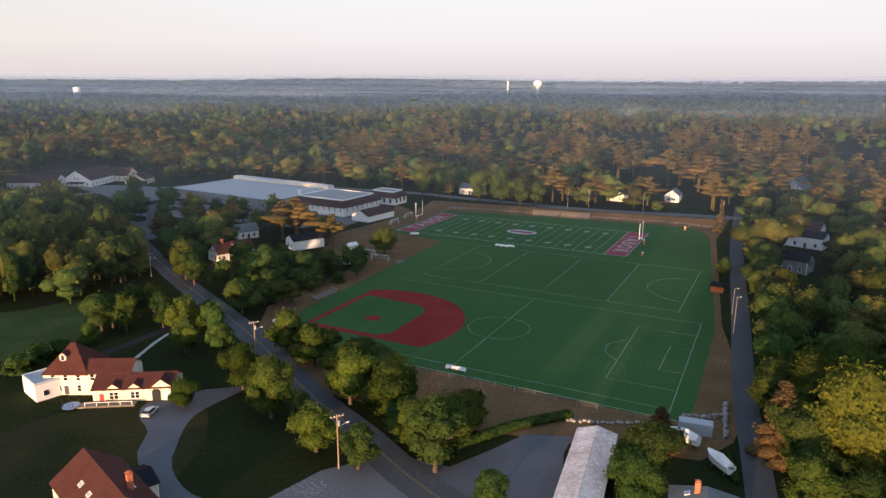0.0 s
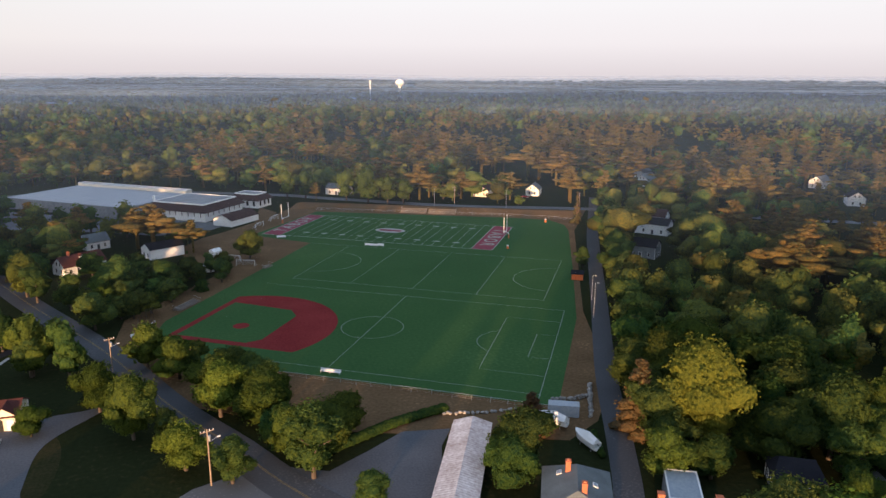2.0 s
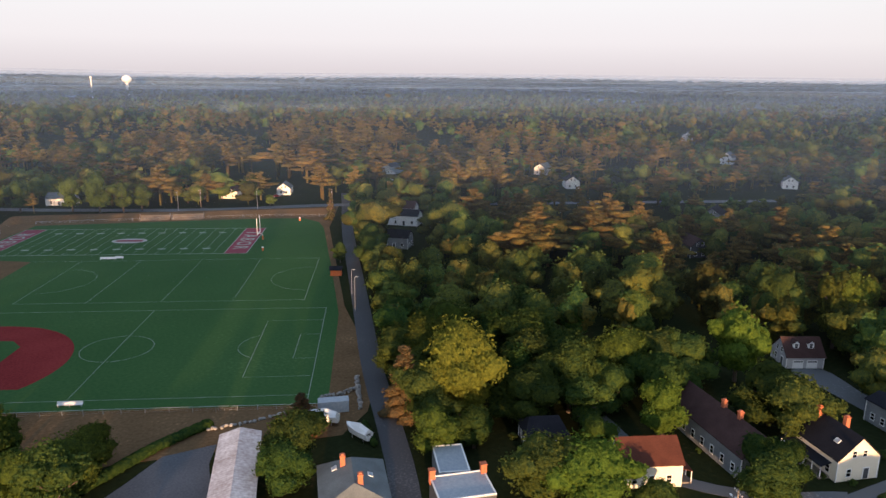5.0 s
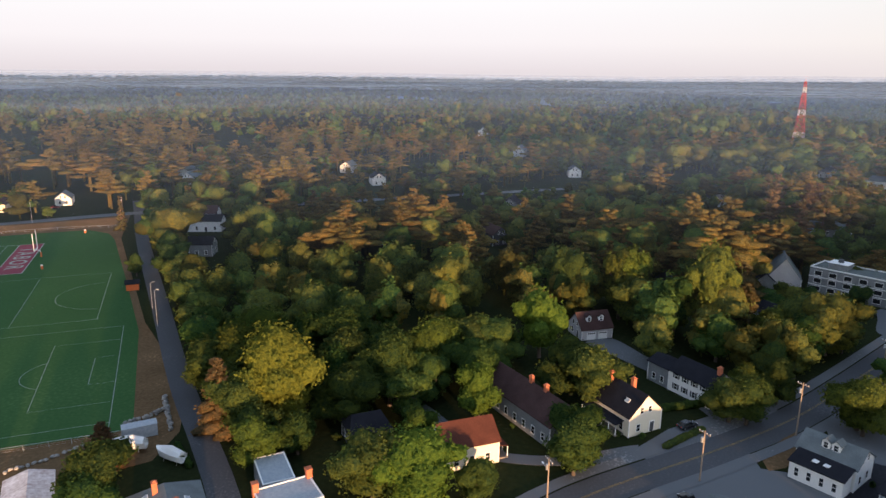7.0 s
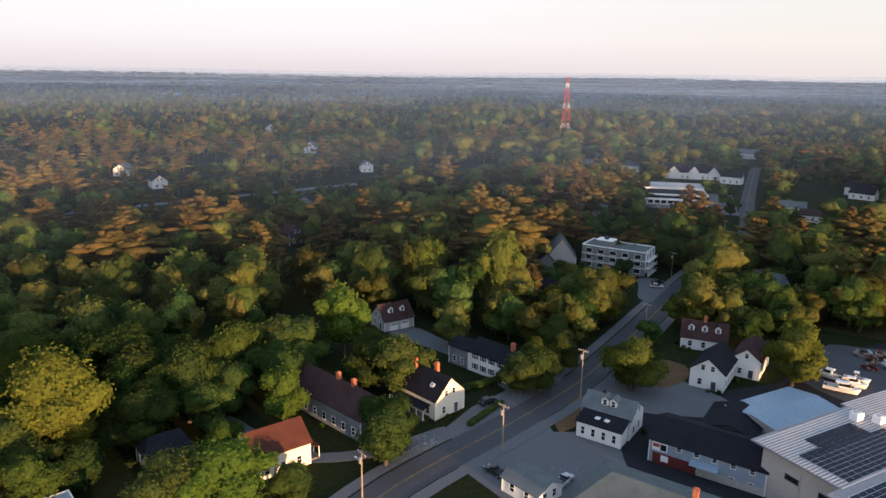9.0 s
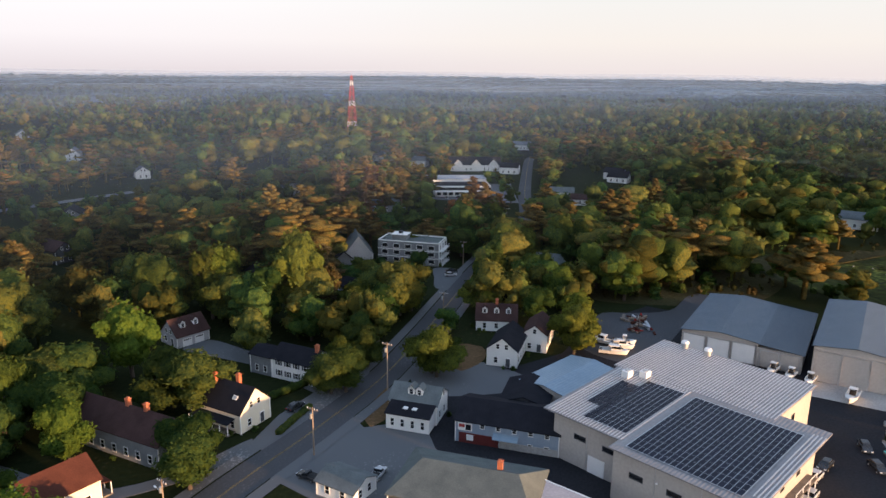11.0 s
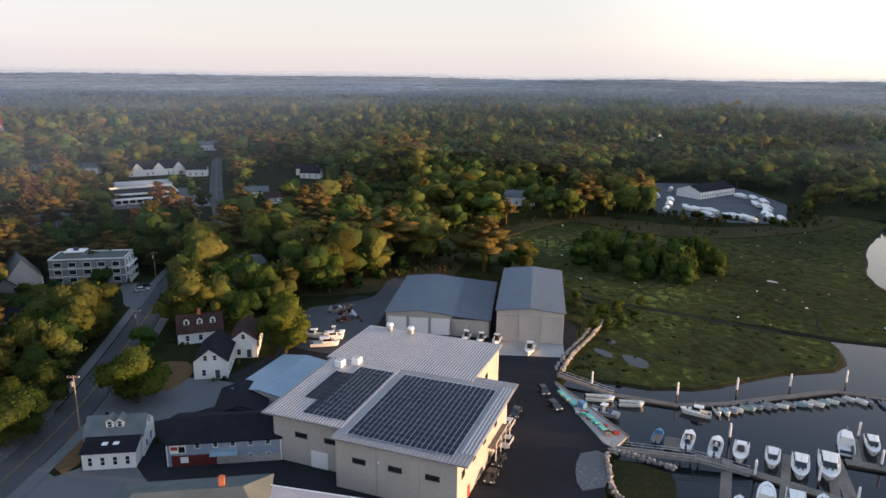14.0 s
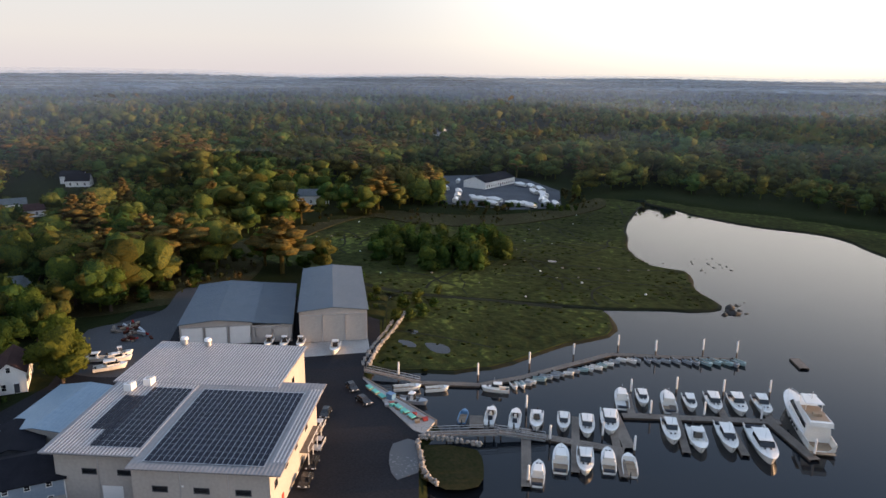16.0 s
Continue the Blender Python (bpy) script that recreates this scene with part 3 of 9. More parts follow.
# pavement along the main street
for nm, off in (("pavement_north", 5.6), ("pavement_south", -5.6)):
    setting(nm, strip([p for p in ROAD_A if 60 < p[0] < 300], 2.6, 0.12, offset=off), "oldasphalt", "worn grey pavement along the street", "pavement")
sheet("drive", [(-22, 159), (-29, 157), (-34.5, 156.7), (-41.3, 153.1), (-45.7, 151.7), (-46.1, 145.5), (-42, 137.4), (-42, 129.5), (-38, 119.1), (-32, 110), (-24, 105), (-20, 107.5), (-28.6, 113.5), (-33.8, 122.3), (-34.9, 130.8), (-33.9, 143.8), (-25.3, 155)], "drive", "curved grey driveway across a lawn")
sheet("car_park_north", [(4, 124), (14, 112), (22, 100), (34, 98), (41, 118), (45, 124), (35, 126), (27, 121), (18, 116)], "drive", "grey car park beside a long shed", round_it=False)
sheet("lay_by", [(-6, 118), (4, 121), (15, 100), (-3, 98), (-20, 106)], "oldasphalt", "grey asphalt apron beside the road", round_it=False)
sheet("boatyard_paving", [(104, 20), (125, 8), (146, 4), (160, -4), (164, -20), (172, -32), (196, -46), (212, -66), (202, -80), (192, -112), (158, -118), (143, -107), (131, -93), (127, -89.6), (115, -89.8), (100, -88.6), (97, -82.5), (90, -76), (78, -66), (60, -40), (70, -5)], "asphalt", "dark asphalt boatyard", z=0.015, round_it=False)
sheet("school_yard", [(-45, 352), (-22, 337), (2, 343), (12, 356), (-2, 366), (-60, 396), (-110, 430), (-130, 410), (-110, 380)], "oldasphalt", "grey asphalt school yard", round_it=False)
sheet("road_junction", [(-120.6, 371.6), (-102, 363.5), (-112.3, 406.5), (-99.1, 404.9), (-87.4, 350.5), (-87.1, 320.7), (-100, 336.5)], "street", "wide asphalt junction beside the school", z=0.045)
sheet("municipal_car_park", [(-176.7, 490.2), (-131.3, 485), (-108.9, 447.4), (-111.1, 406.3), (-119.6, 407.3), (-150.4, 452.2)], "oldasphalt", "grey car park before low white buildings", z=0.02)
sheet("launch_pad", [(157.3, -89.6), (148, -106.4), (139.5, -101), (148.5, -85.2)], "concrete", "pale concrete apron before a boat shed", z=0.05, round_it=False)

# ---- sports ground ----
F = lambda pts: [field(*p) for p in pts]
sheet("field_bank", F([(53, -142), (55, -120), (44, -70), (30, 50), (31, 108), (-10, 92), (-130, 80), (-122, -6), (-92, -14), (-88, -118), (-62, -160), (0, -162), (48, -152)]), "dry", "dry brown grass round the sports field", "verge", 0.01, False)
sheet("sports_turf", F([(44, -137), (42.6, -77), (36, -20), (27.5, 48), (24, 62), (15, 72), (-7, 72), (-110, 58), (-113, -4), (-80, -10), (-76, -115), (-70, -130), (-57, -138), (40, -138)]), "turf", "dark green artificial turf sports field", "sports field", 0.03, False)
tz = 0.05


def arc(cu, cv, r, a0=0, a1=360, n=40):
    return [(cu + r * math.cos(radians(a0 + (a1 - a0) * i / n)), cv + r * math.sin(radians(a0 + (a1 - a0) * i / n))) for i in range(n + 1)]


def clay_skin():
    outer = [(-66.5, -126)] + [(u, v) for u, v in arc(-52.5, -111.5, 28.5, -31, 121, 36)] + [(-68, -87), (-68, -124)]
    return sheet("infield_skin", F(outer), "clay", "red clay-coloured baseball infield", "baseball infield", tz, False)


clay_skin()
sheet("infield_grass", F([(-65.8, -123.6), (-43.5, -123.6), (-40.5, -120), (-40.5, -99.5), (-44.5, -95.0), (-65.8, -93.0)]), "turf", "green turf square inside the infield", "baseball infield", tz + 0.02, False)
sheet("pitchers_mound", F(arc(-52, -112, 2.4, n=20)[:-1]), "clay", "red round pitcher's mound", "baseball infield", tz + 0.04, False)
for nm, u0, u1 in (("end_zone_east", -9.14, 0), ("end_zone_west", -109.7, -100.6)):
    sheet(nm, F([(u0, 0), (u1, 0), (u1, 48.8), (u0, 48.8)]), "maroon", "maroon end zone of the gridiron", "end zone", tz, False)


def line(name, pts, label, width=0.12, z=0.085):
    return setting(name, strip(F(pts), width, z), "paint", label, "line marking")


PITCH = "thin white line of a soccer pitch"
line("touch_line", [(-67, -71), (38.3, -71)], PITCH)
line("touch_line", [(-40, -133), (39.5, -133)], PITCH)
line("goal_line", [(38.3, -71), (39.3, -137)], PITCH)
line("halfway_line", [(-14.5, -71), (-14.5, -133)], PITCH)
line("centre_circle", arc(-14.5, -102, 9.15), PITCH)
line("penalty_area", [(38.3, -82.3), (22, -82.3), (22.3, -122.5), (38.6, -122.5)], PITCH)
line("goal_area", [(38.3, -94.2), (33, -94.2), (33, -111.4), (38.6, -111.4)], PITCH)
line("penalty_arc", arc(26.5, -102.3, 9.15, 118, 242, 16), PITCH)
for u in (-61, -38.5, -15.2, 7.5, 30.5):
    line("cross_line", [(u, -10.3), (u, -62.5)], PITCH)
line("touch_line", [(-61, -62.5), (31, -62.5)], PITCH)
line("touch_line", [(-80, -10.3), (30.5, -9)], PITCH)
line("lacrosse_arc", arc(31, -37, 15, 96, 264, 24), PITCH)
line("lacrosse_arc", arc(-61, -37, 15, -84, 84, 24), PITCH)
GRID = "white yard line of the gridiron"
for i in range(21):
    line("yard_line", [(-9.14 - 4.572 * i, 0), (-9.14 - 4.572 * i, 48.8)], GRID, 0.14 if 0 < i < 20 else 0.3)
for v in (0, 48.8):
    line("side_line", [(-109.7, v), (0, v)], GRID, 0.35)
for u in (0, -109.7):
    line("end_line", [(u, 0), (u, 48.8)], GRID, 0.35)
for i in range(1, 10):
    for v in (9, 39.8):
        line("yard_mark", [(-9.14 - 9.144 * i - 1.6, v), (-9.14 - 9.144 * i + 1.6, v)], GRID, 1.3)
sheet("centre_badge", F([(-54.9 + 7.5 * math.cos(a * 0.314), 24.4 + 4.4 * math.sin(a * 0.314)) for a in range(20)]), "concrete", "pale grey oval badge painted at midfield", "line marking", 0.09, False)
sheet("badge_band", F([(-60.5, 22.8), (-49.3, 22.8), (-49.3, 26), (-60.5, 26)]), "maroon", "maroon band across the painted badge", "line marking", 0.11, False)


def lettering(word, u, v, turn):
    cu = bpy.data.curves.new("end_zone_letters", "FONT")
    cu.body, cu.size, cu.align_x, cu.align_y, cu.space_character = word, 8.6, "CENTER", "CENTER", 1.35
    cu.offset = 0.06
    cu.materials.append(M["paint"])
    ob = new("end_zone_letters", cu)
    x, y = field(u, v)
    ob.matrix_basis = pose(x, y, 0.1, 0, 0, turn)
    return tagged(ob, "white letters painted across the maroon end zone", "line marking", "", "structure")


BASE = math.degrees(math.atan2(FU.y, FU.x))
lettering("TABOR", -4.6, 24.4, BASE - 90)
lettering("TABOR", -105.1, 24.4, BASE + 90)
# raised bank with seating beyond the field
# ---- woods ----
rng = np.random.default_rng(7)


def ico(level):
    bm = bmesh.new()
    bmesh.ops.create_icosphere(bm, subdivisions=level, radius=1)
    v = np.array([p.co[:] for p in bm.verts])
    f = np.array([[p.index for p in q.verts] for q in bm.faces])
    bm.free()
    return v, f


ICO = {k: ico(k) for k in (1, 2, 3, 4)}


def lumps(r, n, low=-0.55):
    """Directions of the bulges of a crown, with their strength."""
    c = r.normal(size=(n, 3))
    c /= np.linalg.norm(c, axis=1)[:, None]
    c[:, 2] = np.where(c[:, 2] < low, -c[:, 2], c[:, 2])
    return c, r.uniform(0.55, 1.0, n)


def swollen(d, big, small):
    """Distance of a leafy surface from its middle, by direction: round bulges with creases between them."""
    out = np.full(len(d), 0.60)
    for (c, a), size in ((big, 0.32), (small, 0.15)):
        wide = 4.4 / math.sqrt(len(c)) / 2
        ang = np.arccos(np.clip(d @ c.T, -1, 1)) / wide
        out = out + size * (np.sqrt(np.clip(1 - ang ** 2, 0, 1)) * a).max(axis=1)
    return out * (1 - 0.22 * np.clip(-d[:, 2], 0, 1))


def sprays(r, p, d, leaf, rough):
    """Small leaf sprays at places p, facing about d."""
    n = len(p)
    nrm = d + r.normal(size=(n, 3)) * rough
    nrm /= np.linalg.norm(nrm, axis=1)[:, None]
    t1 = np.cross(nrm, r.normal(size=(n, 3)))
    t1 /= np.linalg.norm(t1, axis=1)[:, None]
    t2 = np.cross(nrm, t1)
    w = (leaf * r.uniform(0.5, 1.4, n))[:, None]
    quad = np.stack([p - t1 * w, p - t2 * w * 0.7 - nrm * w * 0.25, p + t1 * w, p + t2 * w * 0.7 + nrm * w * 0.2], 1)
    i = 4 * np.arange(n)[:, None]
    return quad.reshape(-1, 3), np.concatenate([i + [0, 1, 2], i + [0, 2, 3]])


def leafy_crown(seed, masses=4, level=3, bulges=12, leaves=1500, leaf=0.014, slim=1.0):
    """A broad tree's foliage, one metre tall: a few swelling masses, each covered with leaf sprays."""
    r = np.random.default_rng(seed)
    v0, f0 = ICO[level]
    mid = [((0.0, 0.0, 0.60), (0.27, 0.27, 0.36))] if masses > 1 else [((0.0, 0.0, 0.55), (0.38, 0.36, 0.40))]
    if masses > 1:
        mid = [((0.0, 0.0, 0.62), (0.27 * slim, 0.27 * slim, 0.36)), ((0.0, 0.0, 0.30), (0.28 * slim, 0.27 * slim, 0.24))]  # heart, and a low skirt of boughs
    turn = r.uniform(0, 6.283)
    for k in range(masses - 1):
        a = turn + 6.283 * k / (masses - 1) + r.uniform(-0.4, 0.4)
        q, w = r.uniform(0.12, 0.26) * slim, r.uniform(0.13, 0.23) * (0.4 + 0.6 * slim)
        mid.append(((q * math.cos(a), q * math.sin(a), r.uniform(0.32, 0.74 + 0.12 * (1 - slim))), (w, w * r.uniform(0.8, 1.2), w * r.uniform(0.8, 1.2))))
    size = np.array([m[1][0] ** 2 for m in mid])
    vs, fs, o = [], [], 0
    for (c, s), share in zip(mid, size / size.sum()):
        big, small = lumps(r, bulges), lumps(r, bulges * 5)
        core = np.array(c) + v0 * (swollen(v0, big, small) * r.uniform(0.80, 1.04, len(v0)))[:, None] * np.array(s)
        vs.append(core)
        fs.append(f0 + o)
        o += len(core)
        n = int(leaves * share)
        if n:
            d = r.normal(size=(n, 3))
            d /= np.linalg.norm(d, axis=1)[:, None]
            d[:, 2] = np.where(d[:, 2] < -0.5, -d[:, 2], d[:, 2])
            p = np.array(c) + d * (swollen(d, big, small) * (0.93 + 0.22 * r.uniform(0, 1, n) ** 1.6))[:, None] * np.array(s)
            lv, lf = sprays(r, p, d, leaf, 0.5)
            vs.append(lv)
            fs.append(lf + o)
            o += len(lv)
    return np.concatenate(vs), np.concatenate(fs)


def bough_crown(seed, kind="pine", boughs=40, leaves=1500, leaf=0.016):
    """A conifer's foliage, one metre tall: flat fans of needles in whorls, with gaps between them."""
    r = np.random.default_rng(seed)
    v0, f0 = ICO[1]
    foot, reach, rows = (0.40, 0.30, 6) if kind == "pine" else (0.10, 0.20, 10)
    vs, fs, o = [], [], 0
    for k in range(boughs):
        t = (k + 0.5) / boughs
        t = (math.floor(t * rows) + r.uniform(0.0, 0.9 if kind == "pine" else 0.5)) / rows
        a = k * 2.39996 + r.uniform(-0.5, 0.5)
        full = (1 - t) if kind != "pine" else (1 - 0.72 * t) * (0.55 + 0.45 * math.sin(3.1 * min(1.0, t + 0.3)))
        L = (reach * full + 0.025) * (r.uniform(0.35, 1.2) if kind == "pine" else r.uniform(0.7, 1.15))
        z = foot + (0.97 - foot) * t + (0.10 * L if kind == "pine" else -0.25 * L)
        axis, side = np.array([math.cos(a), math.sin(a), 0.12 if kind == "pine" else -0.35]), np.array([-math.sin(a), math.cos(a), 0.0])
        c = np.array([0, 0, z]) + axis * L * 0.55
        w = v0 * (1 + r.uniform(-0.25, 0.25, (len(v0), 1)))
        vs.append(c + w[:, 0:1] * axis * (0.5 * L) + w[:, 1:2] * side * (0.27 * L + 0.012) + w[:, 2:3] * np.array([0, 0, 0.022 + 0.09 * L]))
        fs.append(f0 + o)
        o += len(v0)
        n = max(1, int(leaves / boughs))
        q = r.uniform(-1, 1, (n, 2))
        p = c + q[:, 0:1] * axis * (0.56 * L) + q[:, 1:2] * side * (0.42 * L + 0.015) * np.sqrt(np.clip(1.1 - q[:, 0:1] ** 2, 0, 1)) + r.normal(size=(n, 3)) * np.array([0.004, 0.004, 0.014])
        lv, lf = sprays(r, p, np.tile([0.0, 0.0, 1.0], (n, 1)) + axis * 0.3, leaf, 0.45)
        vs.append(lv)
        fs.append(lf + o)
        o += len(lv)
    return np.concatenate(vs), np.concatenate(fs)


def trunk(seed, kind):
    """Tapered trunk with limbs, one metre tall."""
    r = random.Random(seed)
    g = Geo()
    top = 0.55 if kind == "round" else 0.93
    base = 0.028 if kind == "round" else 0.02
    g.tube((0, 0, -0.02), (0.01, 0, top * 0.5), base, base * 0.75, 7)
    g.tube((0.01, 0, top * 0.5), (0, 0.01, top), base * 0.75, base * 0.3, 6)
    for i in range(6):
        a, z = i * 1.05 + r.uniform(-0.3, 0.3), r.uniform(0.28, 0.5)
        q = (0.2 if kind == "round" else 0.11)
        g.tube((0, 0, z), (q * math.cos(a), q * math.sin(a), z + r.uniform(0.08, 0.25)), base * 0.45, base * 0.15, 5)
    return g


TREE_KINDS = [("round", "leaf", "bark", "broad green leafy tree with a rounded crown"), ("round", "leaf", "bark", "broad green leafy tree with a rounded crown"),
              ("round", "leafwarm", "bark", "leafy tree with yellow-green foliage"), ("pine", "needle", "pinebark", "tall pine with an open layered crown"),
              ("spruce", "needle", "pinebark", "pointed conifer with brownish needles"), ("round", "leaf", "bark", "small dense green bush"), ("round", "leafbright", "bark", "large leafy tree with bright yellow-green foliage")]
TREE_MESH = []
for i, (kind, leaf_m, bark_m, label) in enumerate(TREE_KINDS):
    for j in range(3):
        seed = 40 + 7 * i + j
        if i == 5:  # bushes
            grades = [leafy_crown(seed, 3, 2, 9, 420, 0.036), leafy_crown(seed, 3, 2, 9, 220, 0.05)] + [leafy_crown(seed, 2, 2, 8, 110, 0.07)]
        elif kind == "round":
            grades = [leafy_crown(seed, 8 + j, 2, 12, 3600, 0.0160, (1.0, 1.12, 0.72)[j]), leafy_crown(seed, 7 + j, 2, 9, 900, 0.025, (1.0, 1.12, 0.72)[j]), leafy_crown(seed, 4 + j % 2, 1, 6, 330, 0.037, (1.0, 1.12, 0.8)[j])]
        else:
            grades = [bough_crown(seed, kind, 70, 2600, 0.013), bough_crown(seed, kind, 52, 800, 0.020), bough_crown(seed, kind, 34, 300, 0.030)]
        TREE_MESH.append(([arrays("crown", cv, cf, leaf_m) for cv, cf in grades], trunk(i * 5 + j, kind).mesh("trunk", bark_m), label))


# the inn forecourt and the street before it stay open
OPEN_SPOTS = ((214, 4.6, 1), (215.5, 8.1, 1), (231, 6.4, 2), (261.5, -6.8, 2.5), (250, -3, 6), (240, -3, 7), (231, -2, 5))


def tree(x, y, h, kind=0, wide=1.0, group="trees of the town"):
    """kind: row of TREE_KINDS. h: metres."""
    if any(math.hypot(x - a, y - b) < c for a, b, c in OPEN_SPOTS):
        return None
    grades, trunk_me, label = TREE_MESH[kind * 3 + random.randrange(3)]
    r = math.hypot(x, y)
    if kind != 5:
        h, wide = h * 1.05, wide * 1.0
    crown_me = grades[0 if r < 165 else 1 if r < 320 else 2]  # the outskirts: lighter crowns
    name = "bush" if kind == 5 else "tree"
    if kind == 5:
        label = "small dense green bush"
    ob = thing(name, pose(x, y, -0.3 * h if kind == 5 else -0.05 * h, 0, 0, random.uniform(0, 360)) @ Matrix.Diagonal((h * wide, h * wide, h, 1)), label, name, group)
    if kind != 5:
        part("trunk", trunk_me, "", ob)
    part("crown", crown_me, "", ob)
    return ob
# ---- where the woods stand ----
CLEAR = [[(226, 4), (256, 4), (262, -10), (226, -9)], [(138, 91), (163, 105), (181, 95), (151, 76), (142, 80)], [(170, -128), (190, -128), (190, -145), (168, -145)], [(-120.4, 361.5), (-177.5, 503.1), (-136.9, 506.6), (-111.5, 458.8), (-96.6, 394.1), (-89.4, 350.8), (-82.7, 302.9)], [(0, -350), (60, -372), (100, -378), (185, -372), (222, -370), (238, -345), (262, -352), (240, -394), (200, -406), (150, -412), (60, -412), (0, -425)], [(79, 96), (108, 94), (112, 112), (102, 120), (84, 124)], [(138, 82), (141, 93), (168, 105), (176, 92), (178, 76), (160, 78)], [(86, 76), (100, 60), (140, 62), (152, 88), (122, 104), (100, 98)], F([(58, -160), (60, -110), (46, -60), (36, 50), (36, 115), (-140, 84), (-135, -10), (-96, -20), (-92, -125), (-64, -170)]),
         [(-45, 352), (0, 325), (34, 340), (60, 400), (40, 450), (-60, 505), (-125, 500), (-125, 380)],
         [(-98, 200), (-60, 185), (-45, 150), (0, 122), (15, 100), (-10, 60), (-60, 60), (-100, 120)],
         [(-150, 260), (-100, 235), (-62, 190), (-100, 150), (-190, 200)],
         [(p[0], p[1]) for p in BASIN],
         [(60, 50), (85, 35), (104, 20), (125, 8), (172, -4), (200, -40), (225, -66), (240, -100), (205, -136), (158, -118), (143, -107), (90, -76), (40, -40), (20, 20)],
         [(0, 122), (15, 100), (60, 60), (96, 62), (70, 108), (50, 130)],
         [(92, 78), (100, 52), (150, 22), (172, 18), (168, 45), (160, 62), (186, 62), (184, 76), (150, 84)],
         [(286, -290), (330, -290), (372, -340), (345, -372), (290, -368), (262, -330)],
         [(150, -2), (172, -2), (200, -8), (200, -26), (180, -45), (150, -35)],
         [(60, -45), (110, -20), (200, -60), (202, -120), (160, -140), (60, -160), (40, -80)], [(-78, 235), (-40, 300), (20, 290), (60, 130), (70, 90), (0, 60), (-120, 100), (-120, 190)], [(60, 66), (100, 50), (150, 26), (176, 10), (172, -8), (104, -12), (60, 0)], [(238, 0), (268, -6), (276, 34), (250, 40)], [(330, 20), (420, 0), (420, -40), (330, -30)],
         [(-260, 520), (-150, 480), (-120, 530), (-230, 640)], [(400, -70), (520, -90), (520, -130), (410, -110)]]
# things that stand in the open towards the harbour side: place, half width, lowest height in view
KEEP = [(285, -315, 34, 0.5), (300, -345, 34, 0.5), (318, -325, 30, 1.0)]


def open_to_view(x, y, h, r):
    ok = np.ones(len(x), bool)
    d = np.hypot(x, y)
    for px, py, half, low in KEEP:
        half *= 0.8
        D = math.hypot(px, py)
        ux, uy = px / D, py / D
        along, across = x * ux + y * uy, np.abs(-x * uy + y * ux)
        ray = EYE + (low - EYE) * along / D
        ok &= ~((across < (half * along / D + r)) & (along > 0) & (along < D + half) & (ray < h))
    return ok


def wood_sites(r0, r1, gap, a0=-80, a1=124):
    """Jittered places between two distances, clear of roads and open land."""
    out = []
    r = r0
    while r < r1:
        n = max(3, int(radians(a1 - a0) * r / gap))
        a = np.radians(np.linspace(a0, a1, n) + rng.uniform(-0.5, 0.5, n) * (a1 - a0) / n)
        q = r + rng.uniform(-0.5, 0.5, n) * gap
        out.append(np.stack([q * np.cos(a), q * np.sin(a)], 1))
        r += gap * 0.9
    p = np.concatenate(out)
    x, y = p.T
    ok = np.ones(len(x), bool)
    for poly in CLEAR:
        ok &= ~inside(poly, x, y)
    for line_, half in ((ROAD_A, 8.5), (ROAD_B, 5.0), (ROAD_C, 8)):
        ok &= off_line(line_[::3], x, y) > half
    return p[ok]


def scatter(name, sites, heights, wides, protos, mat, label, level=None):
    """One joined wood out of a few tree shapes."""
    vs, fs, o = [], [], 0
    kind = rng.integers(0, len(protos), len(sites))
    turn = rng.uniform(0, 6.283, len(sites))
    base = ground_np(sites[:, 0], sites[:, 1]) if level is None else np.full(len(sites), level)
    for k, (v, f) in enumerate(protos):
        s = np.where(kind == k)[0]
        if not len(s):
            continue
        c, n = np.cos(turn[s])[:, None], np.sin(turn[s])[:, None]
        w, h = (heights[s] * wides[s])[:, None], heights[s][:, None]
        X = (v[:, 0] * c - v[:, 1] * n) * w + sites[s, 0:1]
        Y = (v[:, 0] * n + v[:, 1] * c) * w + sites[s, 1:2]
        Z = v[:, 2] * h + base[s][:, None]
        vs.append(np.stack([X, Y, Z], -1).reshape(-1, 3))
        fs.append((f[None] + o + (np.arange(len(s)) * len(v))[:, None, None]).reshape(-1, 3))
        o += len(v) * len(s)
    ob = new(name, arrays(name, np.concatenate(vs), np.concatenate(fs), mat))
    return tagged(ob, label, "woodland", "", "stuff")


def stemmed(v, f, kind):
    """A crown with a plain stem under it."""
    r = 0.02
    n = 4
    ring = [(r * math.cos(1.571 * i), r * math.sin(1.571 * i), z) for z in (0.0, 0.5) for i in range(n)]
    sf = []
    for i in range(n):
        a, b = i, (i + 1) % n
        sf += [(a, b, n + b), (a, n + b, n + a)]
    return np.concatenate([v, ring]), np.concatenate([f, np.array(sf) + len(v)])


# a pale see-through sheet that stands in for haze beyond a distance
def mist_haze_sheet(start, lift, thick, side, low, span, reach=1.5, a0=-82, a1=126):
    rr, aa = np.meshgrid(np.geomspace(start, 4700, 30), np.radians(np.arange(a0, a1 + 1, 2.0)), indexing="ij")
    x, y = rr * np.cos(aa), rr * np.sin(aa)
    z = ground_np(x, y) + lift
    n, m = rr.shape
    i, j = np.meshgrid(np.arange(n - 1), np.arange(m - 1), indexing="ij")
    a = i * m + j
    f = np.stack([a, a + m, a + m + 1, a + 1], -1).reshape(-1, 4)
    ob = new("mist", arrays("mist", np.stack([x, y, z], -1).reshape(-1, 3), f, mist_haze_material("thin_mist_haze", thick, start, side, low, span, reach)))
    return tagged(ob, "see-through sheet standing in for morning mist and haze over town and woods", "mist", "", "stuff")


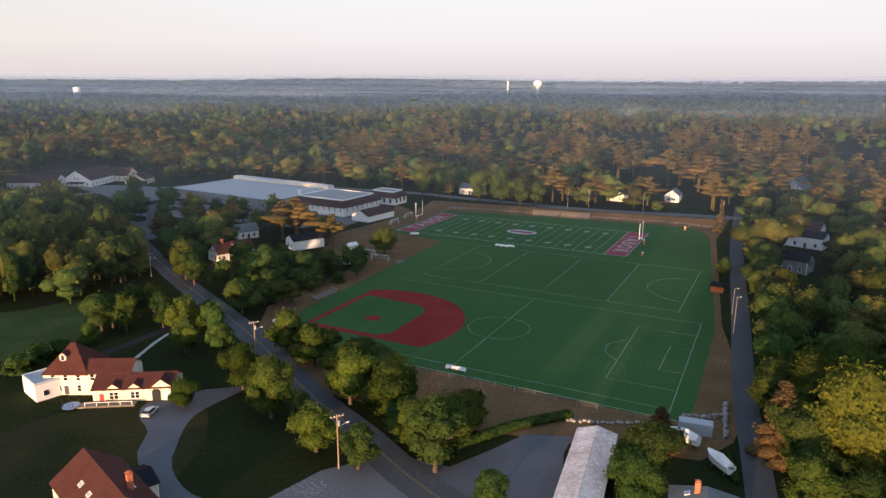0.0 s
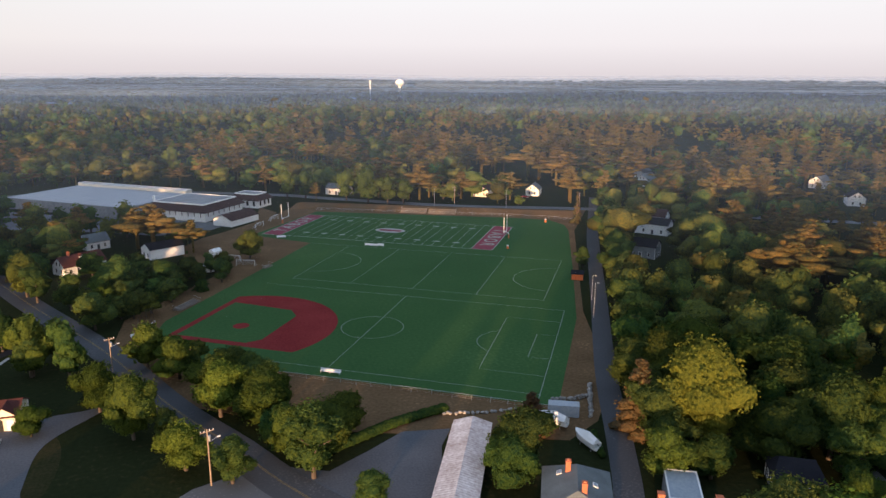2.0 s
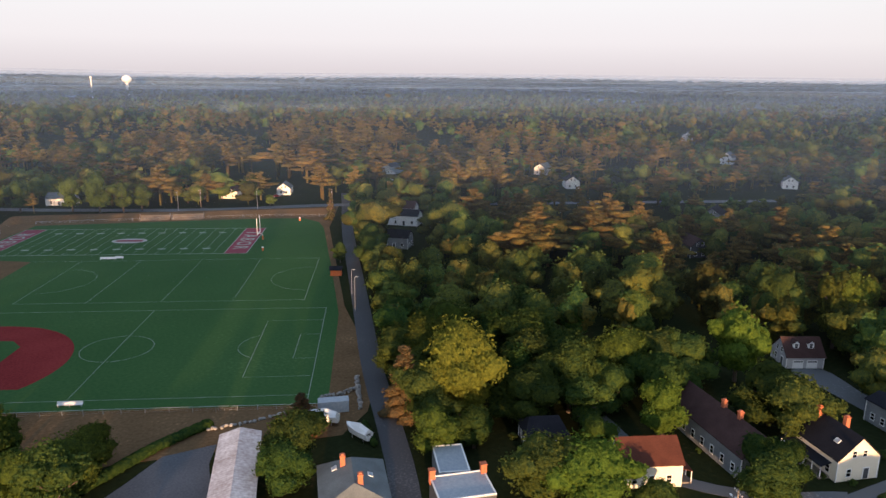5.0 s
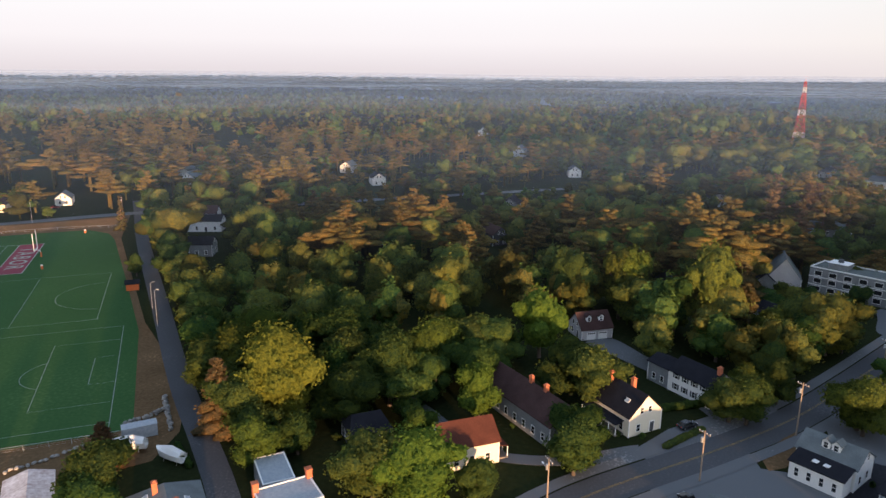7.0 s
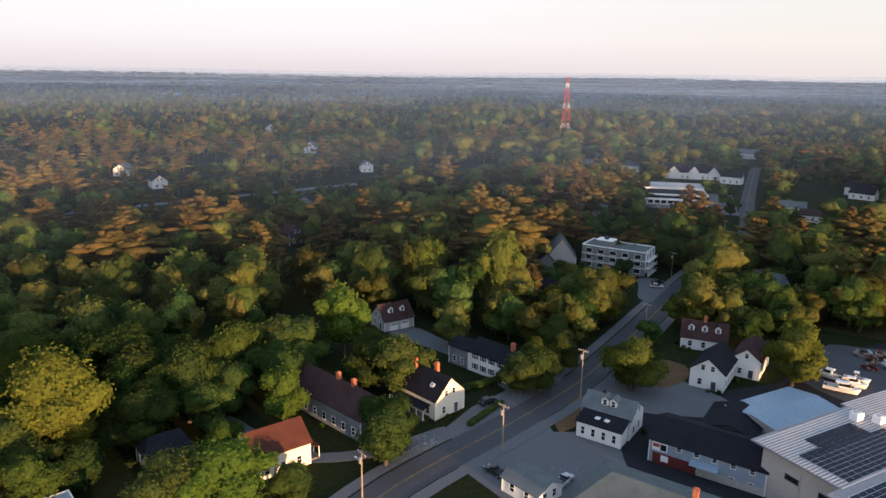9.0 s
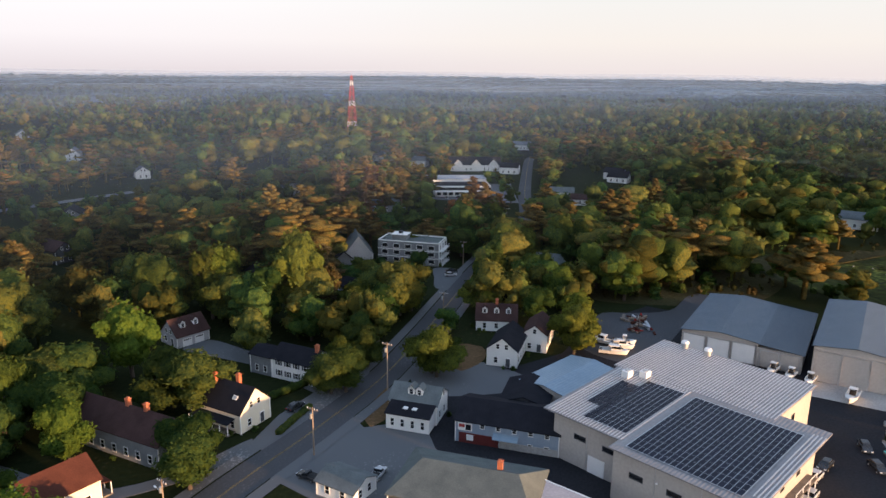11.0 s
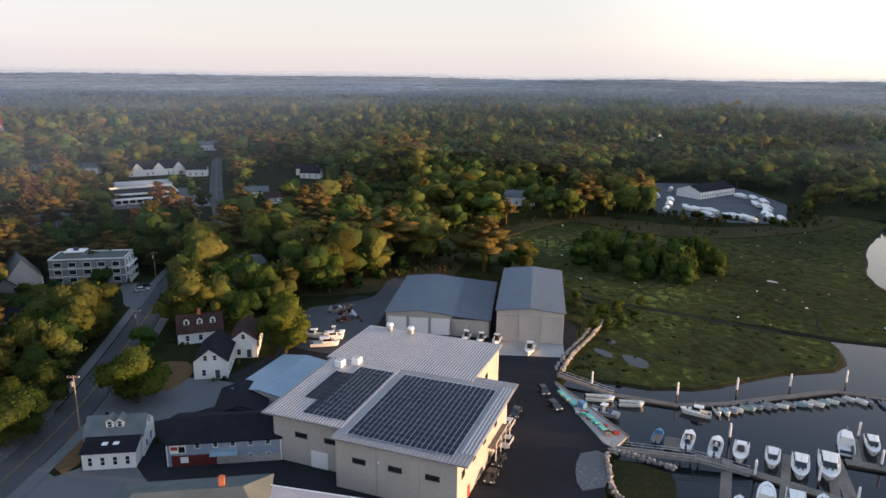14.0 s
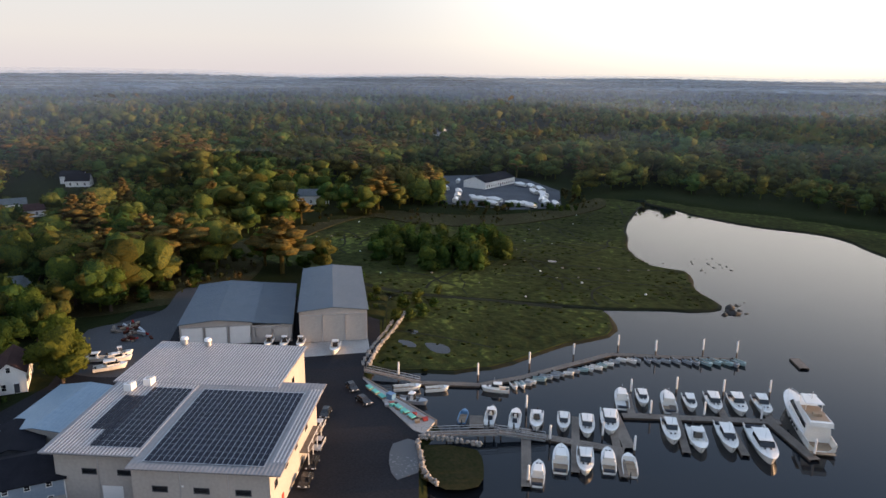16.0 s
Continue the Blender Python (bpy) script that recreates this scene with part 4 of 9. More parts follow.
def mist_haze_curtain(r, top, deep, thick, a0=-82, a1=126):
    """An upright see-through curtain that stands in for distance haze and mist, thinning out upwards."""
    m, n, l = nodes_of("standing_mist_haze")
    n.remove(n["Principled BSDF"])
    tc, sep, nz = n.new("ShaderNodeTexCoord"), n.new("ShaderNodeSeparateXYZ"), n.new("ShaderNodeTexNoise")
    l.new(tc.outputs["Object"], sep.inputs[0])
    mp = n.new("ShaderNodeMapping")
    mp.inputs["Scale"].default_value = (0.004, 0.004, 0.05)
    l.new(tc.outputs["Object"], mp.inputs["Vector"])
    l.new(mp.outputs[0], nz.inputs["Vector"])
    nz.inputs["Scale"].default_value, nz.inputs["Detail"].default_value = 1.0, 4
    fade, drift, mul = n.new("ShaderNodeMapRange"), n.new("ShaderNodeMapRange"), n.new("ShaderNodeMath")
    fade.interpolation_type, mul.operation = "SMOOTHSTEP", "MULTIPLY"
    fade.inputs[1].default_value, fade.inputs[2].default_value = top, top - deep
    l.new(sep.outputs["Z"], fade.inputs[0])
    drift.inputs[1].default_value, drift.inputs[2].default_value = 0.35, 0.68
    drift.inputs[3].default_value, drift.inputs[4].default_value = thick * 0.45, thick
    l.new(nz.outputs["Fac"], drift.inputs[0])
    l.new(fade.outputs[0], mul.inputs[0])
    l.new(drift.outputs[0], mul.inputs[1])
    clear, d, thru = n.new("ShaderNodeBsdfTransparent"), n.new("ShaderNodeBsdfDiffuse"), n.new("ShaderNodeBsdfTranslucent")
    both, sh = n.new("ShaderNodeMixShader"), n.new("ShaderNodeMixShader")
    # haze blue put into the colour, to offset the warm sun
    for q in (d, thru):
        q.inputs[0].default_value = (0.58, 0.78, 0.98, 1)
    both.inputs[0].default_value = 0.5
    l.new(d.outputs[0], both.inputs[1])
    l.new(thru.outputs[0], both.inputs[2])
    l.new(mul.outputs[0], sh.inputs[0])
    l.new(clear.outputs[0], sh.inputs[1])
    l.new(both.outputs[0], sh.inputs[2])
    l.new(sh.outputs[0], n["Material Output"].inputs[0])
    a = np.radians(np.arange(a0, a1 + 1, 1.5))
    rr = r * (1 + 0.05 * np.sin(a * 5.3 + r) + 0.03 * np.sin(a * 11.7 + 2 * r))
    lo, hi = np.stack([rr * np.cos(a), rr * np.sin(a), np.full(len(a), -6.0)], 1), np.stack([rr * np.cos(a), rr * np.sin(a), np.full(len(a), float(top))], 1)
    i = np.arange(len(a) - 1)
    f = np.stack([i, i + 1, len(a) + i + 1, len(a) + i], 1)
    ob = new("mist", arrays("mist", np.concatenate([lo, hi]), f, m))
    return tagged(ob, "see-through bluish curtain standing in for haze and mist over the far lowlands", "mist", "", "stuff")


def pine_share(x, y):
    """How many of the trees are pines: whole stands beyond the sports field, single ones elsewhere."""
    r, a = np.hypot(x, y), np.degrees(np.arctan2(y, x))
    patch = np.array([noise.noise((p / 95, q / 95, 2.2)) for p, q in zip(x, y)])
    stand = np.clip(1 - np.abs(a - 62) / 34, 0, 1) * np.clip((r - 400) / 120, 0, 1) * np.clip((1150 - r) / 250, 0, 1)
    return np.clip(0.24 + 0.75 * patch + 0.95 * stand, 0.05, 0.92) * np.where(a < -12, 0.35, 1.0)


def plant_woods():
    fine = [stemmed(*leafy_crown(200 + i, 3 + i % 2, 2, 8, 130, 0.040), "round") for i in range(7)]
    fine_p = [stemmed(*bough_crown(220 + i, "pine", 44, 130, 0.030), "pine") for i in range(5)]
    mid = [stemmed(*leafy_crown(230 + i, 3 + i % 2, 1, 6, 60, 0.056), "round") for i in range(7)]
    mid_p = [stemmed(*bough_crown(236 + i, "pine", 15, 30, 0.052), "pine") for i in range(5)]
    far, far_p = [leafy_crown(240 + i, 1, 1, 5, 9, 0.11) for i in range(6)], [bough_crown(250 + i, "pine", 3, 4, 0.12) for i in range(4)]
    behind = [leafy_crown(270 + i, 2, 1, 4, 10, 0.12) for i in range(4)]
    bushy = [leafy_crown(290 + i, 2, 1, 5, 40, 0.09) for i in range(5)]
    low = [leafy_crown(260 + i, 1, 1, 4, 3, 0.16) for i in range(4)]
    for r0, r1, gap, leafy, piny, wide, where in ((240, 430, 11.8, fine, fine_p, 1.15, "round the town"), (430, 780, 14.0, mid, mid_p, 1.25, "round the town"), (780, 1500, 17.5, far, far_p, 0.86, "beyond the town")):
        s = wood_sites(r0, r1, gap)
        swell = np.array([noise.noise((x / 75, y / 75, 9.1)) + 0.8 * noise.noise((x / 210, y / 210, 4.4)) for x, y in s])
        h = rng.uniform(9, 18.5, len(s)) * np.clip(1 + 0.62 * swell, 0.45, 1.7)
        if r0 > 700:
            h = h * rng.uniform(0.75, 1.35, len(s))
        w = rng.uniform(0.85, 1.6, len(s)) * wide
        pine = rng.uniform(0, 1, len(s)) < pine_share(s[:, 0], s[:, 1])
        h, w = np.where(pine, h * 1.22, h), np.where(pine, w * 1.2, w)
        ok = open_to_view(s[:, 0], s[:, 1], h, 4.0) if r1 < 1000 else np.ones(len(s), bool)
        # gardens and small clearings
        ok &= np.array([noise.noise((x / 48, y / 48, 5.5)) < 0.30 for x, y in s]) | (s[:, 1] < -60)
        a, b = ok & ~pine, ok & pine
        scatter("woods", s[a], h[a], w[a], leafy, "woods", "dense mixed green woodland " + where)
        scatter("pine_woods", s[b], h[b], w[b], piny, "pinewoods", "tall brownish pines in stands " + where)
    s = wood_sites(1500, 2350, 33)
    swell = np.array([noise.noise((x / 160, y / 160, 6.3)) for x, y in s])
    scatter("woods", s, rng.uniform(10, 24, len(s)) * (1 + 0.5 * swell), rng.uniform(0.9, 1.5, len(s)), low, "woods", "dense mixed woodland on the lowlands")
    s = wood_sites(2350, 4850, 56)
    scatter("far_woods", s, rng.uniform(9, 22, len(s)), rng.uniform(2.2, 3.6, len(s)), low, "farwoods", "woodland reaching to the horizon, haze tint put into its leaf colour")
    near = wood_sites(92, 240, 11.8)
    hh = rng.uniform(12, 18.5, len(near))
    ok = open_to_view(near[:, 0], near[:, 1], hh, 4.5)
    near, hh = near[ok], hh[ok]
    outer = np.hypot(near[:, 0], near[:, 1]) > 168
    dense = [stemmed(*leafy_crown(280 + i, 6 + i % 3, 2, 9, 620, 0.027, (1.0, 1.1, 0.78)[i % 3]), "round") for i in range(6)]
    scatter("near_woods", near[outer], hh[outer], rng.uniform(1.0, 1.3, int(outer.sum())), dense, "woods", "dense broad-leaved trees behind the gardens")
    for (x, y), h in zip(near[~outer], hh[~outer]):
        tree(x, y, h, random.choice((0, 2, 1, 1, 2, 2, 3)), random.uniform(1.05, 1.4), "trees of the near woods")
    # wood beyond the meadow
    wood = [(-111, 229), (-88, 241), (-74, 254), (-80, 300), (-110, 352), (-150, 405), (-205, 400), (-195, 337), (-132, 222)]
    gx, gy = np.meshgrid(np.arange(-210, -70, 8.0), np.arange(215, 410, 8.0))
    s = np.stack([gx.ravel(), gy.ravel()], 1) + rng.uniform(-3, 3, (gx.size, 2))
    s = s[inside(wood, s[:, 0], s[:, 1]) & (off_line(ROAD_A[::3], s[:, 0], s[:, 1]) > 7)]
    scatter("west_wood", s, rng.uniform(13, 19, len(s)), rng.uniform(0.8, 1.15, len(s)), fine, "woods", "dense dark mixed wood beside the road")
    # bushes and reeds between the boatyard, the marsh and the storage yard
    for k, (area, level, step, tall) in enumerate(((REED_BELT, -0.75, 5.5, (0.9, 2.6)), (SCRUB, -0.1, 4.6, (1.0, 3.8)), (YARD_EDGE, -0.1, 5.0, (1.2, 4.6)))):
        (x0, y0), (x1, y1) = np.min(area, 0), np.max(area, 0)
        gx, gy = np.meshgrid(np.arange(x0, x1, step), np.arange(y0, y1, step))
        s = np.stack([gx.ravel(), gy.ravel()], 1) + rng.uniform(-0.6, 0.6, (gx.size, 2)) * step
        s = s[inside(area, s[:, 0], s[:, 1]) & (np.array([noise.noise((p / 19, q / 19, 1.5)) for p, q in s]) > -0.12)]
        h = rng.uniform(*tall, len(s)) * rng.uniform(0.6, 1.15, len(s))
        scatter("scrub", s, h, rng.uniform(1.0, 1.9, len(s)), bushy, "scrub", "olive and brown bushes among rough reeds", level)
    # unseen trees added behind the eye, to shade the town from the low sun
    s = wood_sites(260, 600, 16, 124, 158)
    s = s[~inside(BASIN, s[:, 0], s[:, 1])]
    scatter("woods_behind", s, rng.uniform(11, 18, len(s)), np.full(len(s), 1.0), behind, "woods", "unseen mixed trees added behind the eye for shade")
    # unseen woods added across the harbour, towards the sun
    s = wood_sites(520, 1000, 18, -132, -80)
    scatter("woods_behind", s, rng.uniform(11, 17, len(s)), np.full(len(s), 1.2), behind, "woods", "unseen mixed trees added across the harbour")
    # haze added as sheets: a veil lifting the near darks, mist farther off
    mist_haze_sheet(75, 46, 0.165, (0.45, 0.9), 0, 150, 3.4)
    mist_haze_sheet(170, 44, 0.09, (0.4, -0.9), 60, 200, 2.5)
    mist_haze_sheet(560, 30, 0.17, (0, 1), -99999, 1, 2.2)
    mist_haze_sheet(1050, 33, 0.34, (0, 1), -99999, 1, 2.0)
    # added curtains that pale and blue the distance as haze would
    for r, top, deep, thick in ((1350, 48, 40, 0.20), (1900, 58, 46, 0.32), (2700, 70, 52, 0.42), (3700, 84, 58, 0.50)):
        mist_haze_curtain(r, top, deep, thick)
# ---- houses ----
WIN_CACHE = {}


def window(parent, w, h, m, frame_mat="trim", bars=True):
    """A sash window set on a wall: m is its pose, with its face along -y of that pose, and its foot at the middle of the sill."""
    key = (round(w, 2), round(h, 2), frame_mat, bars)
    if key not in WIN_CACHE:
        t = min(0.12, w * 0.12)
        g = Geo().box(-w / 2 - t, w / 2 + t, -0.09, 0.02, -t * 1.3, 0).box(-w / 2 - t, w / 2 + t, -0.08, 0.02, h, h + t)
        g.box(-w / 2 - t, -w / 2, -0.07, 0.02, 0, h).box(w / 2, w / 2 + t, -0.07, 0.02, 0, h)
        if bars:
            g.box(-w / 2, w / 2, -0.05, 0.02, h * 0.48, h * 0.52 + 0.02)
        p = Geo().box(-w / 2, w / 2, -0.03, 0.01, 0, h)
        WIN_CACHE[key] = (g.mesh("window", frame_mat), p.mesh("pane", "glass"))
    g, p = WIN_CACHE[key]
    ob = part("window", g, "", parent, at=m)
    part("pane", p, "", ob)
    return ob


def wall_pose(side, L, W, s, z):
    """Pose of a thing on a wall of a block L x W: side 'f' (front, -y), 'b', 'l' (-x), 'r' (+x); s along the wall."""
    return {"f": pose(s, -W / 2, z), "b": pose(-s, W / 2, z, 0, 0, 180), "l": pose(-L / 2, -s, z, 0, 0, -90), "r": pose(L / 2, s, z, 0, 0, 90)}[side]


def gable_roof(g, L, W, eave, ridge, over=0.4, t=0.16, hip=0.0):
    """Two sloping slabs; hip: how far the ridge stops short of each end."""
    a = (ridge - eave) / (W / 2)
    y, ze = W / 2 + over, eave - over * a
    x = L / 2 + over
    lo = [(-x, -y, ze), (x, -y, ze), (x, y, ze), (-x, y, ze), (-x + hip, 0, ridge), (x - hip, 0, ridge)]
    hi = [(p[0], p[1], p[2] + t) for p in lo]
    fs = [(0, 1, 5, 4), (2, 3, 4, 5)] + ([(1, 2, 5), (3, 0, 4)] if hip else [])
    low = [tuple(reversed(q)) for q in fs]
    up = [tuple(i + 6 for i in q) for q in fs]
    rim = [(0, 1), (1, 2), (2, 3), (3, 0)] if hip else [(0, 1), (1, 5), (5, 2), (2, 3), (3, 4), (4, 0)]
    g.add(lo + hi, low + up + [(i, j, j + 6, i + 6) for i, j in rim])
    return g


def house(x, y, turn, L, W, eave, ridge, wall="white", roof="roofdark", label="", name="house", hip=0.0, chimneys=(), dormers=(), sides="fblr", storeys=None, step=2.6, win=(0.9, 1.45),
          porch=None, door="f", category="house", z=0.0, skylights=(), trim=True, shutters=False):
    """A gabled house with its ridge along its own x. chimneys: (x, y). dormers: (x, side). porch: (side, length, depth)."""
    ob = thing(name, pose(x, y, z, 0, 0, turn), label, category, "houses of the town" if category == "house" else "")
    h = [(-L / 2, -W / 2), (L / 2, -W / 2), (L / 2, W / 2), (-L / 2, W / 2)]
    g = Geo().prism(h, -0.6, eave)
    if not hip:
        for s in (-1, 1):
            p = [(s * L / 2, -W / 2, eave), (s * L / 2, W / 2, eave), (s * L / 2, 0, ridge - 0.02)]
            q = [(s * (L / 2 - 0.25), b, c) for _, b, c in p]
            g.add(p + q, [(0, 1, 2) if s > 0 else (2, 1, 0), (5, 4, 3) if s > 0 else (3, 4, 5), (0, 3, 4, 1), (1, 4, 5, 2), (2, 5, 3, 0)])
    part("wall", g, wall, ob)
    part("roof", gable_roof(Geo(), L, W, eave, ridge, hip=hip), roof, ob)
    slope = (ridge - eave) / (W / 2)
    if trim:
        for sx in (-1, 1):
            for sy in (-1, 1):
                part("corner_board", Geo().box(sx * L / 2 - 0.09, sx * L / 2 + 0.09, sy * W / 2 - 0.09, sy * W / 2 + 0.09, 0, eave - 0.1), "trim", ob)
    rows = storeys or (2 if eave > 4.3 else 1)
    for side in sides:
        run = L if side in "fb" else W
        n = max(1, int((run - 1.2) / step))
        for k in range(rows):
            zz = 0.95 + k * 2.65
            if zz + win[1] > eave - 0.1:
                continue
            for i in range(n):
                s = (i - (n - 1) / 2) * (run - 1.4) / n
                if k == 0 and side == door and i == n // 2:
                    m = wall_pose(side, L, W, s, 0.15)
                    dr = part("door", Geo().box(-0.55, 0.55, -0.10, 0.02, 0, 2.15), "darkwall" if wall != "darkwall" else "trim", ob, at=m)
                    part("door_frame", Geo().box(-0.7, -0.55, -0.13, 0.02, 0, 2.3).box(0.55, 0.7, -0.13, 0.02, 0, 2.3).box(-0.7, 0.7, -0.13, 0.02, 2.15, 2.35), "trim", dr)
                    continue
                m = wall_pose(side, L, W, s, zz)
                window(ob, *win, m)
                if shutters:
                    for q in (-1, 1):
                        part("shutter", Geo().box(q * (win[0] / 2 + 0.32) - 0.2, q * (win[0] / 2 + 0.32) + 0.2, -0.06, 0.02, 0, win[1]), "darkwall", ob, at=m)
        if side in "lr" and not hip and ridge - eave > 2.2:
            for s in ((-1.1, 1.1) if W > 7.5 else (0,)):
                window(ob, 0.8, 1.2, wall_pose(side, L, W, s, eave + 0.15))
    for cx, cy in chimneys:
        zr = ridge - abs(cy) * slope
        c = part("chimney", Geo().box(cx - 0.42, cx + 0.42, cy - 0.42, cy + 0.42, zr - 1.0, ridge + 1.3), "brick", ob, "orange brick chimney")
        part("chimney_cap", Geo().box(cx - 0.5, cx + 0.5, cy - 0.5, cy + 0.5, ridge + 1.3, ridge + 1.45).box(cx - 0.25, cx + 0.25, cy - 0.25, cy + 0.25, ridge + 1.45, ridge + 1.7), "brick", c)
    for dx, s in dormers:
        yb = 0.30 * W * s
        zb = eave + (W / 2 - abs(yb)) * slope
        g = Geo().box(dx - 0.75, dx + 0.75, min(yb, 0.04 * W * s), max(yb, 0.04 * W * s), zb - 0.5, zb + 1.35)
        g.add([(dx - 0.75, yb, zb + 1.35), (dx + 0.75, yb, zb + 1.35), (dx, yb, zb + 2.0), (dx - 0.75, 0.04 * W * s, zb + 1.35), (dx + 0.75, 0.04 * W * s, zb + 1.35), (dx, 0.04 * W * s, zb + 2.0)], [(0, 1, 2), (2, 1, 0), (5, 4, 3)])
        d = part("dormer", g, wall if wall in ("white", "cream") else "trim", ob)
        r = Geo()
        for q in (-1, 1):
            a0, a1 = yb + 0.15 * s, 0.0
            r.add([(dx + q * 0.95, a0, zb + 1.2), (dx, a0, zb + 2.05), (dx, a1, zb + 2.05), (dx + q * 0.95, a1, zb + 1.2), (dx + q * 0.95, a0, zb + 1.32), (dx, a0, zb + 2.17), (dx, a1, zb + 2.17), (dx + q * 0.95, a1, zb + 1.32)],
                  [(0, 1, 2, 3), (7, 6, 5, 4), (0, 4, 5, 1), (2, 6, 7, 3), (3, 7, 4, 0)])
        part("dormer_roof", r, roof, d)
        window(ob, 0.75, 1.1, pose(dx, yb, zb + 0.15, 0, 0, 0 if s < 0 else 180))
    for sx, s in skylights:
        yb = 0.27 * W * s
        a = math.degrees(math.atan(slope))
        m = pose(sx, yb, eave + (W / 2 - abs(yb)) * slope + 0.17, a if s < 0 else -a)
        k = part("skylight", Geo().box(-0.6, 0.6, -0.45, 0.45, 0, 0.1), "trim", ob, at=m)
        part("pane", Geo().box(-0.5, 0.5, -0.36, 0.36, 0.1, 0.12), "membrane", k)
    if porch:
        side, run, depth = porch
        m = wall_pose(side, L, W, 0, 0)
        pr = part("porch_roof", Geo().add([(-run / 2, -depth, 2.5), (run / 2, -depth, 2.5), (run / 2, 0, 3.0), (-run / 2, 0, 3.0), (-run / 2, -depth, 2.65), (run / 2, -depth, 2.65), (run / 2, 0, 3.2), (-run / 2, 0, 3.2)],
                                          [(3, 2, 1, 0), (4, 5, 6, 7), (0, 1, 5, 4), (1, 2, 6, 5), (3, 0, 4, 7)]), roof, ob, at=m)
        part("porch_floor", Geo().box(-run / 2, run / 2, -depth, 0, 0, 0.35), "wood", ob, at=m)
        n = max(2, int(run / 2.2))
        for i in range(n + 1):
            q = -run / 2 + 0.1 + i * (run - 0.2) / n
            part("porch_post", Geo().box(q - 0.08, q + 0.08, -depth + 0.05, -depth + 0.21, 0.35, 2.55), "trim", ob, at=m)
    KEEP.append((x, y, max(L, W) * 0.45, eave * 0.55))
    return ob


def flat_block(x, y, turn, L, W, h, wall, roof, label, name="building", category="building", rows=(), z=0.0, parapet=0.4, over=0.0):
    """A flat-roofed block. rows: (side, height, width, tall, count) of windows."""
    ob = thing(name, pose(x, y, z, 0, 0, turn), label, category)
    g = Geo().prism([(-L / 2, -W / 2), (L / 2, -W / 2), (L / 2, W / 2), (-L / 2, W / 2)], -0.6, h)
    part("wall", g, wall, ob)
    a, b = L / 2 + over, W / 2 + over
    part("roof", Geo().box(-a, a, -b, b, h, h + 0.22), roof, ob)
    if parapet:
        for bx in ((-a, a, -b, -b + 0.25), (-a, a, b - 0.25, b), (-a, -a + 0.25, -b + 0.25, b - 0.25), (a - 0.25, a, -b + 0.25, b - 0.25)):
            part("parapet", Geo().box(*bx, h + 0.22, h + 0.22 + parapet), "trim", ob)
    for side, zz, w, t, n in rows:
        run = L if side in "fb" else W
        for i in range(n):
            window(ob, w, t, wall_pose(side, L, W, (i - (n - 1) / 2) * (run - 1.0) / n, zz), bars=False)
    KEEP.append((x, y, max(L, W) * 0.45, h * 0.3))
    return ob


house(134.7, 44.8, 62, 14, 8.7, 4.6, 8.6, "cream", "roofdark", "cream gabled house with black roof and orange chimneys", chimneys=((-1.8, -1.1), (3.0, 0.8)), porch=("b", 11, 2.2), skylights=((-4, 1),), door="l")
house(124, 61.9, 64, 27, 9.2, 5.0, 8.4, "greywall", "roofbrown", "long grey house with brown roof and two brick chimneys", chimneys=((-6, 0), (-1, 0)), step=3.0, win=(0.95, 1.6))
house(156.3, 33.8, 64, 11.8, 8, 5.1, 7.6, "white", "roofdark", "white two-storey house with dark roof and shutters", shutters=True, chimneys=((-5, 0.5),), win=(0.85, 1.35))
house(159.8, 42.6, 64, 6.5, 6.5, 4.9, 6.2, "greywall", "roofdark", "grey wing joined to a white house", sides="fbr", name="house_wing")
house(178.5, 70.4, -39, 9.5, 8, 3.3, 7.0, "palegrey", "roofbrown", "pale grey two-bay garage with brown roof and dormers", name="garage", category="garage", dormers=((-1.9, -1), (1.9, -1)), sides="l", door="l")
house(137.2, 4.8, 73, 10.4, 7.6, 4.6, 7.0, "white", "roofgrey", "white house with grey roof on the street", dormers=((-0.9, 1), (0.9, 1)), sides="lr")
workshop = house(128.8, -14.6, 73, 20.7, 12, 4.7, 6.9, "bluewall", "roofdark", "blue-grey workshop with a wide black roof", name="workshop", category="workshop", sides="b", step=2.9, win=(0.8, 0.8))
house(139.0, -19.0, -17, 12, 10, 4.6, 6.2, "darkwall", "roofdark", "black-roofed wing between two workshops", name="workshop_wing", category="workshop", sides="")
house(192, -16, 85, 11.5, 8, 3.4, 7.0, "white", "roofbrown", "white cape house with brown roof and three dormers", dormers=((-3.4, 1), (0, 1), (3.4, 1)), chimneys=((0, 0),))
house(169.4, -17.2, -17, 13.5, 7.7, 4.6, 7.6, "white", "roofdark", "white gabled house with a grey-black roof", porch=None, door="l")
house(178.6, -26.4, -17, 12, 6.5, 5.0, 7.4, "white", "roofbrown", "white house with a red-brown roof", door="l")
house(102.2, 64.4, -35, 10.9, 8.6, 4.7, 7.8, "cream", "rooforange", "cream house with a rusty orange roof", porch=("r", 7, 2.4), door="r")
house(108, 16.5, 60, 8, 6.5, 2.8, 4.2, "white", "roofgrey", "small white building with a pale grey roof", name="shop", category="shop")
flat_block(97.5, -22, 52, 22, 7, 4.4, "greywall", "pinkroof", "low range with a pale pinkish flat roof", "restaurant_range", "building", parapet=0.15)
house(104.5, -5.0, 73, 24, 15, 4.6, 7.4, "darkwall", "roofslate", "dark-shingled building with a broad grey roof", name="restaurant", category="building", chimneys=((-5, -1),), hip=4.0)
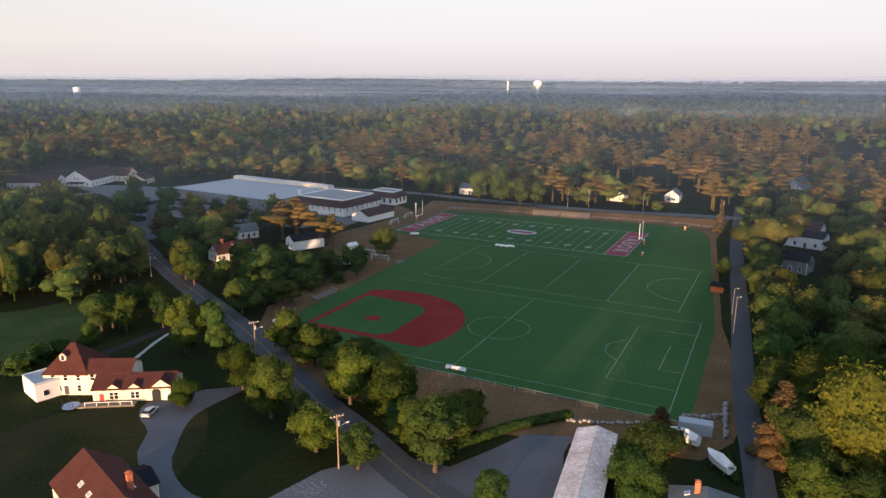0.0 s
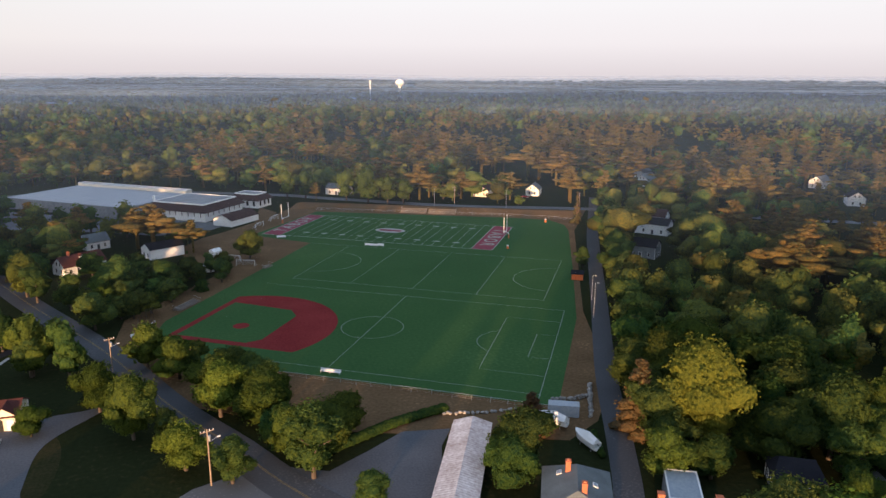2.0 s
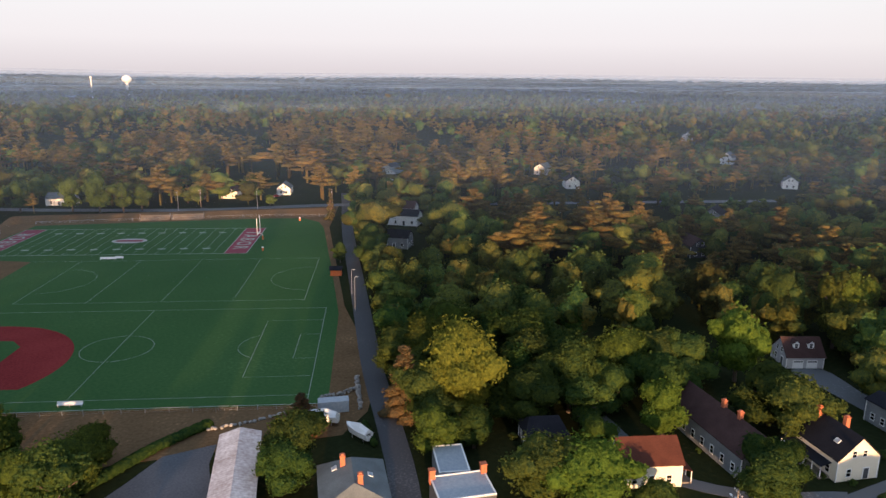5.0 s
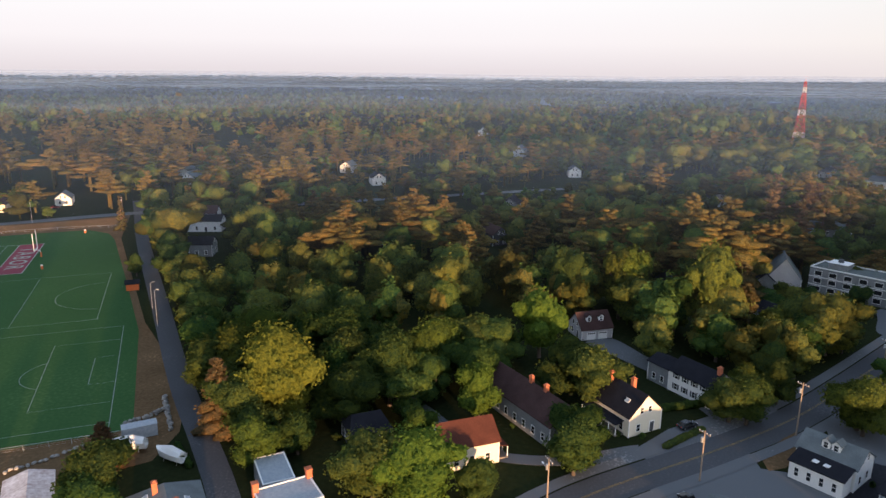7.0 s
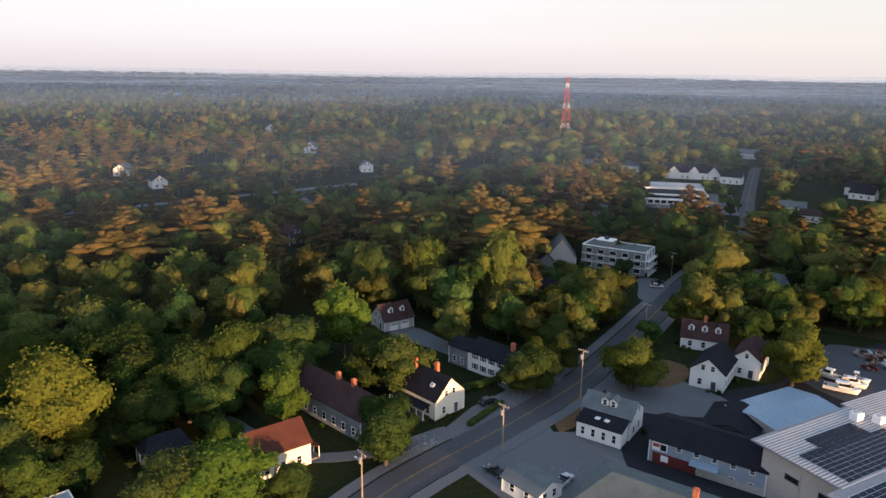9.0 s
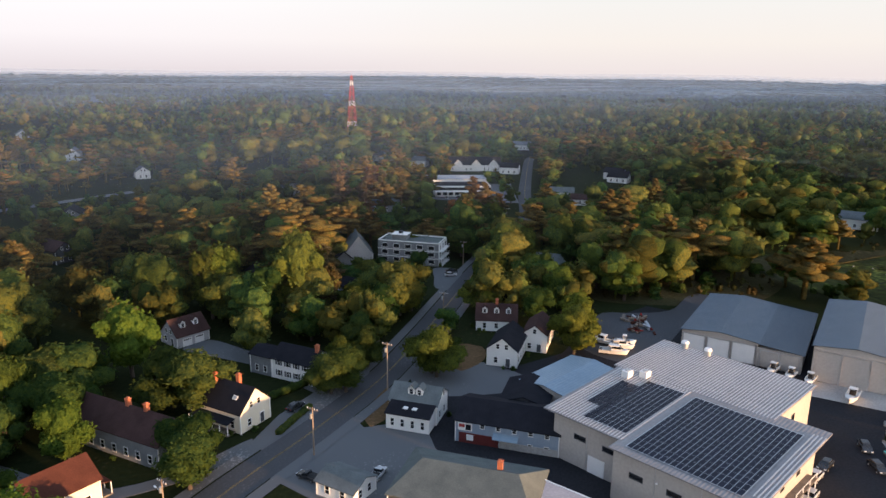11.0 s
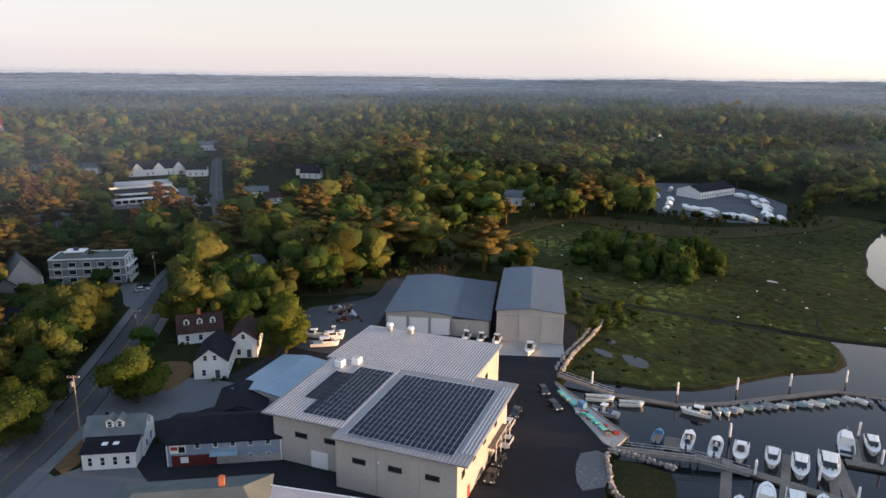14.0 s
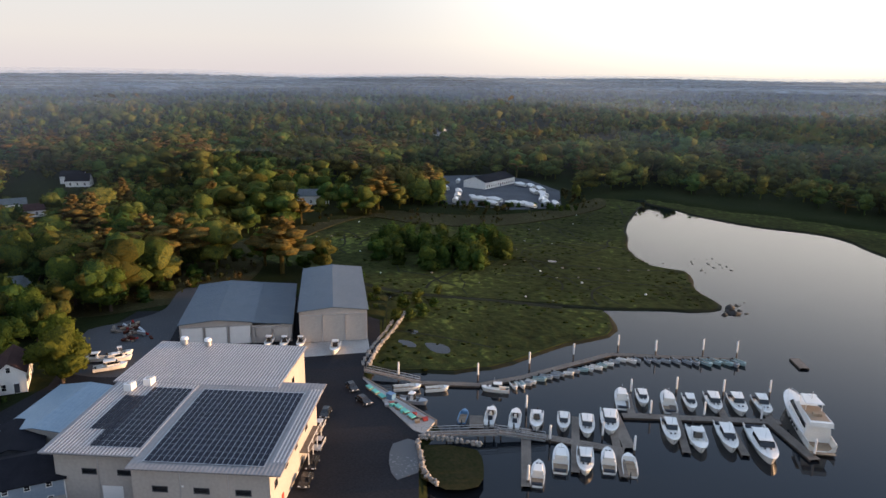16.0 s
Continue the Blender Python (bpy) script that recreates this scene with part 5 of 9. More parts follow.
# west of the field
lower = house(-48.7, 156.6, -2, 17.4, 8, 3.2, 5.2, "cream", "roofred", "sunlit cream house wing with red-brown roof and gablets", name="house_wing", sides="lr", step=3.6, door="l")
for gx, w, h in ((-4.3, 3.6, 1.5), (0.3, 3.6, 1.5), (6.2, 5.4, 2.2)):
    gab = part("gablet", Geo().add([(gx - w / 2, -4.1, 3.0), (gx + w / 2, -4.1, 3.0), (gx, -4.1, 3.0 + h), (gx, -0.2, 3.0 + h)], [(0, 1, 2), (1, 3, 2), (0, 2, 3), (0, 3, 1)]), "cream", lower)
    for q in (-1, 1):
        part("gablet_roof", Geo().add([(gx + q * (w / 2 + 0.3), -4.4, 2.95), (gx, -4.4, 3.1 + h), (gx, 0, 3.1 + h), (gx + q * (w / 2 + 0.3), -2.6, 2.95), (gx + q * (w / 2 + 0.3), -4.4, 2.8), (gx, -4.4, 2.95 + h), (gx, 0, 2.95 + h), (gx + q * (w / 2 + 0.3), -2.6, 2.8)],
                                   [(0, 1, 2, 3), (7, 6, 5, 4), (0, 4, 5, 1), (3, 7, 4, 0)]), "roofred", gab)
for gx in (-4.3, 0.3):
    for q in (-0.5, 0.5):
        window(lower, 0.8, 1.5, pose(gx + q, -4.0, 0.8))
part("red_door", Geo().box(-7.4, -6.5, -4.08, -3.95, 0.1, 2.1), "redpaint", lower, "red front door")
# closed panel: the shade inside the arch is put in as black
part("garage_arch", Geo().box(4.0, 5.9, -4.08, -3.95, 0, 2.3).add([(4.95 + 0.95 * math.cos(0.314 * i), -4.08, 2.3 + 0.5 * math.sin(0.314 * i)) for i in range(11)], [tuple(range(11))]), "rubber", lower, "black panel standing in for the shade inside a garage arch")
part("garage_leaf", Geo().box(6.6, 8.4, -4.08, -3.95, 0, 2.4), "trim", lower)
house(-57.0, 160.6, -6, 14, 7, 5.4, 7.4, "cream", "roofred", "two-storey cream house range with red-brown roof", name="house_range", sides="f", step=2.9)
house(-64.3, 163.0, -8, 10, 10, 5.4, 10.8, "cream", "roofred", "cream house with a steep red pyramid roof and dormer", hip=4.95, sides="fl", dormers=((-1.2, -1),))
flat_block(-69.9, 160.4, 40, 8, 8, 4.0, "white", "membrane", "white flat-roofed house extension", "house_extension", "house", (("f", 1.0, 1.2, 1.3, 2),), parapet=0.15)
house(-40.5, 107.6, 125.4, 19, 11, 5.0, 9.0, "cream", "roofred", "large house with a red-brown roof and skylights", chimneys=((-5.6, -2.2),), skylights=((-2, 1), (2, 1), (-4, -1)))
house(-38.5, 113.0, 35, 7, 7.0, 3.6, 4.8, "cream", "roofdark", "low dark-roofed wing of a large house", name="house_wing")


def trampoline(x, y):
    ob = thing("trampoline", pose(x, y, 0), "round black trampoline with safety net", "trampoline")
    part("mat", Geo().tube((0, 0, 0.75), (0, 0, 0.8), 1.7, n=20), "rubber", ob)
    part("rim", Geo().tube((0, 0, 0.7), (0, 0, 0.82), 1.9, n=20), "hullblue", ob)
    for i in range(6):
        a = i * 1.047
        part("net_post", Geo().tube((1.85 * math.cos(a), 1.85 * math.sin(a), 0), (1.85 * math.cos(a), 1.85 * math.sin(a), 2.5), 0.04, n=5), "rubber", ob)


trampoline(-61.5, 150.5)


def deck(x, y, turn):
    ob = thing("deck", pose(x, y, 0, 0, 0, turn), "wooden terrace with steps before a house", "terrace")
    part("deck_floor", Geo().box(-5.5, 5.5, -1.3, 1.3, 0.1, 0.5), "wood", ob)
    part("steps", loft(-7.0, -5.5, 2.2, 2.6, 0.0, 0.45, 0.9, 0), "wood", ob)
    for q in (-5, -2.5, 0, 2.5, 5):
        part("railing_post", Geo().box(q - 0.06, q + 0.06, -1.3, -1.18, 0.5, 1.4), "trim", ob)
    part("railing", Geo().box(-5.2, 5.2, -1.28, -1.2, 1.3, 1.4), "trim", ob)
    part("table", Geo().box(-1, 0.8, -0.4, 0.5, 1.1, 1.18).box(-0.2, 0.0, -0.1, 0.1, 0.5, 1.1), "wood", ob)


house(-46.5, 282.5, 38, 16, 8, 3.6, 6.8, "white", "roofred", "white house with a red-brown roof and brick chimney", chimneys=((-4, 0),), dormers=((0, -1),))
house(-18, 297.5, 28, 14, 8, 4.2, 6.2, "white", "roofdark", "white barn-like building with a dark roof", sides="l")
house(-46, 320, 30, 9.5, 7, 3.6, 6.4, "white", "roofgrey", "small white house with a grey roof")
# by the lane
house(55.0, 89.5, 62, 12.5, 11, 4.6, 7.0, "greywall", "roofgrey", "grey-roofed house with orange brick chimneys beside the lane", hip=2.6, chimneys=((2.8, 1.5), (-3.5, -1)), skylights=((0, -1), (3, 1)))
house(96.0, 83.7, -33, 8.2, 7, 3.6, 6.0, "darkwall", "roofdark", "small dark shingled house under trees", hip=1.5)
flat_block(73.7, 86.0, 59, 9.3, 5.6, 3.7, "greywall", "membrane", "low building with a pale flat roof", parapet=0.15)
pale = flat_block(69.2, 77.6, -26, 9.8, 7.4, 4.2, "darkwall", "membrane", "dark building with a pale flat roof and brick chimneys", parapet=0.15)
for q in (-4.6, 4.6):
    st = part("chimney", Geo().box(q - 0.5, q + 0.5, 2.6, 3.6, 3.5, 6.0), "brick", pale, "orange brick chimney")
    part("chimney_cap", Geo().box(q - 0.58, q + 0.58, 2.52, 3.68, 6.0, 6.2), "brick", st)
# marina sheds
house(186.3, -82.5, 148, 36.7, 18.9, 6.0, 7.0, "panel", "seam", "wide beige boat shed with grey-blue metal roof", name="boat_shed", category="shed", sides="", trim=False)
lean = thing("lean_to_shed", pose(178.4, -94.9, 0, 0, 0, 148), "beige lean-to joined to a boat shed, grey metal roof", "shed")
part("wall", Geo().prism([(-18.6, -5.2), (18.6, -5.2), (18.6, 5.2), (-18.6, 5.2)], -0.4, 5.0), "panel", lean)
part("roof", Geo().add([(-19, -5.25, 5.95), (19, -5.25, 5.95), (19, 5.7, 5.0), (-19, 5.7, 5.0), (-19, -5.25, 6.12), (19, -5.25, 6.12), (19, 5.7, 5.17), (-19, 5.7, 5.17)], [(3, 2, 1, 0), (4, 5, 6, 7), (0, 1, 5, 4), (1, 2, 6, 5), (2, 3, 7, 6), (3, 0, 4, 7)]), "leanroof", lean, "darker grey metal roof")
house(170.35, -109.8, 147, 43, 18.4, 8.9, 9.9, "panel", "seam", "tall beige boat shed with grey-blue metal roof", name="boat_shed", category="shed", sides="", trim=False)
house(146, -29.3, 135, 19.5, 12.7, 5.4, 6.2, "panel", "bluesteel", "low shed with a pale blue steel roof", name="shed", category="shed", sides="", trim=False)
inn = flat_block(265.4, 11.9, -105, 24.5, 12, 8.6, "greywall", "roofslate", "three-storey grey inn with a flat roof", "inn", "inn", (("f", 1.0, 2.3, 1.5, 5), ("f", 3.8, 2.3, 1.5, 5), ("f", 6.4, 2.3, 1.5, 5), ("l", 3.8, 1.3, 1.4, 3), ("r", 1.0, 1.2, 1.4, 3), ("r", 3.8, 1.2, 1.4, 3), ("r", 6.4, 1.2, 1.4, 3)))
for q in (2.9, 5.7):
    part("white_band", Geo().box(-12.3, 12.3, -6.12, -6.0, q, q + 0.25), "trim", inn)
part("end_wall", Geo().box(12.25, 12.37, -5.9, 5.9, 0.0, 8.6), "white", inn, "white end wall")
for z0 in (0.3, 3.0, 5.8):
    for q in (-3.6, 0.0, 3.6):
        window(inn, 1.5, 1.9, pose(12.37, q, z0 + 0.4, 0, 0, 90))
    b = part("balcony", Geo().box(12.37, 13.75, -5.6, 5.6, z0 - 0.12, z0 + 0.05), "trim", inn, "white timber balcony")
    part("balcony_rail", Geo().box(13.65, 13.75, -5.6, 5.6, z0 + 0.9, z0 + 1.0), "trim", b)
house(321, -333, -79, 36, 17, 4.4, 7.6, "white", "roofdark", "white boatyard building with a dark grey roof and wide doors", name="boatyard_building", category="building", sides="fr")
house(41.0, 105.9, 62.3, 31, 7.2, 3.1, 4.2, "greywall", "rustroof", "long low shed with a streaked pale metal roof", name="long_shed", category="shed", sides="", trim=False)
# ---- marina hall with solar roof ----
def hall():
    ob = thing("marina_hall", pose(107.2, -29.8, 0, 0, 0, -46), "beige metal marina hall with solar panels on its roof", "building")
    # local x runs to the back, local y to the street side
    part("front_wall", Geo().prism([(0, -22.8), (0, 0), (4, 0), (4, 15.6), (30, 15.6), (30, -22.8)], -0.6, 9.6), "panel", ob)
    part("back_wall", Geo().prism([(30.05, -15.2), (30.05, 17.6), (49.5, 17.6), (49.5, -15.2)], -0.6, 10.3), "panel", ob)

    def slope(outline, z0, dz, t=0.25):
        vs = [(x, y, z0 + dz * x) for x, y in outline]
        n = len(vs)
        top = [(x, y, z + t) for x, y, z in vs]
        return Geo().add(vs + top, [tuple(range(n))[::-1], tuple(range(n, 2 * n))] + [(i, (i + 1) % n, n + (i + 1) % n, n + i) for i in range(n)])

    low = part("lower_roof", slope([(-0.7, -24.8), (31, -24.8), (31, 17.3), (2.6, 17.3), (2.6, 0.7), (-0.7, 0.7)], 9.62, 0.03), "corrugated", ob, "pale ribbed steel roof")
    up = part("upper_roof", slope([(28.6, -15.8), (50.2, -15.8), (50.2, 18.4), (28.6, 18.4)], 10.35, 0.004), "corrugated", ob, "pale ribbed steel roof")
    rib = Geo().box(0, 21.4, -0.11, 0.11, 0, 0.10).mesh("rib", "ribmetal")
    for i in range(52):
        part("rib", rib, "", up, at=pose(28.7, -15.6 + i * 0.66, 10.72))
    ribl = Geo().box(0, 25.5, -0.11, 0.11, 0, 0.10).mesh("rib", "ribmetal")
    for i in range(63):
        y = -24.6 + i * 0.66
        if y < 0.4 and -22.4 < y < 1.0:
            continue
        part("rib", ribl, "", low, at=pose(2.8, y, 9.955, 0, -1.72))
    # panels: frame and cell block
    cell = Geo().box(0, 1.64, 0, 0.86, 0, 0.05)
    panel = cell.mesh("solar_panel", "solar")
    tilt = -1.72
    for i in range(14):
        for j in range(20):
            x = 1.6 + i * 1.78
            part("solar_panel", panel, "", low, at=pose(x, -21.4 + j * 1.0, 9.98 + 0.03 * x, 0, tilt))
    g, h = Geo(), Geo()
    for i in range(12):
        for j in range(12):
            if (i < 3 and j > 8) or (i > 9 and j > 7):
                continue
            x = 5.2 + i * 1.78
            m = pose(x, 0.9 + j * 1.0, 9.98 + 0.03 * x, 0, tilt)
            g.box(0, 1.64, 0, 0.86, 0, 0.05, 0, m)
    tagged(part("panel_field", g, "solar", low), "dark blue solar panels in a stepped array", "", "", "stuff")
    part("panel_rail_bed", Geo().add([(1.4, -21.6, 10.03), (26.7, -21.6, 10.79), (26.7, -1.3, 10.79), (1.4, -1.3, 10.03)], [(0, 1, 2, 3)]), "steel", low, "pale metal rails under the panels")
    part("panel_rail_bed", Geo().add([(5.0, 0.7, 10.14), (26.7, 0.7, 10.79), (26.7, 8.7, 10.79), (5.0, 8.7, 10.14)], [(0, 1, 2, 3)]), "steel", low)
    for x, y in ((28.0, 10.5), (25.5, 13.2)):
        u = part("air_unit", Geo().box(x - 1, x + 1, y - 0.8, y + 0.8, 10.5, 12.0), "chrome", ob, "white rooftop air unit")
        part("fan", Geo().tube((x, y, 12.0), (x, y, 12.2), 0.6, n=14), "steel", u)
    for x, y in ((49.0, 12.5), (48.6, 6.8)):
        u = part("roof_vent", Geo().tube((x, y, 10.7), (x, y, 12.0), 0.75, 0.75, 14), "steel", ob, "steel roof vent")
        part("vent_cap", Geo().tube((x, y, 12.0), (x, y, 12.5), 0.95, 0.7, 14), "chrome", u)
    for y in (-4.6, -11.5, -18.4):
        window(ob, 2.4, 0.85, pose(0, y, 5.6, 0, 0, -90), "darkwall", False)
    for y in (3.4, 9.6):
        window(ob, 2.4, 0.85, pose(4, y, 5.6, 0, 0, -90), "darkwall", False)
    part("garage_door", Geo().box(3.92, 4.05, 4.0, 7.6, 0, 3.4), "chrome", ob, "white roller door")
    for x in (3, 9, 15, 22):
        window(ob, 1.4, 1.2, pose(x, -22.8, 5.6), "darkwall", False)
    for x, c in ((6, "redpaint"), (18, "darkwall")):
        part("door", Geo().box(x - 0.6, x + 0.6, -22.88, -22.75, 0, 2.2), c, ob)
    part("balcony", Geo().box(17, 27, -24.6, -22.8, 3.4, 3.6), "wood", ob, "timber balcony along the wall")
    for x in (17.2, 20.4, 23.6, 26.8):
        part("balcony_post", Geo().box(x - 0.08, x + 0.08, -24.5, -24.34, 0, 4.6), "trim", ob)
    part("handrail", Geo().box(17, 27, -24.48, -24.38, 4.5, 4.6), "trim", ob)
    for x in (34, 40):
        window(ob, 1.4, 1.2, pose(x, -15.2, 6.4), "darkwall", False)
    for y in (-8, -16, 8):
        part("wall_seam", Geo().box((0 if y < 0 else 4) - 0.03, (0 if y < 0 else 4) + 0.01, y - 0.06, y + 0.06, 0, 9.5), "steel", ob)
    part("wall_lamp", Geo().box(-0.25, 0, -8.6, -8.3, 6.6, 6.8), "chrome", ob)


hall()


# ---- boats and docks ----
def hull_geo(L, B, fb, cockpit):
    """Bow towards +x. cockpit: share of the length that lies open at the stern."""
    g = Geo()
    st = sorted({0.0, 0.15, 0.3, cockpit, min(cockpit + 0.01, 0.97), 0.55, 0.66, 0.76, 0.85, 0.91, 0.95, 0.98, 1.0})
    rings = []
    for s in st:
        w = B / 2 * (0.94 + 0.06 * min(s / 0.3, 1)) * (1 - max(0.0, (s - 0.38) / 0.62) ** 3.3) ** 0.62
        w = max(w, 0.05)
        z = fb * (1 + 0.4 * s * s)
        x = -L / 2 + L * s + (0.03 * L * s * s)
        inn = max(w - 0.14, 0.01)
        deckz = 0.28 * fb if s <= cockpit else z + 0.05
        half = [(x - 0.10 * L * s ** 3, 0, -0.35), (x - 0.07 * L * s ** 3, w * (0.84 - 0.22 * s), -0.05), (x, w, z), (x, inn, z + 0.02), (x, inn * 0.98, deckz), (x, 0, deckz + (0.06 if s > cockpit else 0))]
        rings.append([(a, b, c) for a, b, c in half] + [(a, -b, c) for a, b, c in half[-2:0:-1]])
    n = len(rings[0])
    vs = [p for r in rings for p in r]
    fs = [(i * n + j, i * n + (j + 1) % n, (i + 1) * n + (j + 1) % n, (i + 1) * n + j) for i in range(len(rings) - 1) for j in range(n)]
    fs.append(tuple(range(n))[::-1])
    return g.add(vs, fs)


def loft(x0, x1, w0, w1, z0, z1, rake0=0.0, rake1=0.0, inset=0.12):
    """A tapering box, narrower above and raked at its ends."""
    lo = [(x0, -w0 / 2, z0), (x1, -w1 / 2, z0), (x1, w1 / 2, z0), (x0, w0 / 2, z0)]
    hi = [(x0 + rake0, -w0 / 2 + inset, z1), (x1 - rake1, -w1 / 2 + inset, z1), (x1 - rake1, w1 / 2 - inset, z1), (x0 + rake0, w0 / 2 - inset, z1)]
    return Geo().add(lo + hi, [(3, 2, 1, 0), (4, 5, 6, 7), (0, 1, 5, 4), (1, 2, 6, 5), (2, 3, 7, 6), (3, 0, 4, 7)])


def boat(x, y, turn, L, style="cabin", paint="gel", label="", z=None, name="motor_boat"):
    B, fb = L * (0.42 if style == "dinghy" else 0.36 if L < 12 else 0.31 if style != "yacht" else 0.25), (0.42 + 0.055 * L if style != "yacht" else 0.5 + 0.075 * L)
    ob = thing(name, pose(x, y, WATER_Z + 0.1 if z is None else z, 0, 0, turn), label or "white motor boat moored at the dock", "boat", "boats in the marina")
    cock = {"center": 0.72, "cabin": 0.42, "sport": 0.36, "dinghy": 0.8, "yacht": 0.16}[style]
    part("hull", hull_geo(L, B, fb, cock), paint, ob)
    part("floor", Geo().box(-L / 2 + 0.1, -L / 2 + L * cock - 0.1, -B / 2 + 0.25, B / 2 - 0.25, 0.28 * fb, 0.28 * fb + 0.03), "deck" if style in ("sport", "dinghy", "yacht") else "gel", ob)
    if style == "dinghy":
        for q in (-0.15, 0.12):
            part("thwart", Geo().box(q * L - 0.12, q * L + 0.12, -B / 2 + 0.1, B / 2 - 0.1, 0.5 * fb, 0.5 * fb + 0.05), "deck", ob)
        part("outboard", loft(-L / 2 - 0.3, -L / 2 + 0.1, 0.3, 0.3, 0.1, fb + 0.35), "rubber", ob)
        return ob
    if style == "center":
        part("console", loft(-0.06 * L, 0.06 * L, 0.8, 0.7, 0.25 * fb, fb + 0.75, 0, 0.25), "gel", ob)
        top = part("hardtop", Geo().box(-0.12 * L, 0.08 * L, -B * 0.33, B * 0.33, fb + 1.5, fb + 1.6), "gel", ob)
        for sx in (-0.1, 0.06):
            for sy in (-0.28, 0.28):
                part("top_post", Geo().tube((sx * L, sy * B, 0.3), (sx * L, sy * B, fb + 1.5), 0.035, n=5), "steel", top)
        part("windscreen", loft(0.05 * L, 0.10 * L, B * 0.5, B * 0.42, fb + 0.1, fb + 1.2, 0.0, 0.04 * L, 0.08), "glass", ob)
        part("foredeck_cushion", Geo().box(0.13 * L, 0.2 * L, -B * 0.22, B * 0.22, 0.28 * fb, 0.85 * fb), "cream" if L > 8 else "canvas", ob)
        part("outboard", loft(-L / 2 - 0.5, -L / 2 + 0.1, 0.5, 0.5, 0.1, fb + 0.5, 0.05, 0.1), "rubber", ob)
        part("seat", Geo().box(-0.2 * L, -0.13 * L, -0.5, 0.5, 0.3 * fb, fb + 0.3), "canvas", ob)
    elif style in ("cabin", "sport"):
        x0, x1 = (-0.08 * L, 0.26 * L) if style == "cabin" else (-0.14 * L, 0.16 * L)
        h = fb + (1.25 if L < 9 else 1.5)
        c = part("cabin", loft(x0, x1, B * 0.74, B * 0.6, fb, h, 0, 0.09 * L), "gel", ob)
        part("cabin_top", loft(x0 - 0.1 * L, x1 - 0.07 * L, B * 0.74, B * 0.6, h, h + 0.14, 0.05, 0.05), "gel", ob)
        part("windscreen", loft(x0 + 0.1, x1 + 0.02, B * 0.755, B * 0.615, fb + 0.45 * (h - fb), h - 0.1, 0.0, 0.05 * L, 0.06), "glass", c)
        part("trunk_cabin", loft(x1 - 0.02 * L, 0.36 * L, B * 0.55, B * 0.25, fb + 0.1, fb + 0.55, 0, 0.1 * L, 0.1), "gel", ob)
        for q in (-0.12, 0.12):
            part("hatch", Geo().box(0.26 * L, 0.26 * L + 0.45, q * B - 0.2, q * B + 0.2, fb + 0.5, fb + 0.6), "glass", ob)
        part("mast", Geo().tube((x0 + 0.2 * L, 0, h), (x0 + 0.18 * L, 0, h + 1.6), 0.04, 0.02, 5), "steel", ob)
        part("bench", Geo().box(-L / 2 + 0.15, -L / 2 + 0.7, -B * 0.35, B * 0.35, 0.28 * fb, 0.8 * fb), "canvas", ob)
        if L > 9:
            r = Geo()
            for sy in (-1, 1):
                pts = [(L * q, sy * (B / 2 - 0.12) * (1 - max(0, (q + 0.08) / 0.58) ** 2.3), fb * (1 + 0.4 * (q + 0.5) ** 2) + 0.6) for q in (0.1, 0.2, 0.3, 0.4, 0.47)]
                for a, b in zip(pts, pts[1:]):
                    r.tube(a, b, 0.025, n=4)
                for p in pts:
                    r.tube(p, (p[0], p[1], p[2] - 0.6), 0.02, n=4)
            part("bow_rail", r, "steel", ob)
    else:
        d1 = part("main_deckhouse", loft(-0.36 * L, 0.22 * L, B * 0.86, B * 0.6, fb + 0.3, fb + 2.6, 0.3, 2.2, 0.2), "gel", ob)
        part("saloon_windows", loft(-0.33 * L, 0.225 * L, B * 0.875, B * 0.62, fb + 1.2, fb + 2.1, 0.3, 1.2, 0.12), "glass", d1)
        d2 = part("flybridge", loft(-0.42 * L, 0.06 * L, B * 0.8, B * 0.6, fb + 2.6, fb + 3.6, 0.1, 0.9, 0.1), "gel", ob)
        part("flybridge_deck", Geo().box(-0.38 * L, -0.08 * L, -B * 0.32, B * 0.32, fb + 3.6, fb + 3.64), "deck", d2)
        part("hardtop", loft(-0.2 * L, 0.02 * L, B * 0.66, B * 0.5, fb + 5.2, fb + 5.4, 0.1, 0.3), "gel", d2)
        for sx in (-0.18, -0.02):
            for sy in (-0.27, 0.27):
                part("top_post", Geo().tube((sx * L, sy * B, fb + 3.4), (sx * L, sy * B, fb + 5.2), 0.07, n=6), "gel", d2)
        part("swim_platform", Geo().box(-0.54 * L, -0.5 * L, -B * 0.42, B * 0.42, 0.3, 0.45), "deck", ob)
        part("table", Geo().box(-0.3 * L, -0.24 * L, -0.8, 0.8, fb + 3.65, fb + 4.2), "deck", d2)
        for i in range(7):
            part("porthole", Geo().box(-0.2 * L + i * 0.07 * L, -0.2 * L + i * 0.07 * L + 0.6, -B / 2 * 0.99 - 0.03, B / 2 * 0.99 + 0.03, fb * 0.55, fb * 0.75) if i < 4 else Geo().box(0, 0.1, -0.1, 0.1, fb, fb + 0.1), "glass", ob)
        r = Geo()
        for sy in (-1, 1):
            pts = [(L * q, sy * (B / 2 - 0.12) * (1 - max(0, (q + 0.08) / 0.58) ** 2.3), fb * (1 + 0.4 * (q + 0.5) ** 2) + 0.9) for q in (0.0, 0.1, 0.2, 0.3, 0.4, 0.48)]
            for a, b in zip(pts, pts[1:]):
                r.tube(a, b, 0.04, n=4)
            for p in pts:
                r.tube(p, (p[0], p[1], p[2] - 0.9), 0.03, n=4)
        part("bow_rail", r, "steel", ob)
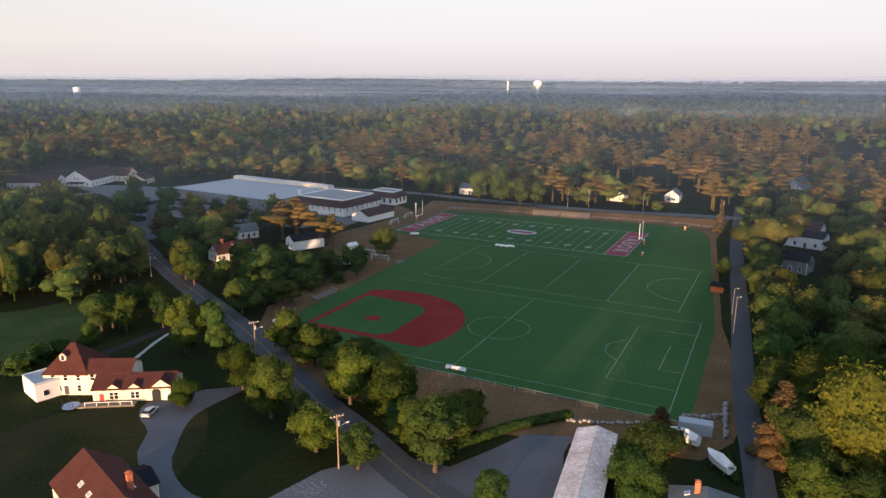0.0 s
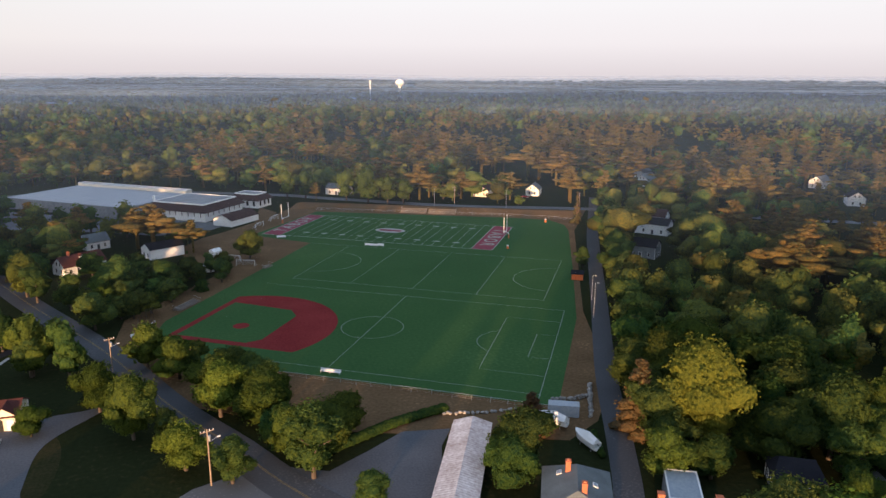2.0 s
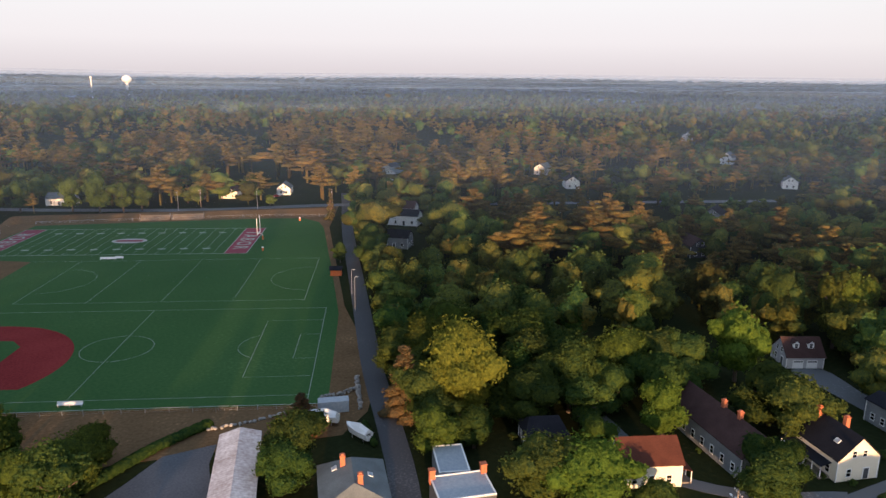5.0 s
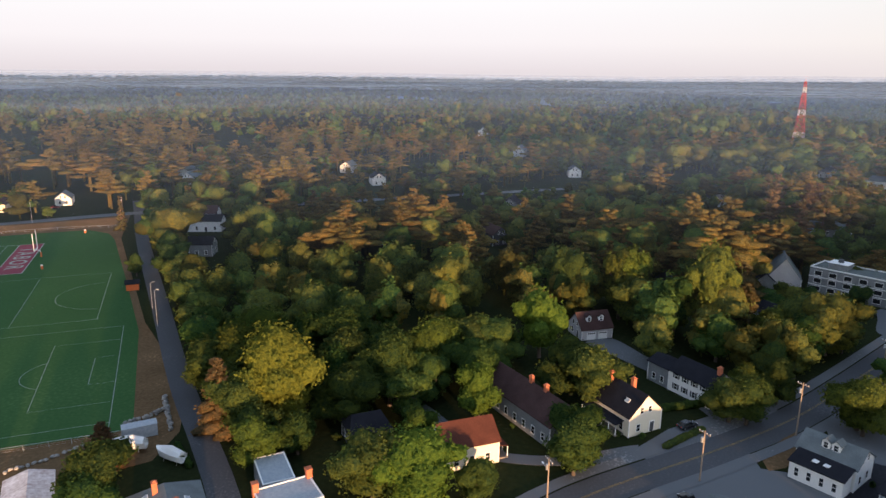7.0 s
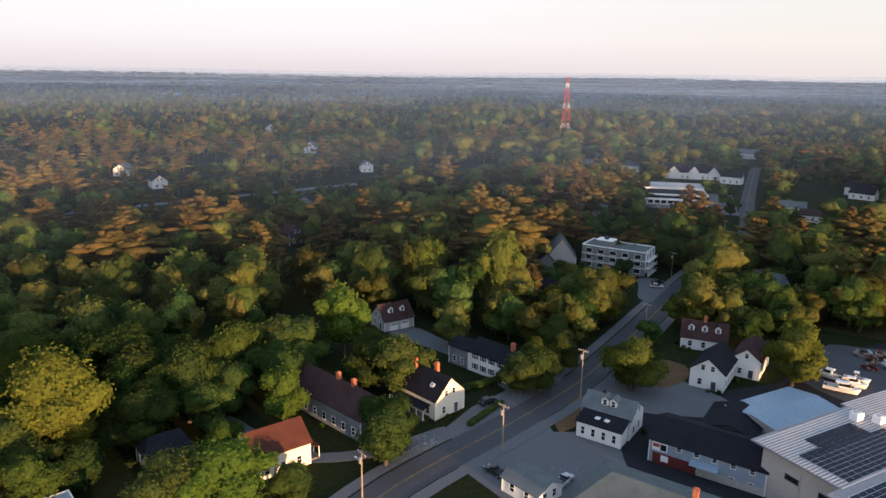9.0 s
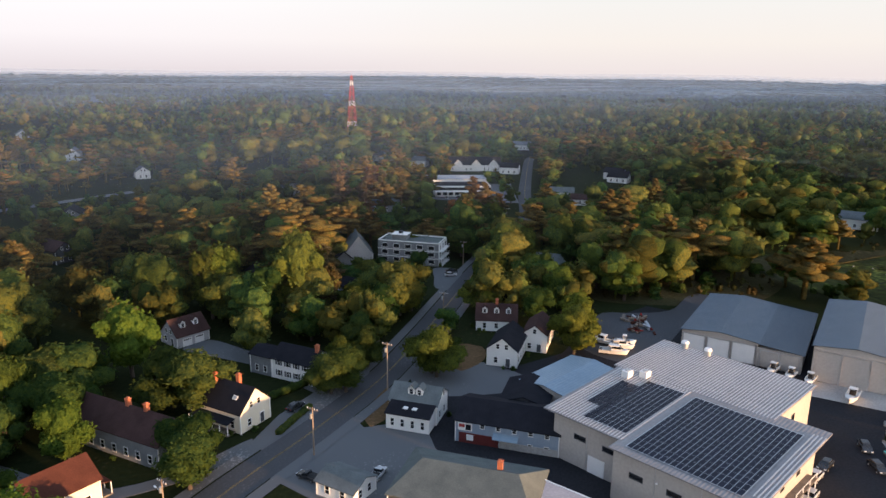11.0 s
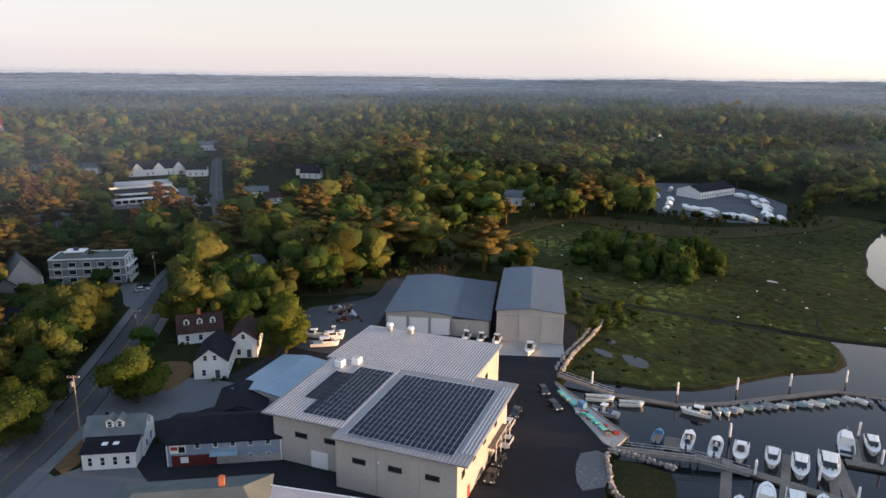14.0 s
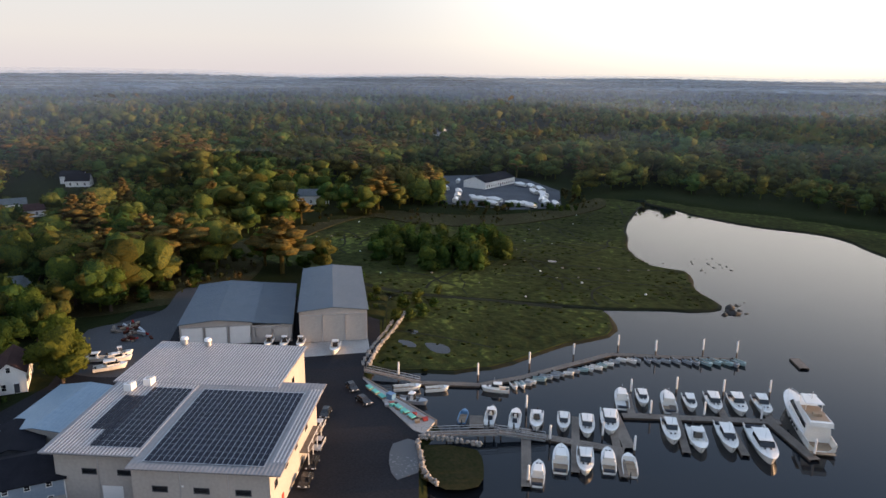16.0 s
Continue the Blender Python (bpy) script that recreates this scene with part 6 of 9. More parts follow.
        part("radar_mast", Geo().tube((-0.1 * L, 0, fb + 5.4), (-0.11 * L, 0, fb + 7.2), 0.12, 0.05, 6).box(-0.12 * L, -0.08 * L, -0.8, 0.8, fb + 6.2, fb + 6.35), "gel", ob)
    return ob


DN, UP = 127.5, -52.5
for x, y, a, L, st, paint, lab in (
        (95.2, -101.1, UP, 7, "center", "gel", "white centre-console boat with hardtop"), (90.8, -104.2, UP, 7.4, "center", "gel", "open white boat with dark seats"),
        (87.4, -107.3, DN, 8.2, "center", "gel", "white open boat moored at the dock"), (83.1, -111.2, DN, 7.8, "cabin", "gel", "small white cabin boat at the dock"),
        (78.7, -113.5, DN, 9.2, "cabin", "gel", "white cabin cruiser with wheelhouse windows"), (76.5, -118.7, DN, 11, "cabin", "gel", "white lobster boat with a short mast"),
        (81.0, -129.9, UP, 9, "cabin", "gel", "small white cruiser with dark windows"), (78.2, -134.1, DN, 8, "cabin", "gel", "white cabin boat with a flat top"),
        (73.0, -136.6, UP, 9.5, "sport", "gel", "white sport boat with dark open cockpit"), (69.7, -140.4, DN, 8, "cabin", "gel", "white cabin boat beside the pier"),
        (66.1, -144.5, DN, 9.6, "cabin", "gel", "white flybridge cruiser at the pier"), (61.9, -147.7, DN, 10, "sport", "gel", "long white sport cruiser"),
        (57.9, -151.4, DN, 9.5, "sport", "gel", "white express cruiser with dark trim"), (48.1, -149.5, UP, 23, "yacht", "gel", "large white motor yacht with two decks"),
        (65.5, -125.0, DN, 10, "sport", "gel", "white express boat at the pier"), (60.3, -126.4, DN, 10.5, "center", "gel", "white fishing boat with a hardtop"),
        (56.6, -131.7, DN, 12, "cabin", "gel", "white cruiser with a row of wheelhouse windows"), (50.4, -134.3, DN, 15, "cabin", "gel", "long white express yacht"),
        (73.9, -98.7, UP, 9, "sport", "gel", "white runabout with a wooden cockpit floor"), (70.4, -101.8, DN, 9.4, "cabin", "gel", "white cruiser with square windows"),
        (67.4, -105.2, UP, 8, "sport", "gel", "white open runabout at the dock"), (63.8, -106.9, UP, 7, "dinghy", "gel", "open launch with wooden seats"),
        (73.5, -91.4, UP, 7.5, "sport", "gel", "small white sport boat at the dock"), (99.1, -96.5, UP, 5, "dinghy", "hullblue", "small blue skiff at the dock")):
    boat(x, y, a, L, st, paint, lab)
dinghy_at = smooth([(104, -119), (101.5, -131), (98.5, -141), (96.3, -150), (90, -157), (83, -164), (75, -172)], 2.0)
for i, (x, y) in enumerate(dinghy_at[::1]):
    jx, jy = random.uniform(-0.5, 0.5), random.uniform(-0.4, 0.4)
    boat(x - 2.2 + jx, y + 0.4 + jy, 160 + random.uniform(-22, 22) if i > 14 else 195 + random.uniform(-25, 25), random.uniform(2.6, 3.5) + (1.0 if i > 22 else 0), "dinghy", random.choice(("gel", "membrane", "membrane", "gel", "tealpaint", "membrane")), "small open dinghy tied to the float", name="dinghy")
for x, y, a, L, st in ((113.2, -101.2, -124, 5.5, "dinghy"), (103.8, -111.6, 40, 6.4, "sport"), (118.3, -96.2, -124, 6.5, "dinghy"), (102.4, -116.6, 150, 3.6, "dinghy"), (101.6, -118.4, 152, 3.6, "dinghy")):
    boat(x, y, a, L, st, "gel", "white boat tied to the upper float")


def dock(name, a, b, width, label, z=WATER_Z + 0.55):
    """A floating dock of cross boards on stringers."""
    a, b = Vector((*a, z)), Vector((*b, z))
    d = b - a
    ob = thing(name, pose(a.x, a.y, 0, 0, 0, math.degrees(math.atan2(d.y, d.x))), label, "dock", "floating docks")
    L = d.length
    g = Geo()
    n = int(L / 0.42)
    for i in range(n):
        g.box(i * L / n + 0.02, (i + 1) * L / n - 0.03, -width / 2 - random.uniform(0, 0.05), width / 2 + random.uniform(0, 0.05), z - 0.06, z + random.uniform(-0.015, 0.015))
    tagged(part("decking", g, "wood", ob), "weathered grey cross boards", "", "", "stuff")
    for s in (-1, 1):
        part("stringer", Geo().box(0, L, s * (width / 2 - 0.1) - 0.1, s * (width / 2 - 0.1) + 0.1, z - 0.5, z - 0.07), "bark", ob)
    return ob


UPPER = [(118.8, -100.1), (108, -110.7), (104.3, -121), (100, -143), (98.4, -150.6), (74.5, -172.5)]
for p, q in zip(UPPER, UPPER[1:]):
    dock("float_dock", p, q, 1.9, "narrow grey wooden float with dinghies")
for p, q, w in (((85.6, -100.8), (67.6, -111), 2.2), ((79, -123.4), (67.5, -112.6), 2.4), ((76.4, -123.4), (52, -147), 2.2), ((54.2, -145.8), (40.9, -136.4), 2.2), ((86.5, -102.8), (72.2, -86.7), 1.9), ((82.8, -115.0), (69.2, -97.2), 1.6),
                ((74.2, -116.6), (62.2, -102.9), 1.6), ((81.8, -133.5), (74.8, -124.8), 1.6), ((71.7, -136.4), (58.9, -119.7), 1.6), ((64.8, -144.2), (50.6, -127.6), 1.6), ((61, -157), (53.6, -146), 1.6), ((97.5, -99.0), (93.5, -95), 3.0)):
    dock("dock", p, q, w, "grey wooden floating dock of the marina")
tagged(dock("raft", (64.5, -185.8), (60, -181), 2.4, "small grey wooden raft moored in the creek"), "", "raft")


def pile(x, y, top):
    ob = thing("mooring_pile", pose(x, y, 0), "tall mooring pile with a white sleeve", "pile", "mooring piles")
    part("shaft", Geo().tube((0, 0, -4.5), (0, 0, top - 3.2), 0.2, n=8), "bark", ob)
    part("sleeve", Geo().tube((0, 0, top - 3.2), (0, 0, top - 0.3), 0.23, n=10), "chrome", ob)
    part("cap", Geo().tube((0, 0, top - 0.3), (0, 0, top), 0.24, 0.03, 10), "chrome", ob)


for x, y in ((123.5, -97.8), (110.5, -112.3), (106.8, -127.2), (103.0, -140.5), (99.0, -155), (90.0, -159.2), (82, -169.6), (75.2, -175)):
    pile(x, y, 3.4)
for x, y in ((92.2, -109.4), (81.5, -134.5), (75.0, -143.8), (66.9, -150.9), (59.5, -159), (79.9, -102.7), (66, -112), (72.4, -128.2), (64.2, -136.6), (55, -144.3), (41.6, -137.9), (73, -88), (73.6, -112)):
    pile(x, y, 2.6)


def gangway(a, b, width, label):
    a, b = Vector(a), Vector(b)
    L = (b - a).length
    ob = thing("gangway", Matrix.Translation(a) @ (b - a).to_track_quat("X", "Z").to_matrix().to_4x4(), label, "gangway", "gangways")
    g = Geo()
    for i in range(int(L / 0.4)):
        g.box(i * 0.4, i * 0.4 + 0.36, -width / 2, width / 2, -0.05, 0)
    tagged(part("decking", g, "wood", ob), "", "", "", "stuff")
    for s in (-1, 1):
        y = s * width / 2
        for z in (0.5, 1.05):
            part("rail", Geo().box(0, L, y - 0.04, y + 0.04, z - 0.04, z + 0.04), "steel", ob)
        part("beam", Geo().box(0, L, y - 0.06, y + 0.06, -0.35, -0.06), "steel", ob)
        n = max(2, int(L / 1.8))
        for i in range(n + 1):
            part("post", Geo().box(i * L / n - 0.04, i * L / n + 0.04, y - 0.04, y + 0.04, 0, 1.05), "steel", ob)
    return ob


gangway((97.6, -83.2, 0.15), (88.1, -95.7, 0.1), 2.2, "grey wooden pier bridge with railings")
gangway((88.1, -95.7, 0.1), (81.0, -102.5, -0.95), 1.6, "sloping grey gangway with railings")
gangway((131, -93.2, 0.15), (118.8, -100.3, -0.95), 1.4, "sloping gangway to the dinghy float")
for x, y in ((94, -87.8), (90, -93), (88, -95.6)):
    for s in (-0.7, 0.7):
        tagged(part("pier_pile", Geo().tube((x + s * 0.8, y + s * 0.6, -4), (x + s * 0.8, y + s * 0.6, 0.0), 0.16, n=8), "bark"), "dark timber pile under the pier", "pile", "pier piles")
# ---- street furniture, cars, sports gear ----
def utility_pole(x, y, h, turn, lamp=False, arms=1):
    ob = thing("utility_pole", pose(x, y, 0, 0, 0, turn), "wooden utility pole with crossarm and insulators", "utility pole", "utility poles")
    part("shaft", Geo().tube((0, 0, -0.5), (0, 0, h), 0.17, 0.11, 8), "pole", ob)
    for k in range(arms):
        arm = part("crossarm", Geo().box(-1.25, 1.25, -0.07, 0.07, h - 0.55 - k * 0.9, h - 0.4 - k * 0.9), "pole", ob)
        for q in (-1.15, -0.5, 0.5, 1.15):
            part("insulator", Geo().tube((q, 0, h - 0.4 - k * 0.9), (q, 0, h - 0.15 - k * 0.9), 0.06, n=6), "chrome", arm)
    part("transformer", Geo().tube((0.35, 0.1, h - 2.4), (0.35, 0.1, h - 1.4), 0.26, n=10), "steel", ob)
    if lamp:
        a = part("lamp_arm", Geo().tube((0, 0, h - 2.6), (1.9, 0, h - 2.0), 0.04, n=5), "steel", ob)
        part("lamp_head", Geo().box(1.7, 2.3, -0.12, 0.12, h - 2.1, h - 1.95), "chrome", a)
    return ob


for x, y, h, a in ((119.9, 24.4, 10.2, 62), (148.5, 12.5, 12, 65), (196.5, -0.4, 9, 70), (97.2, 44.1, 9, 55), (-2.8, 118.1, 11.2, 20), (-71.7, 257.7, 9, 30), (192.7, 327.7, 11, 60), (226, 379, 11, 60), (137, 374, 10, 35), (260, -8, 9.5, 75), (330, -31, 9.5, 75), (-25, 178, 9, 25)):
    utility_pole(x, y, h, a, lamp=(x < 100))


def street_lamp(x, y, h, turn):
    ob = thing("street_lamp", pose(x, y, 0, 0, 0, turn), "tall pale metal street lamp", "street lamp", "street lamps")
    part("shaft", Geo().tube((0, 0, -0.3), (0, 0, h), 0.09, 0.05, 8), "steel", ob)
    a = part("arm", Geo().tube((0, 0, h), (0.8, 0, h + 0.15), 0.04, n=5), "steel", ob)
    part("lamp_head", Geo().box(0.7, 1.2, -0.1, 0.1, h + 0.1, h + 0.2), "steel", a)


for x, y, h, a in ((110.1, 175.3, 11, -30), (124, 372, 10, -125), (160, 352, 10, -125), (118.5, 190.5, 8.5, -30)):
    street_lamp(x, y, h, a)


def car(x, y, turn, paint="cardark", label="dark parked car", pickup=False):
    ob = thing("pickup_truck" if pickup else "car", pose(x, y, 0.03, 0, 0, turn), label, "car", "parked vehicles")
    prof = [(-2.2, 0.35), (-2.25, 0.8), (-2.1, 0.98), (-0.2, 1.0), (1.05, 0.96), (2.1, 0.78), (2.25, 0.4)]
    n = len(prof)
    vs = [(a, s * 0.9, b) for s in (-1, 1) for a, b in prof]
    part("body", Geo().add(vs, [tuple(range(n)), tuple(range(2 * n - 1, n - 1, -1))] + [(i, n + i, n + (i + 1) % n, (i + 1) % n) for i in range(n)]), paint, ob)
    x0, x1 = (-0.3, 1.0) if pickup else (-1.9, 1.0)
    c = part("cabin", loft(x0, x1, 1.66, 1.66, 0.95, 1.5, 0.1 if pickup else 0.5, 0.65, 0.16), "glass", ob)
    part("roof_panel", loft(x0 + 0.15 + (0 if pickup else 0.42), x1 - 0.62, 1.4, 1.4, 1.48, 1.54, 0.05, 0.05, 0.05), paint, c)
    for wx in (-1.4, 1.4):
        for wy in (-0.85, 0.85):
            t = part("tyre", Geo().tube((wx, wy - 0.11, 0.32), (wx, wy + 0.11, 0.32), 0.33, n=12), "rubber", ob)
            part("rim", Geo().tube((wx, wy - 0.13, 0.32), (wx, wy + 0.13, 0.32), 0.19, n=10), "steel", t)
    for wy in (-0.62, 0.62):
        part("headlight", Geo().box(2.1, 2.24, wy - 0.2, wy + 0.2, 0.62, 0.76), "chrome", ob)
        part("tail_light", Geo().box(-2.27, -2.15, wy - 0.2, wy + 0.2, 0.7, 0.86), "redpaint", ob)
    if pickup:
        part("cargo_bed", Geo().box(-2.1, -0.4, -0.75, 0.75, 0.98, 1.02), "rubber", ob)
    return ob


for x, y, a, p, lab in ((113.5, -68.9, 134, "carlight", "silver car parked along the hall"), (107.4, -64.9, 134, "carlight", "white car parked along the hall"), (102.2, -60.2, 134, "cardark", "dark car parked along the hall"),
                        (98.0, -56.2, 134, "cardark", "dark car parked along the hall"), (117.5, -73.0, 134, "cardark", "dark car parked along the hall"), (124.3, -84.6, 165, "cardark", "dark car parked by the sea wall"), (116.9, -82.6, 178, "cardark", "dark car parked by the sea wall"),
                        (-43.6, 145.6, 75, "carlight", "white car parked before a garage"), (139, 32, -30, "cardark", "dark car in a driveway"), (165.6, 395.6, -35, "carred", "red car parked beyond the field"), (186, 381, -35, "carred", "red car parked beyond the field"),
                        (249, -3.5, -85, "cardark", "dark car parked before the inn"), (244, -3.0, -85, "carlight", "pale car parked before the inn")):
    car(x, y, a, p, lab)
car(112.0, 24.0, 60, "cardark", "dark pickup truck beside a shop", True)
car(113.1, 11.4, -20, "carlight", "white pickup truck beside a shop", True)


def goal_post(u, v, out):
    x, y = field(u, v)
    ob = thing("goal_post", pose(x, y, 0, 0, 0, BASE + (0 if out > 0 else 180)), "white gooseneck football goal post", "goal post", "goal posts")
    part("base_pad", Geo().tube((1.6, 0, 0), (1.6, 0, 1.9), 0.28, n=10), "orangepaint", ob, "orange padded base")
    g = part("gooseneck", Geo().tube((1.6, 0, 1.9), (1.4, 0, 2.7), 0.12, n=8).tube((1.4, 0, 2.7), (0, 0, 3.05), 0.12, n=8), "chrome", ob)
    part("crossbar", Geo().tube((0, -3.55, 3.05), (0, 3.55, 3.05), 0.12, n=8), "chrome", ob)
    for s in (-3.55, 3.55):
        part("upright", Geo().tube((0, s, 3.05), (0, s, 10.2), 0.13, n=8), "chrome", ob)


deck(-53.5, 151.2, -2)
goal_post(1.0, 24.4, 1)
goal_post(-110.7, 24.4, -1)


def soccer_goal(u, v, turn, w=7.3):
    x, y = field(u, v)
    ob = thing("soccer_goal", pose(x, y, 0.05, 0, 0, BASE + turn), "white soccer goal frame with net", "soccer goal", "soccer goals")
    g = Geo()
    for s in (-w / 2, w / 2):
        part("goal_upright", Geo().tube((0, s, 0), (0, s, 2.44), 0.09, n=6), "chrome", ob)
        part("stay", Geo().tube((0, s, 2.44), (2.0, s, 0), 0.05, n=5), "steel", ob)
    part("goal_bar", Geo().tube((0, -w / 2, 2.44), (0, w / 2, 2.44), 0.09, n=6), "chrome", ob)
    for i in range(9):
        q = -w / 2 + i * w / 8
        g.tube((0.02, q, 2.4), (1.98, q, 0.03), 0.02, n=3)
    for i in range(1, 6):
        g.tube((2.0 * i / 6, -w / 2, 2.44 * (1 - i / 6)), (2.0 * i / 6, w / 2, 2.44 * (1 - i / 6)), 0.02, n=3)
    tagged(part("net", g, "steel", ob), "", "", "", "stuff")


soccer_goal(-118, 12, 180)
soccer_goal(-120, 30, 180)
soccer_goal(-95.8, -47.4, 90)
soccer_goal(-86.4, -52.8, 100)


def bleachers(u, v, turn, L, rows, label):
    x, y = field(u, v)
    ob = thing("bleachers", pose(x, y, 0, 0, 0, BASE + turn), label, "bleachers", "bleachers")
    for i in range(rows):
        part("bench_plank", Geo().box(-L / 2, L / 2, i * 0.7, i * 0.7 + 0.5, 0.2 + 0.2 * i, 0.27 + 0.2 * i), "wood", ob)
        part("riser", Geo().box(-L / 2, L / 2, i * 0.7 + 0.5, i * 0.7 + 0.56, 0, 0.2 + 0.2 * i), "wood", ob)
    for s in (-L / 2, L / 2):
        part("side_rail", Geo().tube((s, 0, 1.0), (s, rows * 0.7, 1.0 + 0.2 * rows), 0.04, n=5), "steel", ob)


bleachers(-58, 68, 7.7, 14, 9, "grey concrete and metal bleachers on the field bank")
bleachers(-42.5, 70, 7.7, 15, 9, "grey concrete and metal bleachers on the field bank")
bleachers(-77.2, -100.6, 90, 11, 4, "small grey bleachers beside the infield")
bleachers(-76.6, -51.6, 90, 5, 3, "small grey bleachers beside the field")


def bench(u, v, turn, L, label):
    x, y = field(u, v)
    ob = thing("team_bench", pose(x, y, 0.04, 0, 0, BASE + turn), label, "bench", "team benches")
    part("seat", Geo().box(-L / 2, L / 2, -0.3, 0.3, 0.42, 0.5), "chrome", ob)
    part("back", Geo().box(-L / 2, L / 2, 0.28, 0.36, 0.5, 1.1), "chrome", ob)
    for s in (-L / 2 + 0.3, 0, L / 2 - 0.3):
        part("leg", Geo().box(s - 0.05, s + 0.05, -0.3, 0.36, 0, 0.42), "steel", ob)


bench(-12.5, -135.6, 0, 5.5, "white team bench on the touchline")
bench(-52, -8, 0, 6, "white team bench at midfield")
bench(-48, -7, 0, 3, "white team bench at midfield")
bench(-97, -5, 30, 4, "white bench beside the gridiron")
bench(-75, -128, 60, 4, "white bench behind home plate")


def pylon(u, v, label="orange and white padded marker"):
    x, y = field(u, v)
    ob = thing("field_marker", pose(x, y, 0.03), label, "marker", "field markers")
    part("pad", Geo().box(-0.3, 0.3, -0.3, 0.3, 0, 1.2), "orangepaint", ob)
    part("cap", Geo().box(-0.32, 0.32, -0.32, 0.32, 1.2, 1.6), "chrome", ob)


pylon(5.9, 4.5)
pylon(14, 66)


def fence(pts, h, label, step=3.0, mat="steel"):
    """Chain-link fence: posts, rails and wires."""
    line_ = smooth(pts, step)
    ob = thing("fence", pose(0, 0, 0), label, "fence", "fences")
    post = Geo().tube((0, 0, -0.2), (0, 0, h), 0.045, n=5).mesh("post", mat)
    for x, y in line_:
        part("post", post, "", ob, at=pose(x, y, 0))
    for (ax, ay), (bx, by) in zip(line_, line_[1:]):
        part("rail", Geo().tube((ax, ay, h - 0.03), (bx, by, h - 0.03), 0.035, n=4), mat, ob)
    g = Geo()
    for (ax, ay), (bx, by) in zip(line_, line_[1:]):
        for k in range(1, int(h / 0.4)):
            g.tube((ax, ay, k * 0.4), (bx, by, k * 0.4), 0.012, n=3)
    tagged(part("wire_mesh", g, mat, ob), "", "", "", "stuff")


fence(F([(-77, -118), (-72, -131), (-58, -140), (0, -140), (42, -140)]), 1.3, "low chain-link fence along the field", 4.0)
fence(F([(-79, -116), (-74, -129), (-62, -134)]), 5.0, "tall dark netting backstop behind home plate", 2.5, "rubber")
fence(F([(29, 74), (-8, 76), (-112, 62)]), 1.3, "low chain-link fence at the far side of the field", 5.0)


def equipment_hut(x, y, turn, L, W, h, wall, roof, label, name="hut"):
    return house(x, y, turn, L, W, h, h + 0.9, wall, roof, label, name=name, category="hut", sides="", trim=False)


equipment_hut(126.6, 214.0, -35, 4, 3, 2.4, "orangepaint", "roofdark", "small orange-walled hut beside the lane")


def container(x, y, turn):
    ob = thing("storage_container", pose(x, y, 0, 0, 0, turn), "white metal storage container on grass", "container")
    part("body", Geo().box(-3.3, 3.3, -1.25, 1.25, 0.1, 2.6), "membrane", ob)
    for i in range(12):
        part("ridge", Geo().box(-3.2 + i * 0.56, -3.0 + i * 0.56, -1.29, -1.25, 0.2, 2.5), "membrane", ob)
    part("lid", Geo().box(-3.35, 3.35, -1.3, 1.3, 2.6, 2.7), "membrane", ob)


container(70.5, 122.0, -28)


def covered_boat(x, y, turn, L, label, name="covered_boat"):
    """A boat shrink-wrapped in white sheeting on stands."""
    ob = thing(name, pose(x, y, 0, 0, 0, turn), label, "boat", "stored boats")
    B = L * 0.32
    part("hull", hull_geo(L, B, 1.2, 0.3), "gel", ob, at=pose(0, 0, 0.9))
    ridge = [(-L * 0.45, 2.9), (-L * 0.1, 3.6), (L * 0.25, 3.1), (L * 0.5, 2.5)]
    vs, fs = [], []
    for k, (a, z) in enumerate(ridge):
        w = B / 2 * (1.0, 1.05, 0.8, 0.1)[k]
        vs += [(a, -w, 2.1), (a, -w * 0.5, (z + 2.3) / 2), (a, 0, z), (a, w * 0.5, (z + 2.3) / 2), (a, w, 2.1)]
    for k in range(3):
        fs += [(5 * k + j, 5 * k + 5 + j, 5 * k + 6 + j, 5 * k + 1 + j) for j in range(4)]
    fs.append((0, 1, 2, 3, 4))
    part("cover", Geo().add(vs, fs), "trim", ob, "white shrink-wrap cover")
    for q in (-0.3, 0.2):
        for s in (-0.3, 0.3):
            part("stand", Geo().tube((q * L, s * B, 0), (q * L, s * B * 0.7, 1.1), 0.06, n=5), "steel", ob)


covered_boat(65.8, 118.5, 130, 7, "boat under a white tarpaulin in a yard")
covered_boat(68.3, 108.5, 100, 6.5, "white boat on stands in a yard")
for x, y, a, L, st in ((171.8, -45.7, -108, 7.6, "cabin"), (175.6, -48.9, -106, 6.2, "sport"), (178.8, -50.4, -104, 5.8, "center"), (179.6, -44.2, 60, 6.4, "sport")):
    boat(x, y, a, L, st, "gel", "white motor boat stored on the hard", 0.5)
boat(145.5, -94, 140, 7.5, "center", "gel", "white boat on the apron before the shed", 0.9)
for x, y in ((160.0, -82.5), (157.0, -85.5), (154.2, -88.8)):
    boat(x, y, 140, 6, "center", "gel", "white boat parked before the boat shed", 0.9)
srand = random.Random(3)
sheet("storage_yard", [(356, -310), (375, -332), (357, -368), (324, -373), (276, -351), (237, -304), (252, -279), (287, -263)], "drive", "grey gravel boat storage yard", z=0.03, round_it=False)
